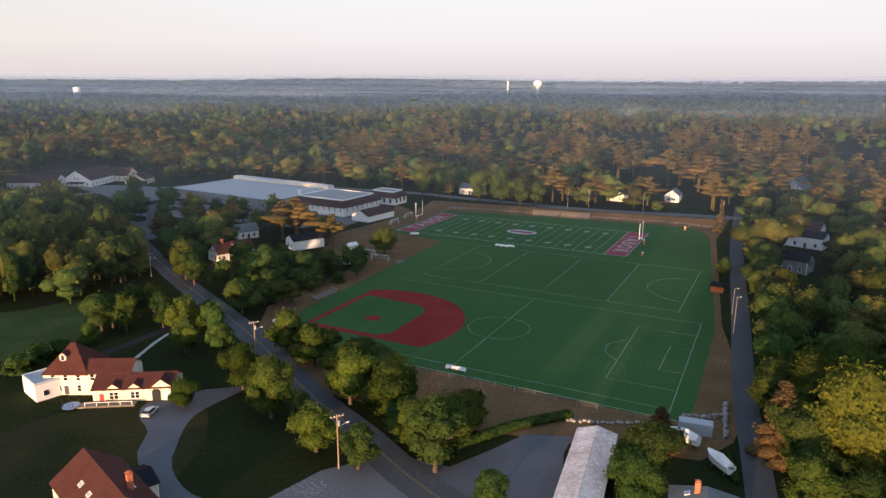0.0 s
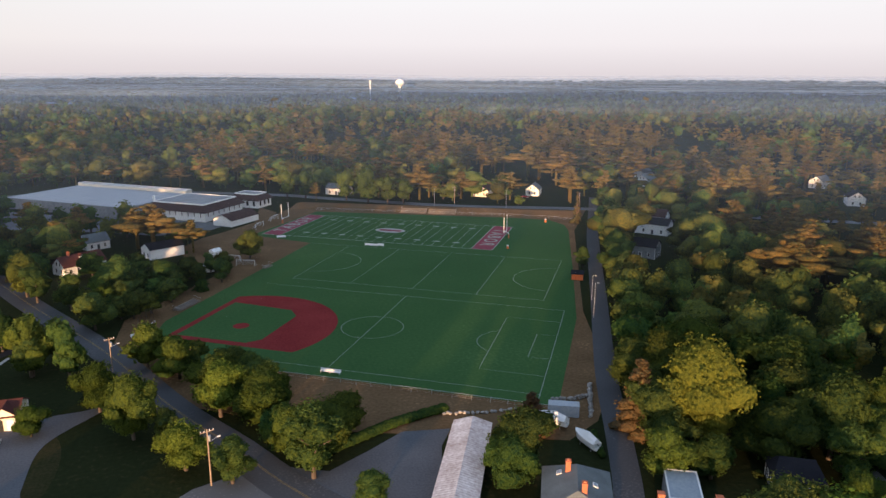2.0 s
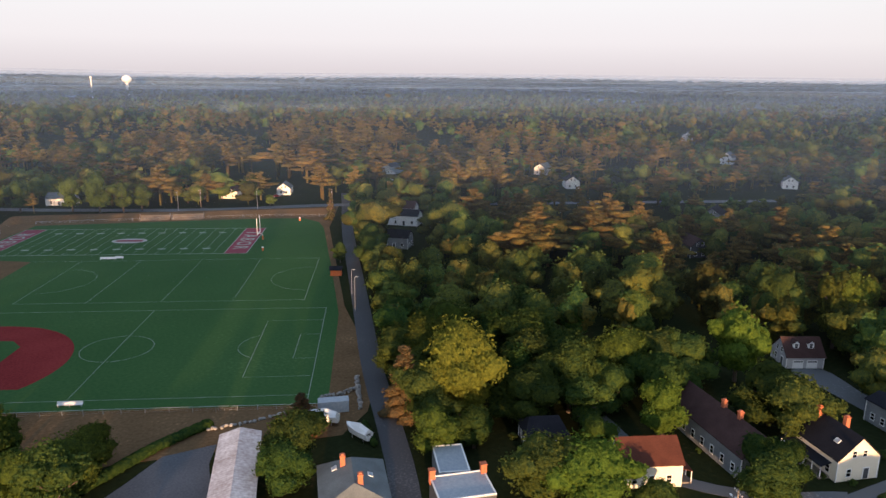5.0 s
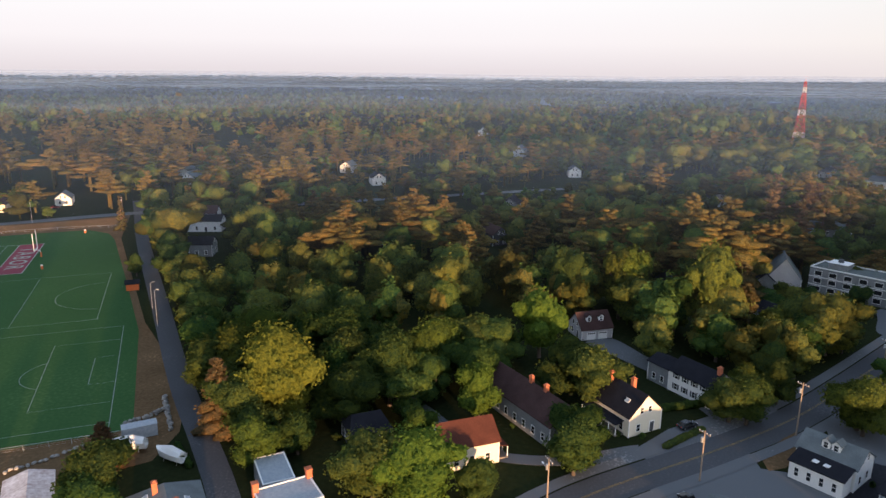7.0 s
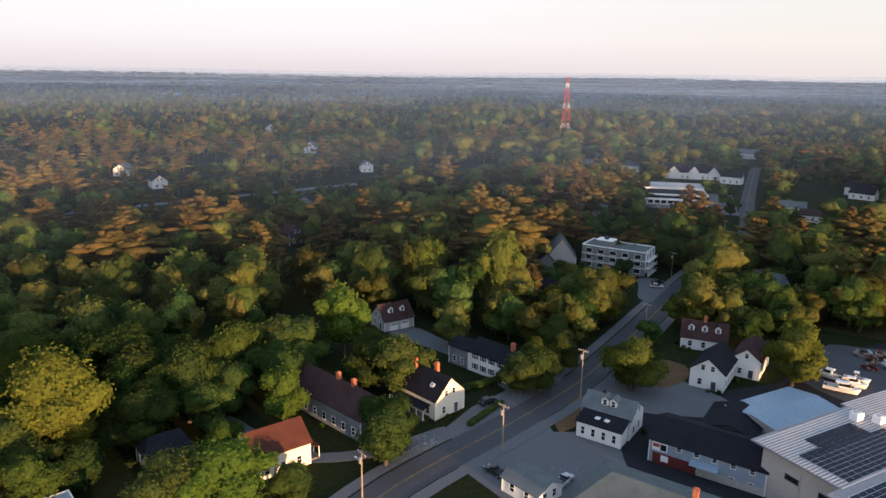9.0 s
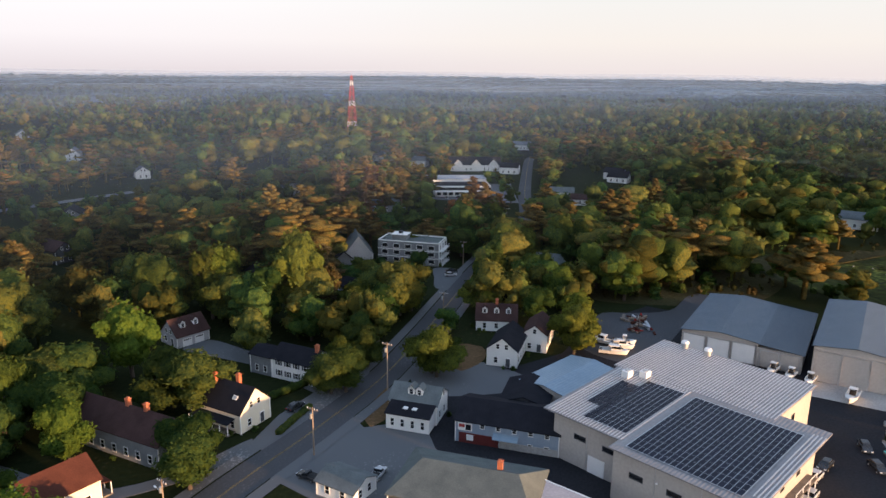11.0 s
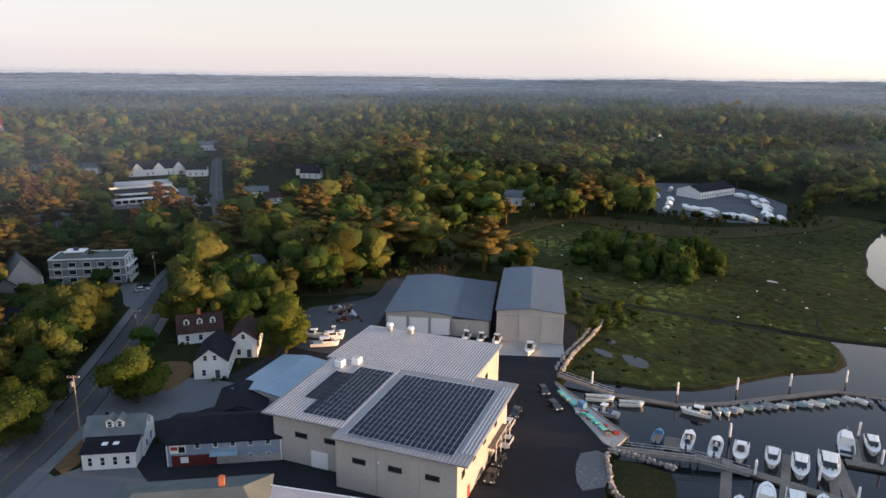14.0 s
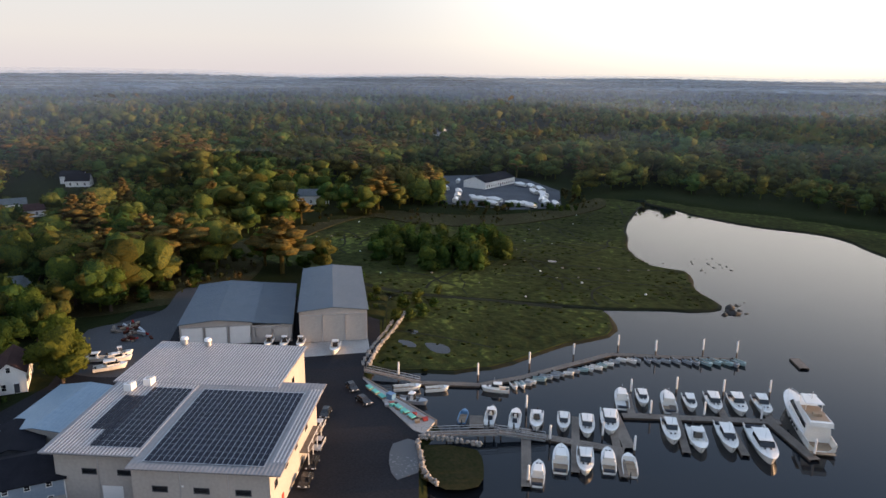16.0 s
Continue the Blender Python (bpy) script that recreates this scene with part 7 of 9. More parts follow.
for x, y, a, L in ((309, -293, 20, 13), (298, -282, 15, 13), (288, -271, 10, 10), (294, -344, 30, 12), (283, -340, 25, 13), (269, -326, 25, 14), (250, -306, 15, 12), (279, -329, 30, 12), (274, -288, 70, 11), (267, -279, 60, 9),
                   (281, -283, 100, 9), (258.5, -288, 80, 10), (254, -290, 110, 8), (248, -290, 60, 8), (336, -300, 20, 10), (340, -322, 10, 9), (324, -296, 30, 10), (303, -343, 60, 10), (243, -306, 25, 10), (257, -311, 10, 12), (287, -284, 40, 9), (262, -318, 20, 12), (316, -287, 15, 9), (330, -290, 70, 8)):
    covered_boat(x, y, a - 60, L, "boat wrapped in white plastic in a storage yard")


def junk_pile(x, y):
    ob = thing("scrap_heap", pose(x, y, 0), "heap of rusty scrap, planks and drums", "scrap heap")
    r = random.Random(9)
    for i in range(40):
        m = pose(r.uniform(-7, 7), r.uniform(-3.5, 3.5), r.uniform(0.1, 0.9), r.uniform(-20, 20), r.uniform(-20, 20), r.uniform(0, 180))
        part(r.choice(("plank", "crate", "beam")), Geo().box(-r.uniform(0.4, 1.8), r.uniform(0.4, 1.8), -0.3, 0.3, -0.25, r.uniform(0.1, 0.5)), r.choice(("rooforange", "wood", "carred", "steel", "pole")), ob, at=m)


junk_pile(194, -58)


def stone_wall(pts, h, label, name="stone_wall"):
    ob = thing(name, pose(0, 0, 0), label, "stone wall", "stone walls")
    r = random.Random(len(pts) * 7 + int(pts[0][0]))
    shapes = []
    for k in range(6):
        v, f = ICO[1]
        q = v * np.array([0.62, 0.42, 0.36]) * (1 + np.random.default_rng(k).uniform(-0.22, 0.22, (len(v), 1)))
        shapes.append(arrays("stone", q, f, "stone"))
    for x, y in smooth(pts, 0.85):
        for k in range(int(h / 0.45)):
            part("stone", r.choice(shapes), "", ob, at=pose(x + r.uniform(-0.25, 0.25), y + r.uniform(-0.25, 0.25), 0.22 + k * 0.45 + ground(x, y) * 0, r.uniform(-20, 20), r.uniform(-20, 20), r.uniform(0, 360)))


stone_wall([(83.5, 133), (79.5, 126), (75.5, 119)], 1.0, "low pale stone wall beside the lane")
stone_wall([(81, 128), (75, 127.5), (71.5, 128.5)], 1.0, "low pale stone wall beside the lane")
stone_wall([(-75, 134), (-66, 122), (-60, 108), (-56, 95)], 1.0, "low stone wall along a garden")
stone_wall([(46, 130.5), (55, 128), (62, 127.5)], 0.5, "low stone wall behind the shed")
stone_wall([(158.5, -125.5), (149.5, -114.2), (141.5, -103), (134, -94.5)], 0.5, "loose boulders at the foot of the sea wall", "boulder_wall")
stone_wall([(157, -127), (148, -115.5), (140, -104), (132.6, -95.5)], 1.0, "rough boulder sea wall beside the marsh", "boulder_wall")
stone_wall([(95.6, -80.4), (90.5, -77.2), (86.5, -74.4), (82, -73.6)], 0.9, "boulders round a grass patch by the quay", "boulder_wall")
stone_wall([(96.5, -82.0), (91.5, -86), (86.5, -89)], 0.9, "boulders along the harbour edge", "boulder_wall")
sheet("shore_grass", [(94.5, -81.3), (91.4, -85), (86.4, -88), (81, -84.5), (77.2, -79.4), (80.4, -74.2), (86, -73.2), (91, -77.8)], "lawn", "green grass patch beside the pier", "grass", -0.35)
sheet("quay", [(127.5, -89.9), (121, -88.2), (112, -85.5), (100, -83), (97.2, -83.6), (99.8, -88.9), (114.8, -90.1)], "concrete", "pale concrete quay edge", "quay", 0.18, False)
setting("sea_wall", Geo().prism([(127.5, -89.95), (99.8, -88.95), (99.7, -89.35), (127.5, -90.4)], -3.5, 0.35), "wood", "timber sea wall along the quay", "sea wall")


def trap_stack(x, y, turn):
    ob = thing("covered_rack", pose(x, y, 0.18, 0, 0, turn), "low rack under a sea-green tarpaulin", "rack", "racks on the quay")
    part("rack", Geo().box(-1.0, 1.0, -0.55, 0.55, 0, 0.5), "wood", ob)
    part("tarpaulin", loft(-1.1, 1.1, 1.25, 1.25, 0.5, 0.68, 0.15, 0.15, 0.1), "greenpaint", ob)


for x, y in ((121.5, -87.6), (118.8, -87.3), (116.0, -87.0), (109.5, -86.6), (107, -86.4), (104.2, -86.0)):
    trap_stack(x, y, -8)
def fish_box(x, y, z, turn, w, h, mat, label):
    ob = thing("crate", pose(x, y, z, 0, 0, turn), label, "crate", "gear on the quay")
    part("box", loft(-w / 2, w / 2, w * 0.7, w * 0.7, 0, h, -0.05, -0.05, -0.04), mat, ob)
    part("lid", Geo().box(-w / 2 - 0.08, w / 2 + 0.08, -w * 0.42, w * 0.42, h, h + 0.08), mat, ob)


crand = random.Random(21)
fish_box(114.2, -88.2, 0.18, 10, 1.7, 1.3, "hullblue", "blue plastic fish tub on the quay")
for i in range(14):
    fish_box(101 + crand.uniform(0, 11), -84.9 - crand.uniform(0.2, 2.6), 0.18, crand.uniform(0, 90), crand.uniform(0.5, 1.1), crand.uniform(0.3, 0.7), crand.choice(("redpaint", "wood", "steel", "canvas", "deck", "greenpaint")), "small crate of fishing gear on the quay")
boat(112.2, -92.9, -150, 7.0, "center", "membrane", "grey workboat with gear tied below the quay")
setting("garden_path", strip(smooth([(-56.1, 175.7), (-53.4, 189.8), (-50.9, 197.1)], 2), 1.1, 0.03), "concrete", "pale straight garden path", "path")
sheet("side_lane", [(122, 36), (111, 46), (104, 60), (108, 74), (113, 84), (115.5, 83), (111, 72), (107.6, 60), (114, 48), (126, 38)], "oldasphalt", "narrow grey drive between two houses", z=0.03)
sheet("garage_drive", [(172, 69), (179, 64), (172, 52), (166, 42), (150, 26), (146, 28), (160, 44), (166, 56)], "oldasphalt", "pale gravel drive to a garage", z=0.035)
sheet("front_court", [(139, 24), (150, 20), (158, 16.5), (162, 22), (146, 30), (136, 35), (124, 38), (120, 33)], "oldasphalt", "grey forecourt beside the street", z=0.025, round_it=False)
sheet("street_court", [(139, 21), (131, 16), (133, 10), (131, 3), (123, 1), (112, -4), (104, 4), (104, 20), (112, 31), (122, 28)], "oldasphalt", "wide grey forecourt beside the street", z=0.03, round_it=False)
sheet("inn_court", [(255, 3), (252, -7), (238, -6), (227, -4.6), (229, 2.2), (242, 3)], "oldasphalt", "grey forecourt before the inn", z=0.03)
sheet("street_verge", [(150.2, 12.8), (146, 10.5), (140.5, 10.6), (134, 12.2), (131.0, 14.6), (134.5, 16.4), (140, 15.8), (146, 14.4)], "dry", "worn brown grass verge beside the street", "grass", 0.05)
sheet("worn_lawn", [(178, -3), (176, -11), (167, -11), (160, -5), (163, -1.5), (170, -1)], "dry", "worn brown lawn before the white houses", "grass", 0.04)
sheet("scrub_ground", SCRUB, "reed", "brown reeds and rough scrub behind the sheds", "scrub", 0.02)
setting("reed_belt", Geo().prism(smooth(REED_BELT, 4.0, True), -1.4, -0.55), "reed", "brown reed belt along the marsh edge", "reeds")
sheet("yard_track", [(177.1, -37.7), (192, -43), (205, -50), (205, -58), (208, -72), (223, -83), (226, -90), (212, -85), (194, -72), (176, -60), (166, -48)], "street", "worn grey yard beside the sheds", z=0.03)
sheet("house_court", [(146, -4), (147, 4), (153, 7), (162, 7.4), (167, -3), (166, -10), (158, -20), (150, -20)], "oldasphalt", "grey paved yard before the white houses", z=0.024)
setting("back_drive", strip(smooth([(-65, 183), (-59, 191), (-53.5, 199), (-46, 207), (-38, 211)], 2), 3.2, 0.03), "asphalt", "narrow dark driveway behind the house", "driveway")
sheet("meadow", [(-89, 181), (-75, 199), (-86, 232), (-106, 222), (-150, 225), (-140, 195)], "meadow", "rough green meadow", "meadow", 0.012)
sheet("school_lawn", [(-3.3, 241.6), (18.7, 263.9), (42.2, 300.2), (29.7, 336.3), (36, 378.3), (28.6, 397), (22.5, 354.3), (7.3, 336.3), (-3.6, 324.7), (-13.5, 304.9), (-5.7, 278.6), (5.6, 272.6)], "dry", "dry mown grass beside the school", "lawn", 0.026, False)
sheet("garden_lawn", [(-58, 152), (-35, 150), (-30, 130), (-38, 112), (-62, 108), (-78, 130)], "lawn", "dry mown lawn round the houses", "lawn", 0.008)


def hedge(pts, h, w, label):
    """A clipped hedge: a leafy bank."""
    line_ = smooth(pts, 0.9)
    v0, f0 = ICO[2]
    r = np.random.default_rng(int(abs(pts[0][0])))
    vs, fs, o = [], [], 0
    for x, y in line_:
        vs.append(v0 * np.array([w * 0.62, w * 0.62, h * 0.6]) * (1 + r.uniform(-0.16, 0.16, (len(v0), 1))) + np.array([x, y, h * 0.45]))
        fs.append(f0 + o)
        o += len(v0)
    ob = new("hedge", arrays("hedge", np.concatenate(vs), np.concatenate(fs), "leaf"))
    return tagged(ob, label, "hedge", "hedges")


hedge([(142, 40), (150, 33), (155, 29)], 1.6, 1.6, "dark green clipped hedge beside a house")
hedge([(128, 33), (134, 31), (139, 29)], 1.2, 1.4, "green hedge beside the street")
hedge([(72, 112), (69, 104)], 1.3, 1.3, "green hedge beside the lane")
hedge([(15, 121), (24, 124.5), (34, 129), (46, 132)], 1.6, 2.2, "rough green hedge behind the car park")
# school
def mansard_block(x, y, turn, L, W, eave, top, out, inn, label, rows, name="school"):
    """A white block under a deep, dark sloping fascia and a flat roof."""
    ob = thing(name, pose(x, y, 0, 0, 0, turn), label, "school")
    part("wall", Geo().prism([(-L / 2, -W / 2), (L / 2, -W / 2), (L / 2, W / 2), (-L / 2, W / 2)], -0.5, eave + 0.6), "white", ob)
    a, b, c, d = L / 2 + out, W / 2 + out, L / 2 - inn, W / 2 - inn
    lo = [(-a, -b, eave), (a, -b, eave), (a, b, eave), (-a, b, eave)]
    hi = [(-c, -d, top), (c, -d, top), (c, d, top), (-c, d, top)]
    for i in range(4):
        j = (i + 1) % 4
        m0, m1 = Vector(lo[i]), Vector(lo[j])
        vs = [lo[i], lo[j], hi[j], hi[i]] + [(p[0] * 0.985, p[1] * 0.985, p[2] - 0.25) for p in (lo[i], lo[j], hi[j], hi[i])]
        part("fascia", Geo().add(vs, [(0, 1, 2, 3), (7, 6, 5, 4), (0, 4, 5, 1), (3, 2, 6, 7)]), "roofbrown", ob, "dark brown sloping fascia")
    part("roof", Geo().box(-c, c, -d, d, top - 0.2, top + 0.15), "schoolroof", ob)
    for bx in ((-c, c, -d - 0.15, -d + 0.15), (-c, c, d - 0.15, d + 0.15), (-c - 0.15, -c + 0.15, -d, d), (c - 0.15, c + 0.15, -d, d)):
        part("roof_edge", Geo().box(*bx, top - 0.1, top + 0.5), "trim", ob)
    part("soffit", Geo().box(-a + 0.1, a - 0.1, -b + 0.1, b - 0.1, eave - 0.05, eave + 0.05), "roofbrown", ob)
    for side, z0, w, t, n in rows:
        run = L if side in "fb" else W
        for i in range(n):
            window(ob, w, t, wall_pose(side, L, W, (i - (n - 1) / 2) * (run - 1.0) / n, z0), "roofbrown", False)
    KEEP.append((x, y, L * 0.5, 1.0))
    return ob


sch = mansard_block(-5, 385.6, -38.7, 35.5, 31.5, 5.0, 8.2, 1.4, 2.2, "white school hall under a dark brown sloping fascia", (("f", 2.6, 0.35, 2.3, 9), ("r", 2.6, 0.35, 2.3, 7)))
part("white_band", Geo().box(-17.9, 17.9, -15.95, -15.75, 0.3, 2.2), "trim", sch)
part("stack", Geo().box(-17.0, -16.0, -12.5, -11.5, 8.0, 11.0), "trim", sch, "white rooftop stack")
mansard_block(24.5, 404, -38.7, 18, 13, 4.4, 7.2, 1.2, 1.8, "small white school block under a brown fascia", (("f", 1.4, 1.2, 2.2, 4), ("r", 1.4, 1.2, 2.2, 3)), "school_block")
house(14.0, 357.4, 47, 20.5, 11, 3.2, 5.8, "white", "roofbrown", "white school wing with a brown sloping roof", name="school_wing", category="school", sides="r", step=2.4, win=(0.25, 2.0))
flat_block(-56, 427, 140, 84, 48, 6.0, "greywall", "arenaroof", "long low arena with a grey metal roof", "arena", "sports hall", parapet=0)
flat_block(-40, 446.5, 140, 82, 5, 7.7, "cream", "membrane", "long cream upper wall of the arena", "arena_upper", "sports hall", parapet=0.2)
# more distant buildings
for x, y, a, L, W, e, r, wall, roof in ((466, -8, -85, 40, 14, 4.5, 6, "white", "membrane"), 
                                        (483, -123, 60, 14, 9, 4, 8, "white", "roofdark"), (416, -72, 80, 14, 9, 4, 6.5, "white", "roofgrey"), (395, -79, 80, 12, 9, 3.5, 6, "white", "roofbrown"), (699, -76, 80, 22, 12, 5, 8, "white", "roofgrey"),
                                        (576, 307, 20, 18, 10, 6, 10, "white", "roofgrey"), (749, 452, 30, 20, 12, 6, 10, "white", "roofgrey"), (395, 357, 20, 14, 9, 5, 8, "white", "roofgrey"),
                                        (595, 57, 70, 14, 9, 5, 8, "white", "roofgrey"), (499, -124, 60, 14, 9, 5, 8, "white", "roofdark"), (200, 273, -52, 18, 9, 5, 7.4, "white", "roofdark"), (212, 290, -52, 16, 9, 5, 8, "white", "roofbrown"), (170, 236, -52, 12, 8, 5, 7.5, "greywall", "roofdark"),
                                        (287, 401, 30, 14, 9, 5, 8, "white", "roofgrey"), (165, 398, 55, 14, 9, 4, 6.5, "cream", "roofbrown"), (196, 390, 55, 12, 8, 4, 7, "white", "roofgrey"), (305, 430, 20, 12, 8, 5, 7, "white", "roofgrey"),
                                        (80, 430, -35, 14, 9, 4, 6.5, "white", "roofgrey"), (232, 64, 20, 10, 8, 4, 7, "greywall", "roofdark"), (215, 28, 60, 9, 7, 5, 7.5, "bluewall", "roofdark"),
                                        (252, -40, 70, 12, 8, 4, 7, "greywall", "roofgrey"), (338, -205, 60, 20, 10, 5, 8, "white", "roofgrey"), (640, -560, 20, 36, 14, 5, 9, "white", "roofgrey"), (640, 60, 60, 14, 9, 5, 8, "white", "roofgrey"), (420, 95, 40, 13, 9, 5, 8, "white", "roofgrey"), (330, 180, 20, 13, 9, 5, 8, "greywall", "roofdark"),
                                        (260, 150, 60, 12, 8, 5, 8, "darkwall", "roofbrown"), (480, 210, 30, 14, 9, 5, 8, "white", "roofgrey"), (360, 300, 50, 13, 9, 5, 8, "white", "roofdark"), (522, -50, 75, 14, 9, 5, 8, "white", "roofdark"), (560, 20, 75, 14, 9, 5, 8, "white", "roofgrey"), (370, 30, 70, 16, 10, 4, 7, "greywall", "roofgrey")):
    house(x, y, a, L, W, e, r, wall, roof, {"white": "white", "greywall": "grey shingled", "cream": "cream", "bluewall": "blue-grey", "darkwall": "dark shingled"}[wall] + " house with a pitched roof among trees", win=(1.0, 1.5), step=3.4)
    KEEP[-1] = (x, y, max(L, W) * (0.2 if y > 60 else 0.3), (0.8 * r if y > 60 else e))


house(-204.3, 488.4, -10, 38, 16, 4.4, 8.6, "white", "roofbrown", "long white municipal building with a brown roof", name="municipal_building", category="building", step=3.4)
KEEP[-1] = (-204.3, 488.4, 16, 1.5)
house(-173.0, 504.5, 76, 34, 20, 4.6, 10.5, "white", "roofbrown", "white municipal hall with a wide front gable", name="municipal_hall", category="building", step=3.4, porch=("l", 12, 3.0))
KEEP[-1] = (-174.0, 494.5, 13, 0.6)
house(-164.4, 520.9, -12, 30, 15, 4.0, 8.8, "cream", "roofbrown", "low cream wing under a wide brown roof", name="municipal_wing", category="building", step=3.4)
KEEP[-1] = (-164.4, 520.9, 11, 2.5)
house(-140.9, 502.3, 78, 14, 14, 3.4, 7.2, "cream", "roofbrown", "small cream gabled building beside a car park", name="municipal_annex", category="building", step=3.4)
KEEP[-1] = (-140.9, 496.3, 8, 0.8)
shop_row = flat_block(428, -11, -85, 34, 24, 5.4, "white", "roofdark", "low white shop building with a black roof edge", "shop_building", "shop", (("f", 0.9, 2.6, 2.0, 9), ("l", 0.9, 2.0, 1.8, 5)), parapet=0.9)
part("dark_band", Geo().box(-17.1, 17.1, -12.12, -12.0, 4.0, 5.3), "roofdark", shop_row, "black band under the roof edge")
part("canopy", Geo().box(-17, 17, -14.6, -12.0, 3.1, 3.4), "trim", shop_row, "white walkway canopy")
sheet("shop_car_park", [(396, -44), (404, 2), (412, 18), (462, 20), (470, -46)], "oldasphalt", "grey car park round a shop building", z=0.022, round_it=False)
for x, y, a, c, lab in ((408, -2, 5, "carlight", "white car in the shop's car park"), (410, -9, 5, "cardark", "dark car in the shop's car park"), (409, -30, 5, "carlight", "white car in the shop's car park"), (448, 12, 95, "carlight", "white car in the shop's car park")):
    car(x, y, a, c, lab)
row_house = house(538, -24, -85, 40, 12, 5, 10.5, "white", "roofdark", "long white building with dark roof and three gables", name="row_building", category="building", step=3.4)
for gx in (-13.5, 0.5, 14):
    gab = part("gable_front", Geo().add([(gx - 3.4, -6.5, 0), (gx + 3.4, -6.5, 0), (gx + 3.4, -6.5, 5.6), (gx, -6.5, 9.2), (gx - 3.4, -6.5, 5.6), (gx - 3.4, 0, 0), (gx + 3.4, 0, 0), (gx + 3.4, 0, 5.6), (gx, 0, 9.2), (gx - 3.4, 0, 5.6)], [(0, 1, 2, 3, 4), (1, 6, 7, 2), (5, 0, 4, 9), (9, 8, 7, 6, 5)]), "white", row_house)
    for q in (-1, 1):
        part("gable_roof", Geo().add([(gx + q * 3.9, -6.9, 5.1), (gx, -6.9, 9.3), (gx, 0, 9.3), (gx + q * 3.9, 0, 5.1), (gx + q * 3.9, -6.9, 5.3), (gx, -6.9, 9.5), (gx, 0, 9.5), (gx + q * 3.9, 0, 5.3)], [(0, 1, 2, 3), (7, 6, 5, 4), (0, 4, 5, 1), (3, 7, 4, 0)]), "roofdark", gab)
KEEP[-1] = (538, -24, 18, 3.0)
house(266.5, 34, 12, 14, 11, 4.0, 11.0, "palegrey", "roofgrey", "steep grey gabled hall beside the inn", name="hall", category="hall", sides="")
KEEP[-1] = (266.5, 34, 6, 3.5)
house(260.5, 38.5, 12, 6, 6, 2.6, 5.2, "greywall", "roofdark", "low dark-roofed porch of the gabled hall", name="porch_wing", category="hall", sides="")
# far towers
def lattice_tower(x, y, h, half):
    ob = thing("lattice_tower", pose(x, y, 0, 0, 0, 20), "red and white steel lattice radio tower", "radio tower")
    n = 12
    for k in range(n):
        z0, z1 = h * k / n, h * (k + 1) / n
        a, b = half * (1 - 0.86 * k / n), half * (1 - 0.86 * (k + 1) / n)
        g = Geo()
        paint = "redpaint" if k % 4 != 2 else "ribmetal"
        c0 = [(s * a, t * a, z0) for s, t in ((-1, -1), (1, -1), (1, 1), (-1, 1))]
        c1 = [(s * b, t * b, z1) for s, t in ((-1, -1), (1, -1), (1, 1), (-1, 1))]
        for i in range(4):
            j = (i + 1) % 4
            part("leg", Geo().tube(c0[i], c1[i], 0.2, n=5), paint, ob)
            g.tube(c0[i], c1[j], 0.09, n=4).tube(c0[j], c1[i], 0.09, n=4).tube(c1[i], c1[j], 0.09, n=4)
        tagged(part("bracing", g, paint, ob), "", "", "", "stuff")
    part("antenna", Geo().tube((0, 0, h), (0, 0, h + 5), 0.15, 0.05, 5), "orangepaint", ob)


lattice_tower(826, 108, 70, 5.5)


def water_tower(x, y, z, top, r):
    ob = thing("water_tower", pose(x, y, z), "white bulbous water tower above the woods", "water tower")
    h = top - z
    v, f = ICO[2]
    part("tank", arrays("tank", v * np.array([r, r, r * 0.82]) + np.array([0, 0, h - r * 0.82]), f, "chrome"), "", ob)
    part("stem", Geo().tube((0, 0, -5), (0, 0, h - r), r * 0.28, r * 0.34, 14), "chrome", ob)


water_tower(642, 2293, 5, 66, 15)
tank = thing("standpipe", pose(-660, 1893, 0), "white cylindrical standpipe above the woods", "water tower")
part("tank", Geo().tube((0, 0, 0), (0, 0, 45), 8.5, n=20), "chrome", tank)
part("tank_roof", Geo().tube((0, 0, 45), (0, 0, 46.5), 8.5, 1.0, 20), "chrome", tank)
mast = thing("radio_mast", pose(490.7, 2081, 0), "slender pale radio mast", "radio mast")
part("shaft", Geo().tube((0, 0, 0), (0, 0, 61), 2.0, 1.4, 8), "chrome", mast)
part("platform", Geo().tube((0, 0, 59), (0, 0, 62), 3.0, n=10), "chrome", mast)

# raised bank behind the gridiron
def bank():
    g = Geo()
    pts = [field(u, v) for u, v in ((-128, 70), (-60, 79), (0, 87), (29, 91))]
    line_ = smooth(pts, 6)
    prof = [(-9, 0), (-4, 1.0), (0, 1.7), (4, 1.7), (7, 0)]
    vs = []
    for i, (x, y) in enumerate(line_):
        for a, z in prof:
            vs.append((x + FV.x * a, y + FV.y * a, z))
    m = len(prof)
    g.add(vs, [(i * m + j, (i + 1) * m + j, (i + 1) * m + j + 1, i * m + j + 1) for i in range(len(line_) - 1) for j in range(m - 1)])
    return setting("bank", g, "dry", "sunlit dry grass bank behind the field", "bank")


bank()

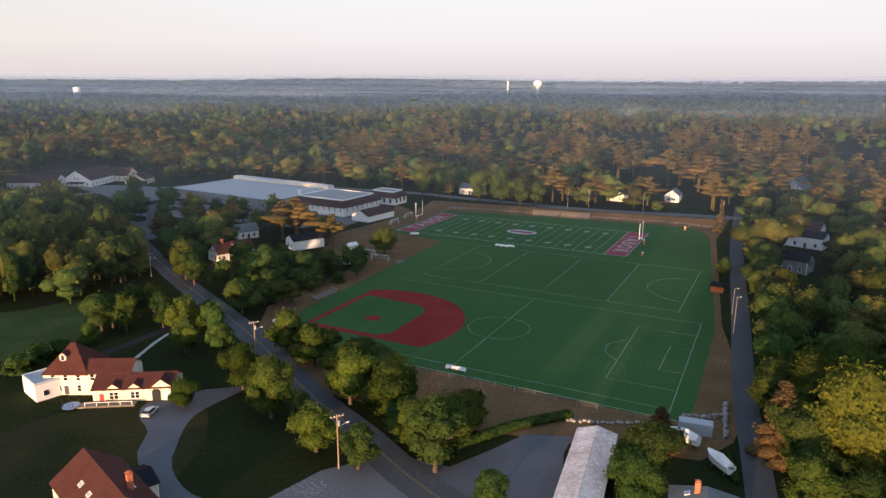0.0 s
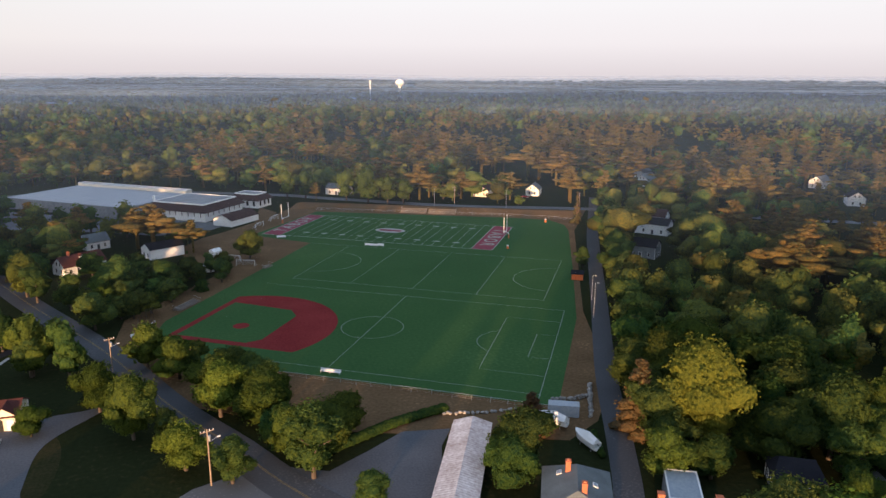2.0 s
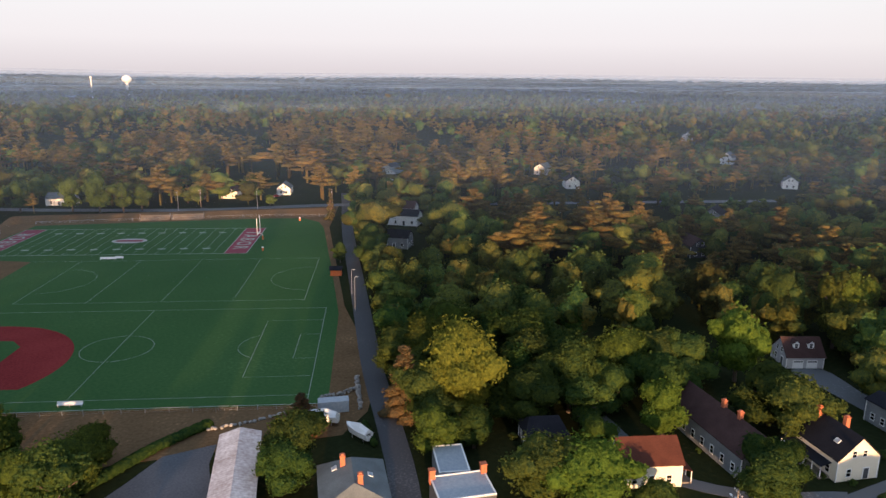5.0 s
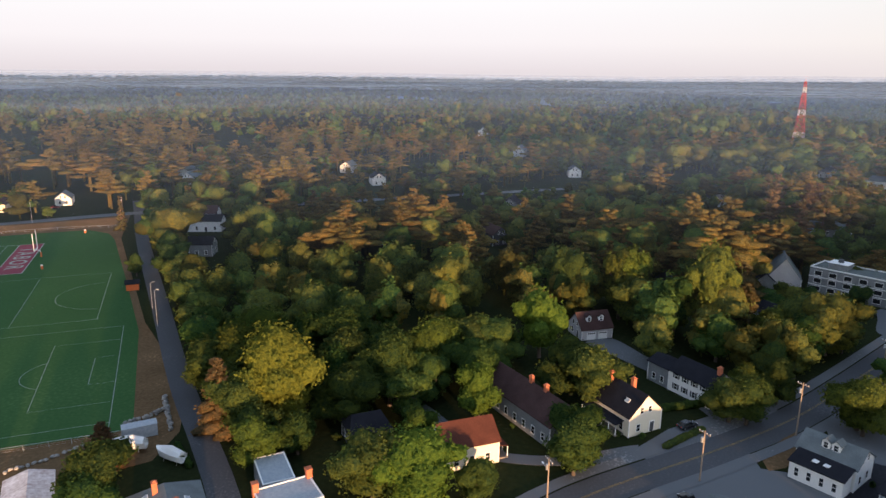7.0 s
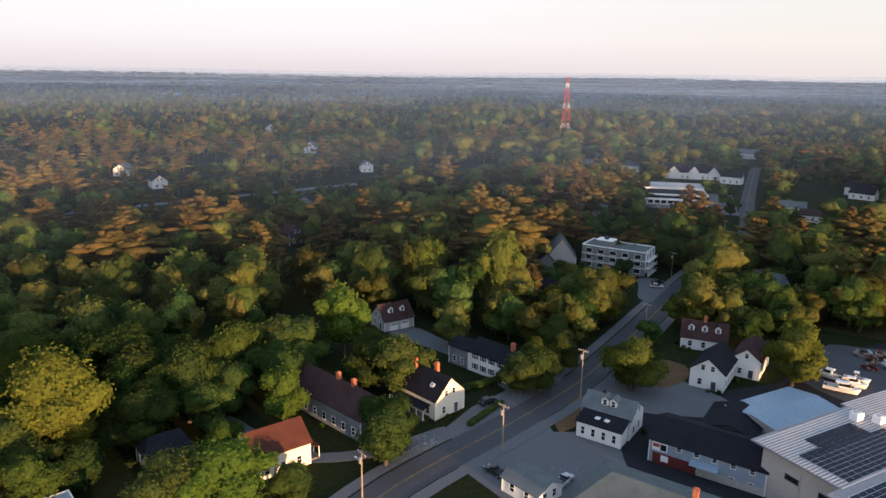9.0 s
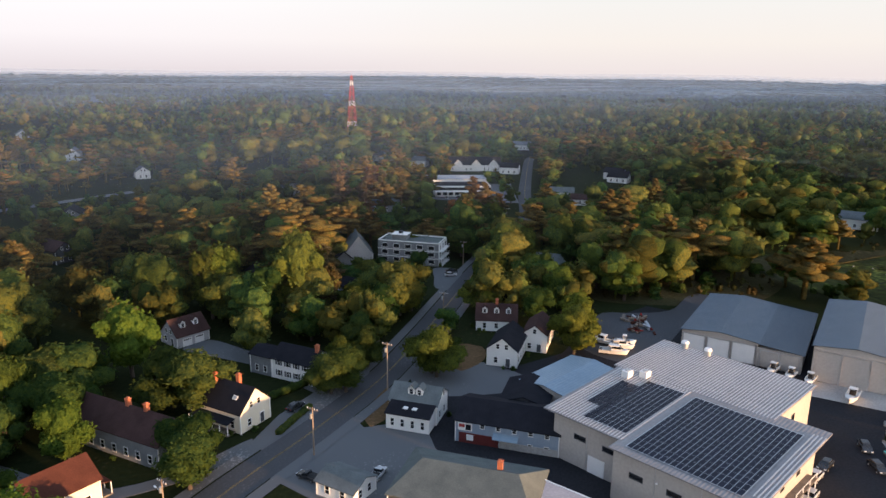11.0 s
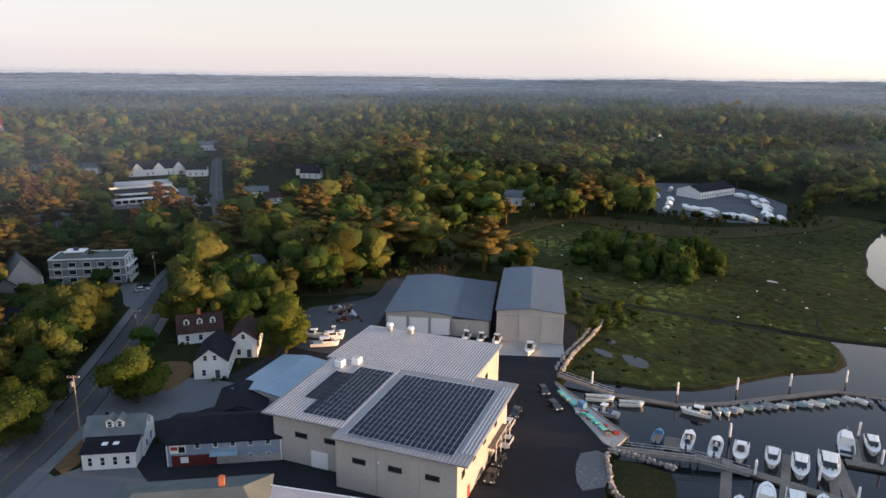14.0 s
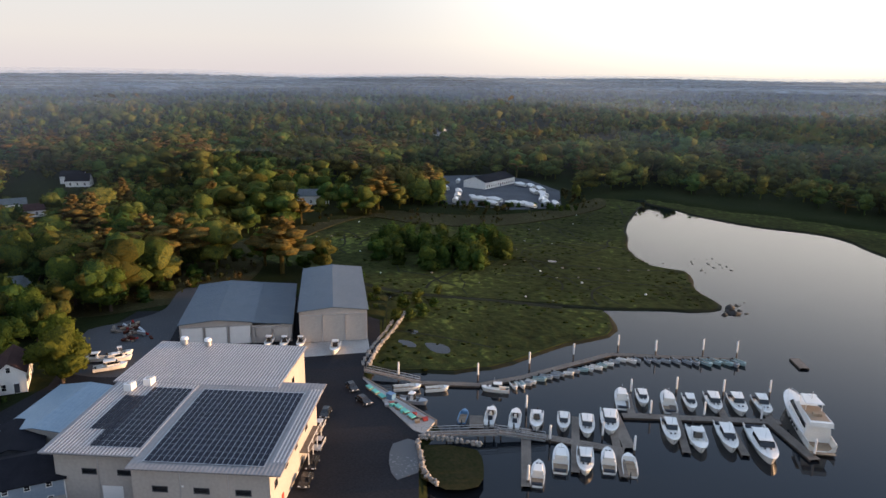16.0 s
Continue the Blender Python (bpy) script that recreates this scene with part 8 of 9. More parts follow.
# ---- trees placed one by one ----
STREET_TREES = [(-80.4, 251.5, 17.5, 0, 1.1), (-107.0, 269.9, 17.3, 0, 1.1), (-62.0, 220.6, 8.4, 2, 1), (-43.3, 180.5, 12.6, 0, 0.9), (-38.0, 188.0, 12.3, 0, 0.9), (-54.0, 201.4, 11.2, 1, 1), (-68.7, 203.3, 10.3, 1, 1.1), (-65.0, 212.9, 9.9, 1, 1.1), (-25.3, 155.5, 12.0, 2, 1), (-17.3, 140.3, 14.9, 2, 0.9), (-16.9, 183.1, 10.6, 2, 0.8), (-11.1, 174.3, 9.5, 2, 1.1), (-5.9, 169.8, 8.5, 1, 1), (-32.8, 211.3, 11.8, 0, 1), (-0.3, 144.8, 12.9, 6, 1.1), (8.4, 141.7, 9.8, 2, 0.95), (-7.2, 124.9, 10.3, 6, 1.2), (0.9, 117.6, 9.3, 1, 1.2), (-11.2, 137.0, 7.8, 1, 1.1)]
LANE_TREES = [(15.0, 114.7, 15.5, 1, 1.1), (10.8, 126.8, 9.4, 1, 1.1), (-58.2, 252.2, 15.7, 2, 1), (-53.7, 244.5, 13.3, 0, 1), (-55.0, 321.4, 14.5, 2, 1), (-25.7, 340.3, 11.8, 2, 1.1), (15.2, 280.7, 12.0, 2, 1.1), (-31.4, 245.2, 12.5, 0, 1.1), (-80.7, 324.5, 11.8, 0, 1.2), (-66.4, 328.7, 13.4, 2, 1.2), (23.5, 103.8, 6.0, 1, 1.3), (60.1, 116.9, 9.5, 4, 1.7), (52.3, 106.0, 12.3, 1, 1.1), (47.8, 100.5, 10.2, 1, 1.1), (61.9, 114.5, 5.2, 3, 1.4), (81.7, 110.8, 16.5, 4, 1.7), (90.5, 102.5, 22, 6, 1.4), (103, 114, 14, 0, 1.2), (112, 104, 15, 1, 1.2), (99, 91, 13, 0, 1.2), (119, 98, 15, 1, 1.2), (105, 100, 14, 0, 1.2), (95, 117, 13, 1, 1.1), (84, 91, 9, 0, 1.2), (101, 124, 15, 0, 1.2), (92, 127, 14, 1, 1.1), (128, 78, 13, 0, 1.2), (107, 82, 12, 1, 1.2), (176.7, 302.5, 16.9, 4, 0.9), (136.5, 227.4, 8.5, 0, 0.9)]
FIELD_TREES = [(160.4, 244.3, 10.2, 4, 0.8), (-26.7, 218.9, 7.6, 1, 1), (-37.2, 148.3, 7.0, 2, 1.1), (110.4, 89.2, 17.4, 0, 1.1), (126.7, 88.3, 16.6, 2, 1.1), (117.0, 83.9, 11.3, 0, 1), (115.2, 69.2, 13.5, 6, 1.0), (100.9, 74.3, 7.8, 2, 1), (81.0, 69.4, 13.5, 0, 1.2), (84.4, 64.6, 12.7, 1, 1.2), (84.0, 62.5, 14.5, 6, 1.35), (91.5, 54.6, 8.0, 1, 1.1), (108.2, 44.1, 11.6, 0, 1.15), (154.5, 74.5, 19.6, 6, 1.1), (136.0, 51.7, 15.3, 0, 1.2), (147.6, 22.0, 11.7, 0, 1.1), (161.7, 18.6, 11.0, 0, 1.2)]
GARDEN_TREES = [(194.6, 42.1, 27.7, 2, 1.1), (198.9, 66.7, 23.5, 6, 1.1), (187.9, 51.2, 19.8, 0, 1.1), (194.8, 33.0, 18.0, 3, 1.2), (190.7, 17.0, 12.9, 0, 1.2), (204.1, 11.2, 10.2, 0, 1.2), (156.5, 1.2, 13.5, 2, 1.1), (145.9, 82.2, 12.3, 0, 1.2), (140.7, 89.3, 12.3, 0, 1.2), (197.0, 84.7, 19.5, 0, 1.1), (218.4, 48.2, 23.4, 2, 1.1), (195.7, 68.5, 22.9, 2, 1.1), (204.0, 21.7, 14.0, 0, 1.2), (200.7, 12.9, 12.6, 2, 1.2), (215.5, 8.1, 10.8, 0, 1.2), (165.7, 21.2, 9.9, 1, 1.1), (187.1, -2.0, 7.2, 1, 1.1), (222.7, -18.4, 15.0, 2, 1.1), (217.7, -24.7, 13.3, 0, 1.2)]
ROADSIDE_TREES = [(221.0, -33.8, 13.3, 0, 1.2), (178, -37.0, 16.5, 6, 1.0), (205.1, -37.9, 9.9, 0, 1), (270.5, -24.8, 17.3, 0, 1.2), (272.5, -7.5, 12.2, 0, 1.2), (230.8, -53.6, 14.4, 2, 1.2), (217.5, -60.0, 15.1, 2, 1.2), (233.0, -19.5, 13.2, 2, 1.1), (226.4, -30.5, 14.4, 0, 1.1), (240.8, -57.9, 18.3, 2, 1.2), (243.9, -85.4, 10.0, 2, 1.2), (297.2, -51.7, 14.1, 2, 1.1), (325.3, -25.0, 15.0, 2, 1.1), (291.2, -88.0, 16.2, 0, 1.2), (309.1, -13.6, 11.7, 0, 1.2), (261.5, -6.8, 11.2, 2, 1), (220.5, -71.3, 6.1, 5, 1.2)]
SCHOOL_TREES = [(-31.1, 261.9, 10.2, 0, 1.1), (-25.3, 267.8, 9.1, 0, 1.1), (-15.8, 252.1, 9.3, 0, 1.1), (-7.6, 258.9, 8.5, 1, 1.1), (-0.1, 264.6, 8.0, 0, 1.1), (5.2, 257.3, 8.0, 0, 1.1), (-66.1, 295.8, 13.3, 0, 1.1), (-73.1, 291.8, 11.9, 0, 1.1), (-42.0, 329.4, 11.9, 2, 1.1), (-34.9, 337.5, 11.1, 0, 1.1), (-91.0, 357.9, 11.5, 0, 1.2), (-76.1, 351.9, 11.4, 2, 1.2), (-65.6, 362.0, 11.7, 0, 1.2), (-51.7, 353.1, 12.4, 0, 1.2), (-106.3, 374.4, 13.4, 0, 1.2), (-11.3, 242.6, 8.0, 0, 1)]
INN_TREES = [(-111.3, 328.3, 13.0, 0, 1.1), (-3.3, 241.6, 6.3, 5, 1.2), (-19.3, 243.7, 6.3, 5, 1.2), (5.6, 270.8, 5.1, 5, 1.2), (-42.2, 233.1, 12.8, 0, 1), (-79.5, 179.5, 7.6, 5, 1.5), (-75.2, 182.7, 6.2, 5, 1.4), (-82.1, 172.7, 7.3, 5, 1.4), (-70.6, 190.2, 6.5, 2, 1), (249.5, 9.5, 8.4, 0, 1.1), (272.6, 4.1, 9.1, 0, 1.1), (269.5, 12.5, 10.2, 2, 1.1), (179.1, 35.8, 13.2, 0, 1.1), (193.5, 51.2, 16.1, 2, 1.1), (283.1, -48.0, 13.2, 0, 1.2), (270.8, -57.5, 14.6, 2, 1.2), (259.6, -66.1, 13.8, 0, 1.2), (295.5, -81.7, 17.6, 2, 1.2)]
ROAD_OAKS = [(47, 422, 18.8, 2, 1), (57, 415, 18, 0, 1), (79, 402, 20, 2, 1), (89, 388, 24, 2, 1.1), (99, 382, 19, 2, 1.1), (109, 384, 15.9, 2, 1), (149, 399, 13.2, 2, 1.1), (157, 393, 9.6, 2, 1.1), (170, 382, 15.3, 0, 1.1), (136, 391, 7.8, 2, 1.3), (170, 357, 6.4, 2, 1.4), (-77, 664, 21, 0, 1), (-51, 540, 13, 0, 1.1), (-21, 554, 24, 2, 1.1), (6, 534, 15.4, 2, 1.1), (29, 500, 16.7, 2, 1.1), (38, 484, 16.2, 0, 1.1)]
LANE_ROW = []
for i, (x, y) in enumerate(ROAD_B[5:]):
    dx, dy = ROAD_B[i + 5][0] - ROAD_B[i + 4][0], ROAD_B[i + 5][1] - ROAD_B[i + 4][1]
    d = math.hypot(dx, dy)
    off = 6.4 + srand.uniform(0, 2.2)
    LANE_ROW.append((x + dy / d * off, y - dx / d * off, srand.uniform(8, 14), srand.choice((0, 1, 2, 0)), 1.1))
BELT = [(-51.3, 219.2), (-25.4, 206.7), (-6.2, 233.7), (8.4, 256.9), (5.8, 277.2), (-12.1, 264.4), (-35.4, 245.7), (-52.7, 239.6)]
BELT_TREES = []
for i in range(130):
    x, y = srand.uniform(-60, 20), srand.uniform(200, 275)
    if bool(inside(BELT, np.array([x]), np.array([y]))[0]) and all(math.hypot(x - q[0], y - q[1]) > 4.6 for q in BELT_TREES) and off_line(ROAD_A, np.array([x]), np.array([y]))[0] > 8:
        BELT_TREES.append((x, y, srand.uniform(6, 10.5), srand.choice((0, 2, 0, 5, 1)), 1.15))
WHITE_HOUSE_TREES = [(146.6, 25.4, 10.5, 0, 1.2), (160.5, 25.2, 9.0, 2, 1.2), (172.5, 21.5, 11, 0, 1.2), (180, 17.5, 9, 2, 1.2), (171.5, -35.0, 15, 2, 1.0), (158.6, 2.4, 12, 2, 1.2), (161.5, -1.0, 9, 0, 1.2), (205, 9.5, 10, 0, 1.2), (214, 4.6, 10, 2, 1.2), (231, 6.4, 8, 0, 1.2), (205, -12, 12, 2, 1.2), (216, -14, 11, 0, 1.2), (229, -17, 13, 2, 1.2), (243, -16, 12, 0, 1.2), (250, 23, 5.5, 0, 1.3), (248, 31, 6, 2, 1.3), (243, 40, 7, 0, 1.3), (254, -26, 13, 2, 1.2), (287, -4, 12, 0, 1.2), (348, -15, 22, 3, 1.3), (355, -22, 18, 3, 1.3), (349, 31, 24, 3, 1.3), (358, 22, 21, 3, 1.3), (344, 52, 23, 3, 1.3), (366, 40, 24, 3, 1.3), (375, 55, 26, 3, 1.3), (340, 40, 20, 3, 1.3), (385, 38, 22, 3, 1.3), (390, 62, 24, 3, 1.3), (139, 58.6, 13, 0, 1.2), (115.5, 46.5, 10, 0, 1.2)]
VERGE_TREES = [(-16.6, 177.1, 12.5, 2, 1.15), (-9.1, 168.3, 11.4, 2, 1.15), (-0.8, 153.4, 11.3, 2, 1.15), (7.1, 152.0, 10.0, 0, 1.15), (12.2, 124.8, 10.4, 2, 1.15), (18.5, 121.4, 12.1, 2, 1.15), (8.6, 137.5, 13.1, 2, 1.15), (3.5, 162.4, 9.0, 0, 1.15), (23.4, 129.7, 9.0, 2, 1.15), (-12.1, 172.5, 7.7, 5, 1.15), (-3.4, 159.6, 4.7, 5, 1.15), (5.3, 143.5, 4.1, 5, 1.15), (16.6, 124.0, 5.0, 5, 1.15)]
WEST_TREES = [(-116, 250, 22, 0, 0.9), (-113, 256, 22, 1, 0.9), (-107, 264, 22, 0, 0.9), (-103, 276, 23, 2, 0.9), (-101, 298, 20, 0, 1), (-141, 303, 21, 1, 1), (-138, 332, 22, 0, 1), (-115, 300, 13, 1, 1.1), (-121, 347, 18.9, 0, 1), (-109, 355, 17.4, 1, 1), (-151, 342, 20, 0, 1), (-75, 361, 14, 0, 1.2), (-58, 369, 12.4, 2, 1.3), (-37, 356, 14, 0, 1.1), (-98, 396, 13, 0, 1.3), (-120, 387, 12.6, 1, 1.2), (-122, 424, 16, 0, 1.2), (-69, 275, 14, 0, 1.1), (-60, 274, 10.2, 1, 1.2), (-41, 272, 9.4, 2, 1.2), (-27, 248, 10, 0, 1.3), (-15, 248, 10, 1, 1.2), (-71, 201, 11.7, 0, 1), (-64, 200, 11.7, 2, 1), (-43, 181, 17, 2, 0.8), (-34, 175, 16, 0, 0.8)]
BLOCK_TREES = [(324.2, 47.3, 13, 0, 1.2), (332.2, 38.4, 16, 3, 1.2), (321.5, 29.9, 12, 2, 1.2), (329.6, 21.7, 12, 0, 1.2), (310.0, 13.4, 12, 1, 1.2), (313.7, 4.8, 12, 2, 1.2), (320.1, -4.0, 15, 3, 1.2), (332.7, -13.6, 16, 3, 1.2),
               (313.8, -19.1, 12, 0, 1.2), (345.7, -28.3, 14, 3, 1.2), (392.9, -38.8, 10, 0, 1.2), (272.0, -8.4, 12, 2, 1.2), (295.5, -2.4, 11, 0, 1.2), (210.3, 12.6, 11, 2, 1.2), (182.2, 19.8, 11, 2, 1.2), (195.3, 25.6, 13, 2, 1.2),
               (219.6, 37.8, 17, 3, 1.2), (224.9, 31.7, 9, 1, 1.2), (229.3, 26.0, 10, 2, 1.2), (231.0, 19.9, 9, 0, 1.2), (238, 12, 7, 0, 1.2), (265.3, 46.6, 12, 2, 1.2), (283.9, 45.2, 12, 0, 1.2), (369.7, -66.2, 11, 0, 1.2),
               (334.1, -73.9, 12, 0, 1.2), (338.8, -95.7, 13, 0, 1.2), (328.9, -47.5, 12, 2, 1.2), (266.7, -29.8, 12, 2, 1.2), (296.2, -50.2, 12, 0, 1.2), (303, 24, 12, 0, 1.2), (290, 33, 13, 2, 1.2), (345, 8, 13, 0, 1.2), (350, 30, 14, 3, 1.2)]
for x, y, h, k, w in BELT_TREES + LANE_ROW + WHITE_HOUSE_TREES + VERGE_TREES + ROAD_OAKS + WEST_TREES + SCHOOL_TREES + INN_TREES + STREET_TREES + LANE_TREES + FIELD_TREES + GARDEN_TREES + ROADSIDE_TREES + BLOCK_TREES:
    tree(x, y, max(h, 3.0) * 1.04, k, 1.16 * w * min(1.0, 13.0 / max(h, 3.0)) ** 0.7)
for i in range(62):
    a, r = srand.uniform(0, 6.283), math.sqrt(srand.uniform(0, 1))
    tree(209 + 30 * r * math.cos(a), -188 + 27 * r * math.sin(a), srand.uniform(9.5, 13.5), 5, srand.uniform(0.9, 1.2), "trees on the marsh island")
for i in range(26):
    a = srand.uniform(0, 1)
    q = smooth([(165, -124), (190, -134), (205, -138), (245, -129), (270, -118)], 3)
    x, y = q[int(a * (len(q) - 1))]
    tree(x + srand.uniform(-5, 5), y + srand.uniform(-3, 7), srand.uniform(2.5, 5.5), 5, 1.3, "bushes along the marsh").location.z -= 0.6

for i in range(34):
    a = srand.uniform(-0.1, 1.1)
    tree(291 - 56 * a + srand.uniform(-3, 3), -259 - 44 * a + srand.uniform(-3, 3), srand.uniform(2.5, 5.0), 5, srand.uniform(1.1, 1.6), "bushes along the storage yard")
for i in range(70):
    a, r = srand.uniform(0, 6.283), math.sqrt(srand.uniform(0, 1))
    x, y = 262 + 46 * r * math.cos(a) + 6 * math.sin(a), -92 + 30 * r * math.sin(a) - 0.25 * 46 * r * math.cos(a)
    if not (x < 226 and y < -70) and not bool(inside(BASIN, np.array([x]), np.array([y]))[0]):
        tree(x, y, srand.uniform(2.2, 5.5), 5, srand.uniform(1.1, 1.8), "bushes in the scrub")
for x, y, h, k, w in ((209, -37, 15, 2, 1), (208, -42, 8.2, 2, 1.2), (257, -31, 17, 2, 1.1), (238, -61, 16, 2, 1.1), (240, -79, 10.1, 2, 1.2), (275, -79, 12, 0, 1.1), (278, -32, 15, 2, 0.9), (195, -28, 11.7, 1, 1.1), (255, -20, 7.6, 0, 1.4), (222, -17, 14, 2, 1), (248, -47, 12, 1, 1.2), (228, -66, 9, 0, 1.2)):
    tree(x, y, h, k, w)

def foot_shrubs(x, y, turn, L, W, n):
    """Low shrubs along the walls of a house."""
    m = pose(x, y, 0, 0, 0, turn)
    for i in range(n):
        side, q = srand.choice((-1, 1)), srand.uniform(-0.5, 0.5)
        p = m @ (Vector((q * L, side * (W / 2 + 1.3), 0)) if srand.random() < 0.6 else Vector((side * (L / 2 + 1.3), q * W, 0)))
        tree(p.x, p.y, srand.uniform(1.2, 2.4), 5, srand.uniform(1.0, 1.5), "shrubs beside the houses")


for spec in ((134.7, 44.8, 62, 14, 8.7, 7), (124, 61.9, 64, 27, 9.2, 10), (156.3, 33.8, 64, 11.8, 8, 7), (178.5, 70.4, -39, 9.5, 8, 3), (137.2, 4.8, 73, 10.4, 11.5, 4), (192, -16, 85, 11.5, 8, 8), (169.4, -17.2, -17, 13.5, 7.7, 4), (102.2, 64.4, -35, 10.9, 8.6, 5),
             (-57.0, 160.6, -6, 22, 9, 8), (-40.5, 107.6, 125.4, 19, 11, 5), (-46.5, 282.5, 38, 16, 8, 7), (-18, 297.5, 28, 14, 8, 6), (55.0, 89.5, 62, 12.5, 11, 6), (96.0, 83.7, -33, 8.2, 7, 5), (262.5, 13.5, -94, 23, 12, 8)):
    foot_shrubs(*spec)
sheet("stone_quay", [(98.5, -76.5), (98, -80), (95.3, -81), (91, -77.6), (87.3, -73.6), (88, -69.2), (93.5, -71.6)], "oldasphalt", "worn pale concrete quay beside the pier", "quay", 0.12)

def store_tent(x, y, turn, L, W):
    """A small ridge tent of white sheeting."""
    ob = thing("storage_tent", pose(x, y, 0, 0, 0, turn), "small white storage tent beside the sports field", "tent", "storage tents")
    part("side_sheet", Geo().prism([(-L / 2, -W / 2), (L / 2, -W / 2), (L / 2, W / 2), (-L / 2, W / 2)], 0, 2.0), "trim", ob)
    part("roof_sheet", Geo().add([(-L / 2 - 0.1, -W / 2 - 0.1, 2.0), (L / 2 + 0.1, -W / 2 - 0.1, 2.0), (L / 2 + 0.1, W / 2 + 0.1, 2.0), (-L / 2 - 0.1, W / 2 + 0.1, 2.0), (-L / 2 - 0.1, 0, 3.0), (L / 2 + 0.1, 0, 3.0)], [(0, 1, 5, 4), (2, 3, 4, 5), (0, 4, 3), (1, 2, 5), (3, 2, 1, 0)]), "trim", ob)


for x, y, a, L, W in ((2.3, 291.3, 35, 4.0, 3.2), (-2.7, 266.6, 20, 7.0, 3.5), (-14.2, 255.0, 60, 4.0, 2.6)):
    store_tent(x, y, a, L, W)
skip = thing("skip", pose(-7.4, 333.4, 0, 0, 0, 30), "blue steel waste skip in the school yard", "skip")
part("bin", loft(-2.0, 2.0, 1.8, 1.8, 0.1, 1.5, -0.25, -0.25, 0.0), "hullblue", skip)
part("lid", Geo().box(-2.2, 2.2, -0.95, 0.95, 1.5, 1.58), "canvas", skip)

# street-side additions
def extension():
    ob = thing("house_extension", pose(131.4, 6.4, 0, 0, 0, 73), "white one-storey extension with black roof", "house", "houses of the town")
    part("wall", Geo().prism([(-4.7, -1.8), (4.7, -1.8), (4.7, 1.8), (-4.7, 1.8)], -0.4, 3.4), "white", ob)
    part("roof", Geo().add([(-5, -2.1, 4.5), (5, -2.1, 4.5), (5, 2.2, 3.4), (-5, 2.2, 3.4), (-5, -2.1, 4.7), (5, -2.1, 4.7), (5, 2.2, 3.6), (-5, 2.2, 3.6)], [(3, 2, 1, 0), (4, 5, 6, 7), (0, 1, 5, 4), (1, 2, 6, 5), (2, 3, 7, 6), (3, 0, 4, 7)]), "roofdark", ob)
    for q in (-3.3, -1.1, 1.1, 3.3):
        window(ob, 0.7, 1.6, pose(q, 1.8, 0.9, 0, 0, 180))
    for q in (-1.0, 1.0):
        part("skylight", Geo().box(q - 0.5, q + 0.5, -0.5, 0.5, 4.2, 4.35), "trim", ob)


extension()
gd = Geo().box(-1.35, 1.35, -0.08, 0.02, 0, 2.2)
for q in (-1.8, 1.8):
    x, y = 178.5 + q * math.cos(radians(-39)) + 4 * math.sin(radians(-39)), 70.4 + q * math.sin(radians(-39)) - 4 * math.cos(radians(-39))
    g_ob = tagged(part("garage_door", gd, "trim", at=pose(x, y, 0.05, 0, 0, -39)), "white panelled garage door", "door")
    for k in range(3):
        part("door_panel", Geo().box(-1.25, 1.25, -0.11, -0.08, 0.15 + k * 0.7, 0.7 + k * 0.7), "white", g_ob)
    for k in range(4):
        part("door_light", Geo().box(-1.1 + k * 0.58, -0.65 + k * 0.58, -0.125, -0.11, 1.65, 2.0), "glass", g_ob)

# ---- shed doors, marsh details ----
def shed_doors(x, y, turn, L, spans, h, mat, label):
    for s, w in spans:
        m = pose(x, y, 0, 0, 0, turn) @ pose(L / 2, s, 0.1, 0, 0, 90)
        d = tagged(part("shed_door", Geo().box(-w / 2, w / 2, -0.12, 0.0, 0, h), mat, at=m), label, "door", "shed doors")
        for q in (-w / 2, w / 2):
            part("door_post", Geo().box(q - 0.12, q + 0.12, -0.2, 0.0, 0, h + 0.2), "steel", d)
        part("door_head", Geo().box(-w / 2, w / 2, -0.2, 0.0, h, h + 0.2), "steel", d)


shed_doors(186.3, -82.5, 148, 36.7, ((-6.2, 5.6), (0, 5.6), (6.2, 5.6)), 4.9, "chrome", "tall white sliding door of the boat shed")
shed_doors(178.4, -94.9, 148, 37.2, ((-2.3, 4.4), (2.4, 4.4)), 4.3, "panel", "beige sliding door of the lean-to shed")
shed_doors(170.35, -109.8, 147, 43, ((-6.0, 5.8), (0, 5.8), (6.0, 5.8)), 7.6, "panel", "tall beige sliding door of the boat shed")
mrand = random.Random(12)


def ditch(name, pts, width, label):
    """A narrow muddy channel through the marsh."""
    return setting(name, strip(smooth(pts, 3), width, MARSH_Z + 0.02), "mud", label, "ditch")


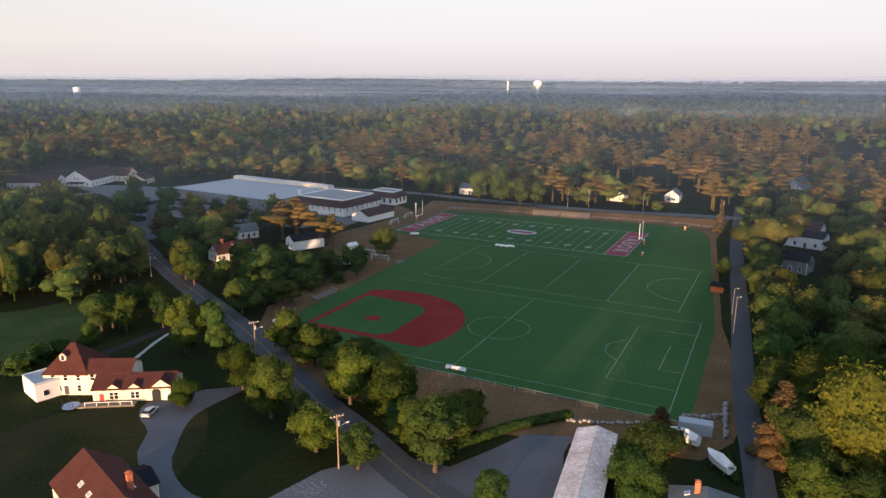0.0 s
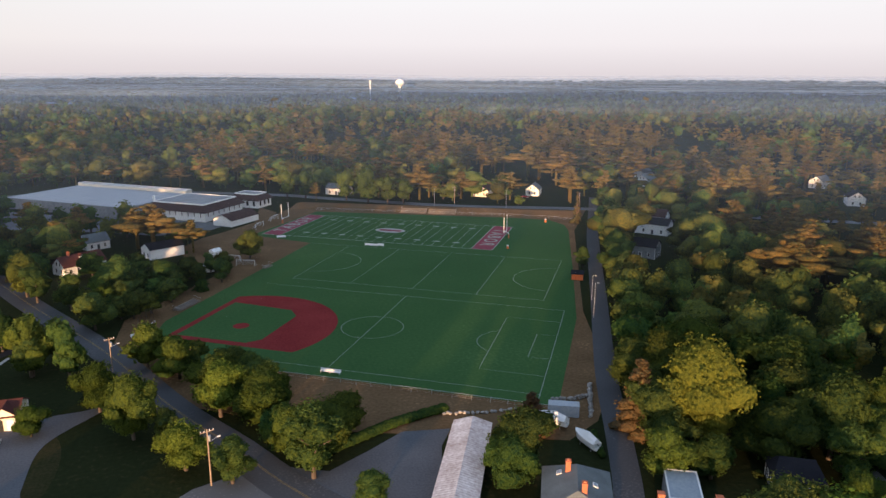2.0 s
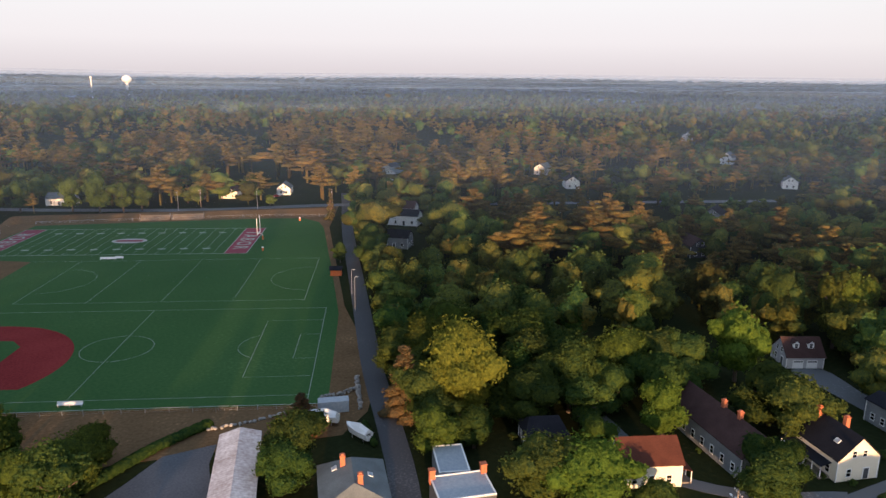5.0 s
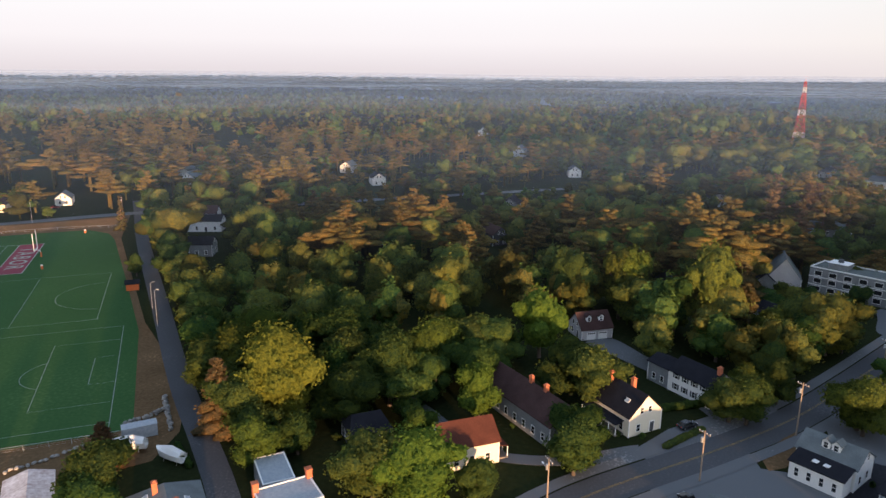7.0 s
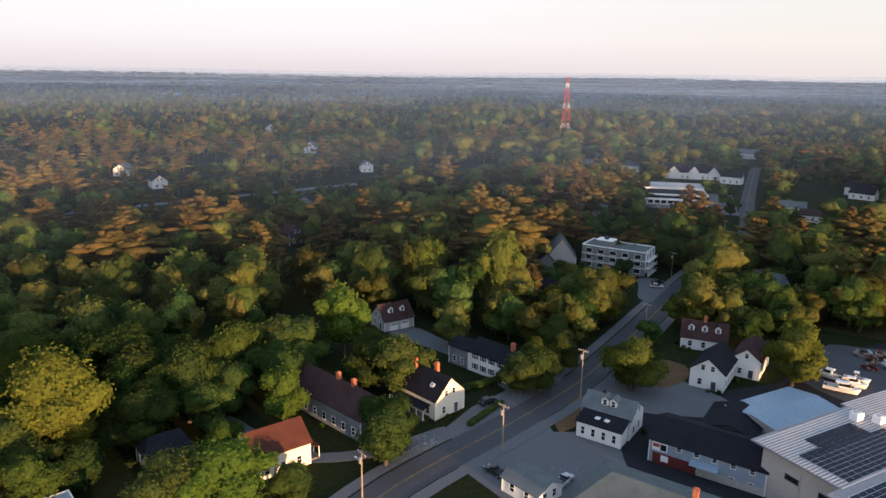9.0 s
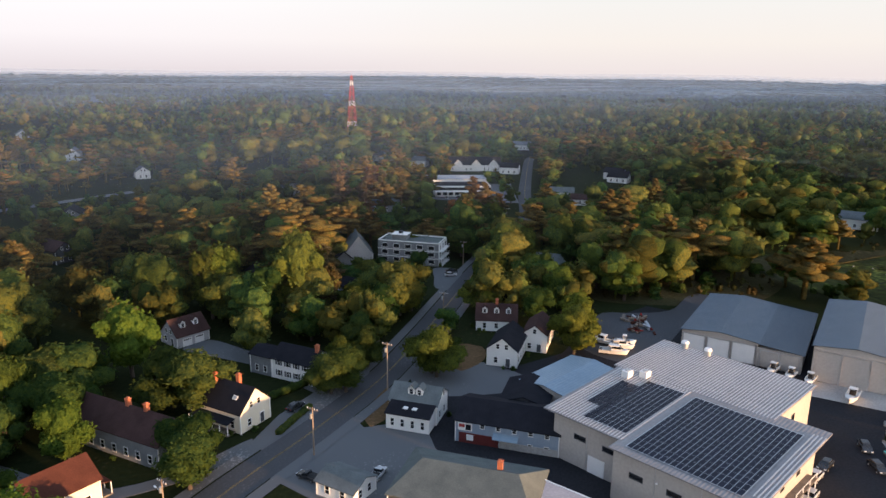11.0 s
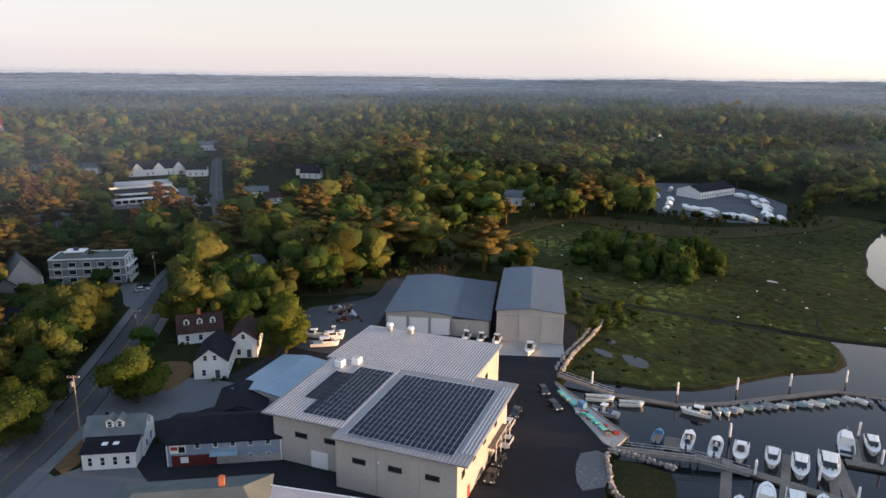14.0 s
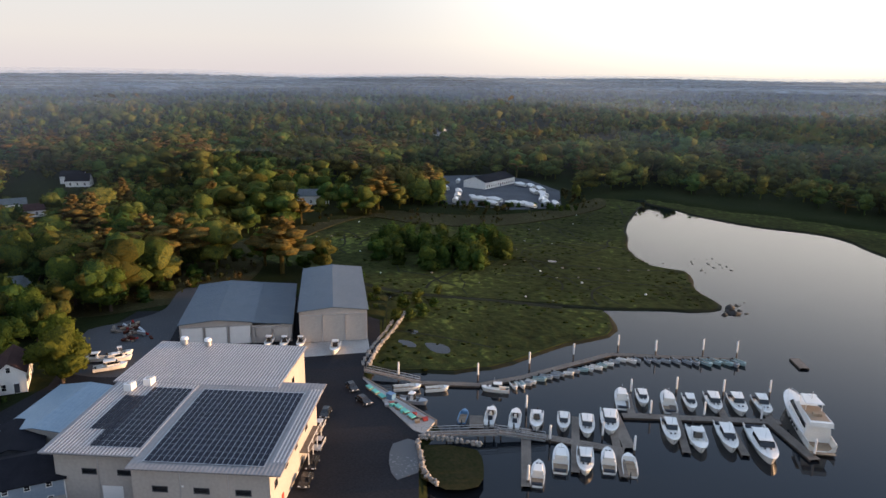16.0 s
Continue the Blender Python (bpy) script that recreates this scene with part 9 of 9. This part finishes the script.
DITCH = "narrow dark muddy ditch in the marsh"
ditch("marsh_ditch", [(131, -171), (150, -160), (178, -142), (205, -136)], 2.6, DITCH)
ditch("marsh_ditch", [(128, -240), (160, -215), (190, -205), (230, -190)], 0.9, DITCH)
ditch("marsh_ditch", [(115, -222), (150, -200), (172, -182)], 0.8, DITCH)
ditch("marsh_ditch", [(162, -255), (195, -240), (240, -228)], 0.8, DITCH)
ditch("marsh_ditch", [(190, -294), (215, -270), (250, -245)], 0.8, DITCH)
ditch("marsh_ditch", [(122, -130), (138, -124), (150, -118)], 0.7, DITCH)
for k in range(64):
    x, y, a = mrand.uniform(118, 285), mrand.uniform(-320, -150), mrand.uniform(-70, 10)
    pts = []
    for i in range(mrand.randrange(4, 9)):
        pts.append((x, y))
        a += mrand.uniform(-35, 35)
        x, y = x + 7 * math.cos(radians(a)), y + 7 * math.sin(radians(a))
    if all(inside(MARSH_MAIN, np.array([p[0] for p in pts]), np.array([p[1] for p in pts]))):
        ditch("marsh_ditch", pts, mrand.uniform(0.4, 1.0), DITCH)
for cx, cy, r in ((132, -118, 4.5), (140, -114, 3.2), (146, -121, 2.4), (170, -214, 2.5)):
    pts = [(cx + r * math.cos(a * 0.628) * mrand.uniform(0.7, 1.2), cy + 0.6 * r * math.sin(a * 0.628) * mrand.uniform(0.7, 1.2)) for a in range(10)]
    setting("marsh_pool", Geo().prism(smooth(pts, 1.0, True), MARSH_Z - 0.2, MARSH_Z + 0.015), "water", "small shallow pool in the marsh", "pool")


def tussocks():
    """Loose tufts of marsh grass, thicker along the edges."""
    v0, f0 = ICO[1]
    r = np.random.default_rng(5)
    n = 3000
    x, y = r.uniform(95, 300, n), r.uniform(-360, -100, n)
    ok = inside(MARSH_MAIN, x, y) | inside(MARSH_NEAR, x, y)
    ok &= np.array([noise.noise((a / 22, b / 22, 4.0)) > -0.05 for a, b in zip(x, y)])
    x, y = x[ok], y[ok]
    s = r.uniform(0.4, 1.1, len(x))
    V = v0[None] * np.stack([s, s * r.uniform(0.6, 1.3, len(x)), 0.05 + 0.05 * s], -1)[:, None, :] * (1 + r.uniform(-0.25, 0.25, (len(x), len(v0), 1)))
    V = V + np.stack([x, y, np.full(len(x), MARSH_Z)], -1)[:, None, :]
    F_ = f0[None] + (np.arange(len(x)) * len(v0))[:, None, None]
    tagged(new("marsh_tussocks", arrays("marsh_tussocks", V.reshape(-1, 3), F_.reshape(-1, 3), "tuft")), "green and straw-coloured marsh grass tussocks", "marsh grass", "", "stuff")


tussocks()
stone_shapes = [arrays("rock", ICO[1][0] * np.array([1.0, 0.8, 0.5]) * (1 + np.random.default_rng(70 + k).uniform(-0.25, 0.25, (12, 1))), ICO[1][1], "stone" if k else "trim") for k in range(4)]
dark_shapes = [arrays("rock", ICO[1][0] * np.array([1.0, 0.8, 0.5]) * (1 + np.random.default_rng(80 + k).uniform(-0.3, 0.3, (12, 1))), ICO[1][1], "darkrock") for k in range(3)]
for i in range(70):
    x, y = mrand.uniform(120, 285), mrand.uniform(-300, -150)
    if bool(inside(MARSH_MAIN, np.array([x]), np.array([y]))[0]):
        s = mrand.uniform(0.25, 0.7)
        ob = new("rock", stone_shapes[mrand.randrange(4)])
        ob.matrix_basis = pose(x, y, MARSH_Z + 0.1, 0, 0, mrand.uniform(0, 360)) @ Matrix.Diagonal((s, s, s, 1))
        tagged(ob, "pale stone lying on the marsh", "rock", "rocks")
for i in range(44):
    if i < 20:  # off the marsh's tip
        x, y, s = 96 + mrand.gauss(0, 3.2), -213 + mrand.gauss(0, 5.0), mrand.uniform(0.35, 1.0) if i > 3 else mrand.uniform(1.5, 2.4)
    else:  # shoal further up the creek
        x, y, s = 127 + mrand.gauss(0, 6.5), -258 + mrand.gauss(0, 6.5), mrand.uniform(0.3, 0.9)
    if bool(inside(MARSH_MAIN, np.array([x]), np.array([y]))[0]):
        continue
    ob = new("rock", dark_shapes[mrand.randrange(3)])
    ob.matrix_basis = pose(x, y, WATER_Z - 0.05, 0, 0, mrand.uniform(0, 360)) @ Matrix.Diagonal((s, s, s, 1))
    tagged(ob, "dark rock standing out of the creek", "rock", "rocks")

# workshop front, inn roof
ws = workshop
part("red_cladding", Geo().box(1.5, 9.6, 6.02, 6.12, 0, 2.2), "barnred", ws)
part("sign", Geo().box(6.6, 8.0, 6.13, 6.2, 0.7, 1.9), "trim", ws)
part("sign", Geo().box(6.9, 9.8, 6.08, 6.18, 2.7, 4.3), "trim", ws, "white sign board")
part("sign_panel", Geo().box(8.4, 9.6, 6.19, 6.22, 3.4, 4.1), "redpaint", ws, "red sign panel")
part("sign_window", Geo().box(7.1, 8.2, 6.19, 6.22, 2.9, 4.1), "glass", ws)
part("stone_base", Geo().box(-10.3, 1.4, 6.02, 6.1, 0, 1.5), "concrete", ws)
part("awning", Geo().add([(-2.5, 6.05, 3.0), (2.5, 6.05, 3.0), (2.5, 7.6, 2.4), (-2.5, 7.6, 2.4), (-2.5, 6.05, 3.08), (2.5, 6.05, 3.08), (2.5, 7.6, 2.48), (-2.5, 7.6, 2.48)], [(0, 1, 2, 3), (7, 6, 5, 4), (2, 6, 7, 3), (1, 5, 6, 2), (3, 7, 4, 0)]), "bluesteel", ws)
pent = thing("roof_house", pose(266.5, 16.5, 8.8, 0, 0, -105), "small grey rooftop penthouse on the inn", "penthouse")
part("wall", Geo().box(-3, 3, -2.5, 2.5, 0, 1.9), "greywall", pent)
part("roof", Geo().box(-3.3, 3.3, -2.8, 2.8, 1.9, 2.1), "trim", pent)
part("cupola", Geo().box(-0.7, 0.7, -0.7, 0.7, 2.1, 3.2), "darkwall", pent)
plant_woods()
for x, y, h, k, w in ((221, -46, 10, 2, 1.1), (231, -57, 8, 1, 1.2), (235, -80, 9, 1, 1.0), (214, -40, 11, 0, 1.1), (204, -37, 9, 2, 1.2), (243, -70, 7, 1, 1.3)):
    tree(x, y, h, k, w, "trees behind the boatyard")
for x, y, h in ((154.2, -121.7, 3.4), (153.9, -126.3, 2.8), (153.5, -131.1, 3.0), (157.6, -139.2, 2.4), (163.4, -131.2, 3.8), (165.1, -138.5, 3.2), (167.0, -149.2, 2.2)):
    tree(x, y, 1.7 * h, 5, 1.3, "bushes beside the marsh")
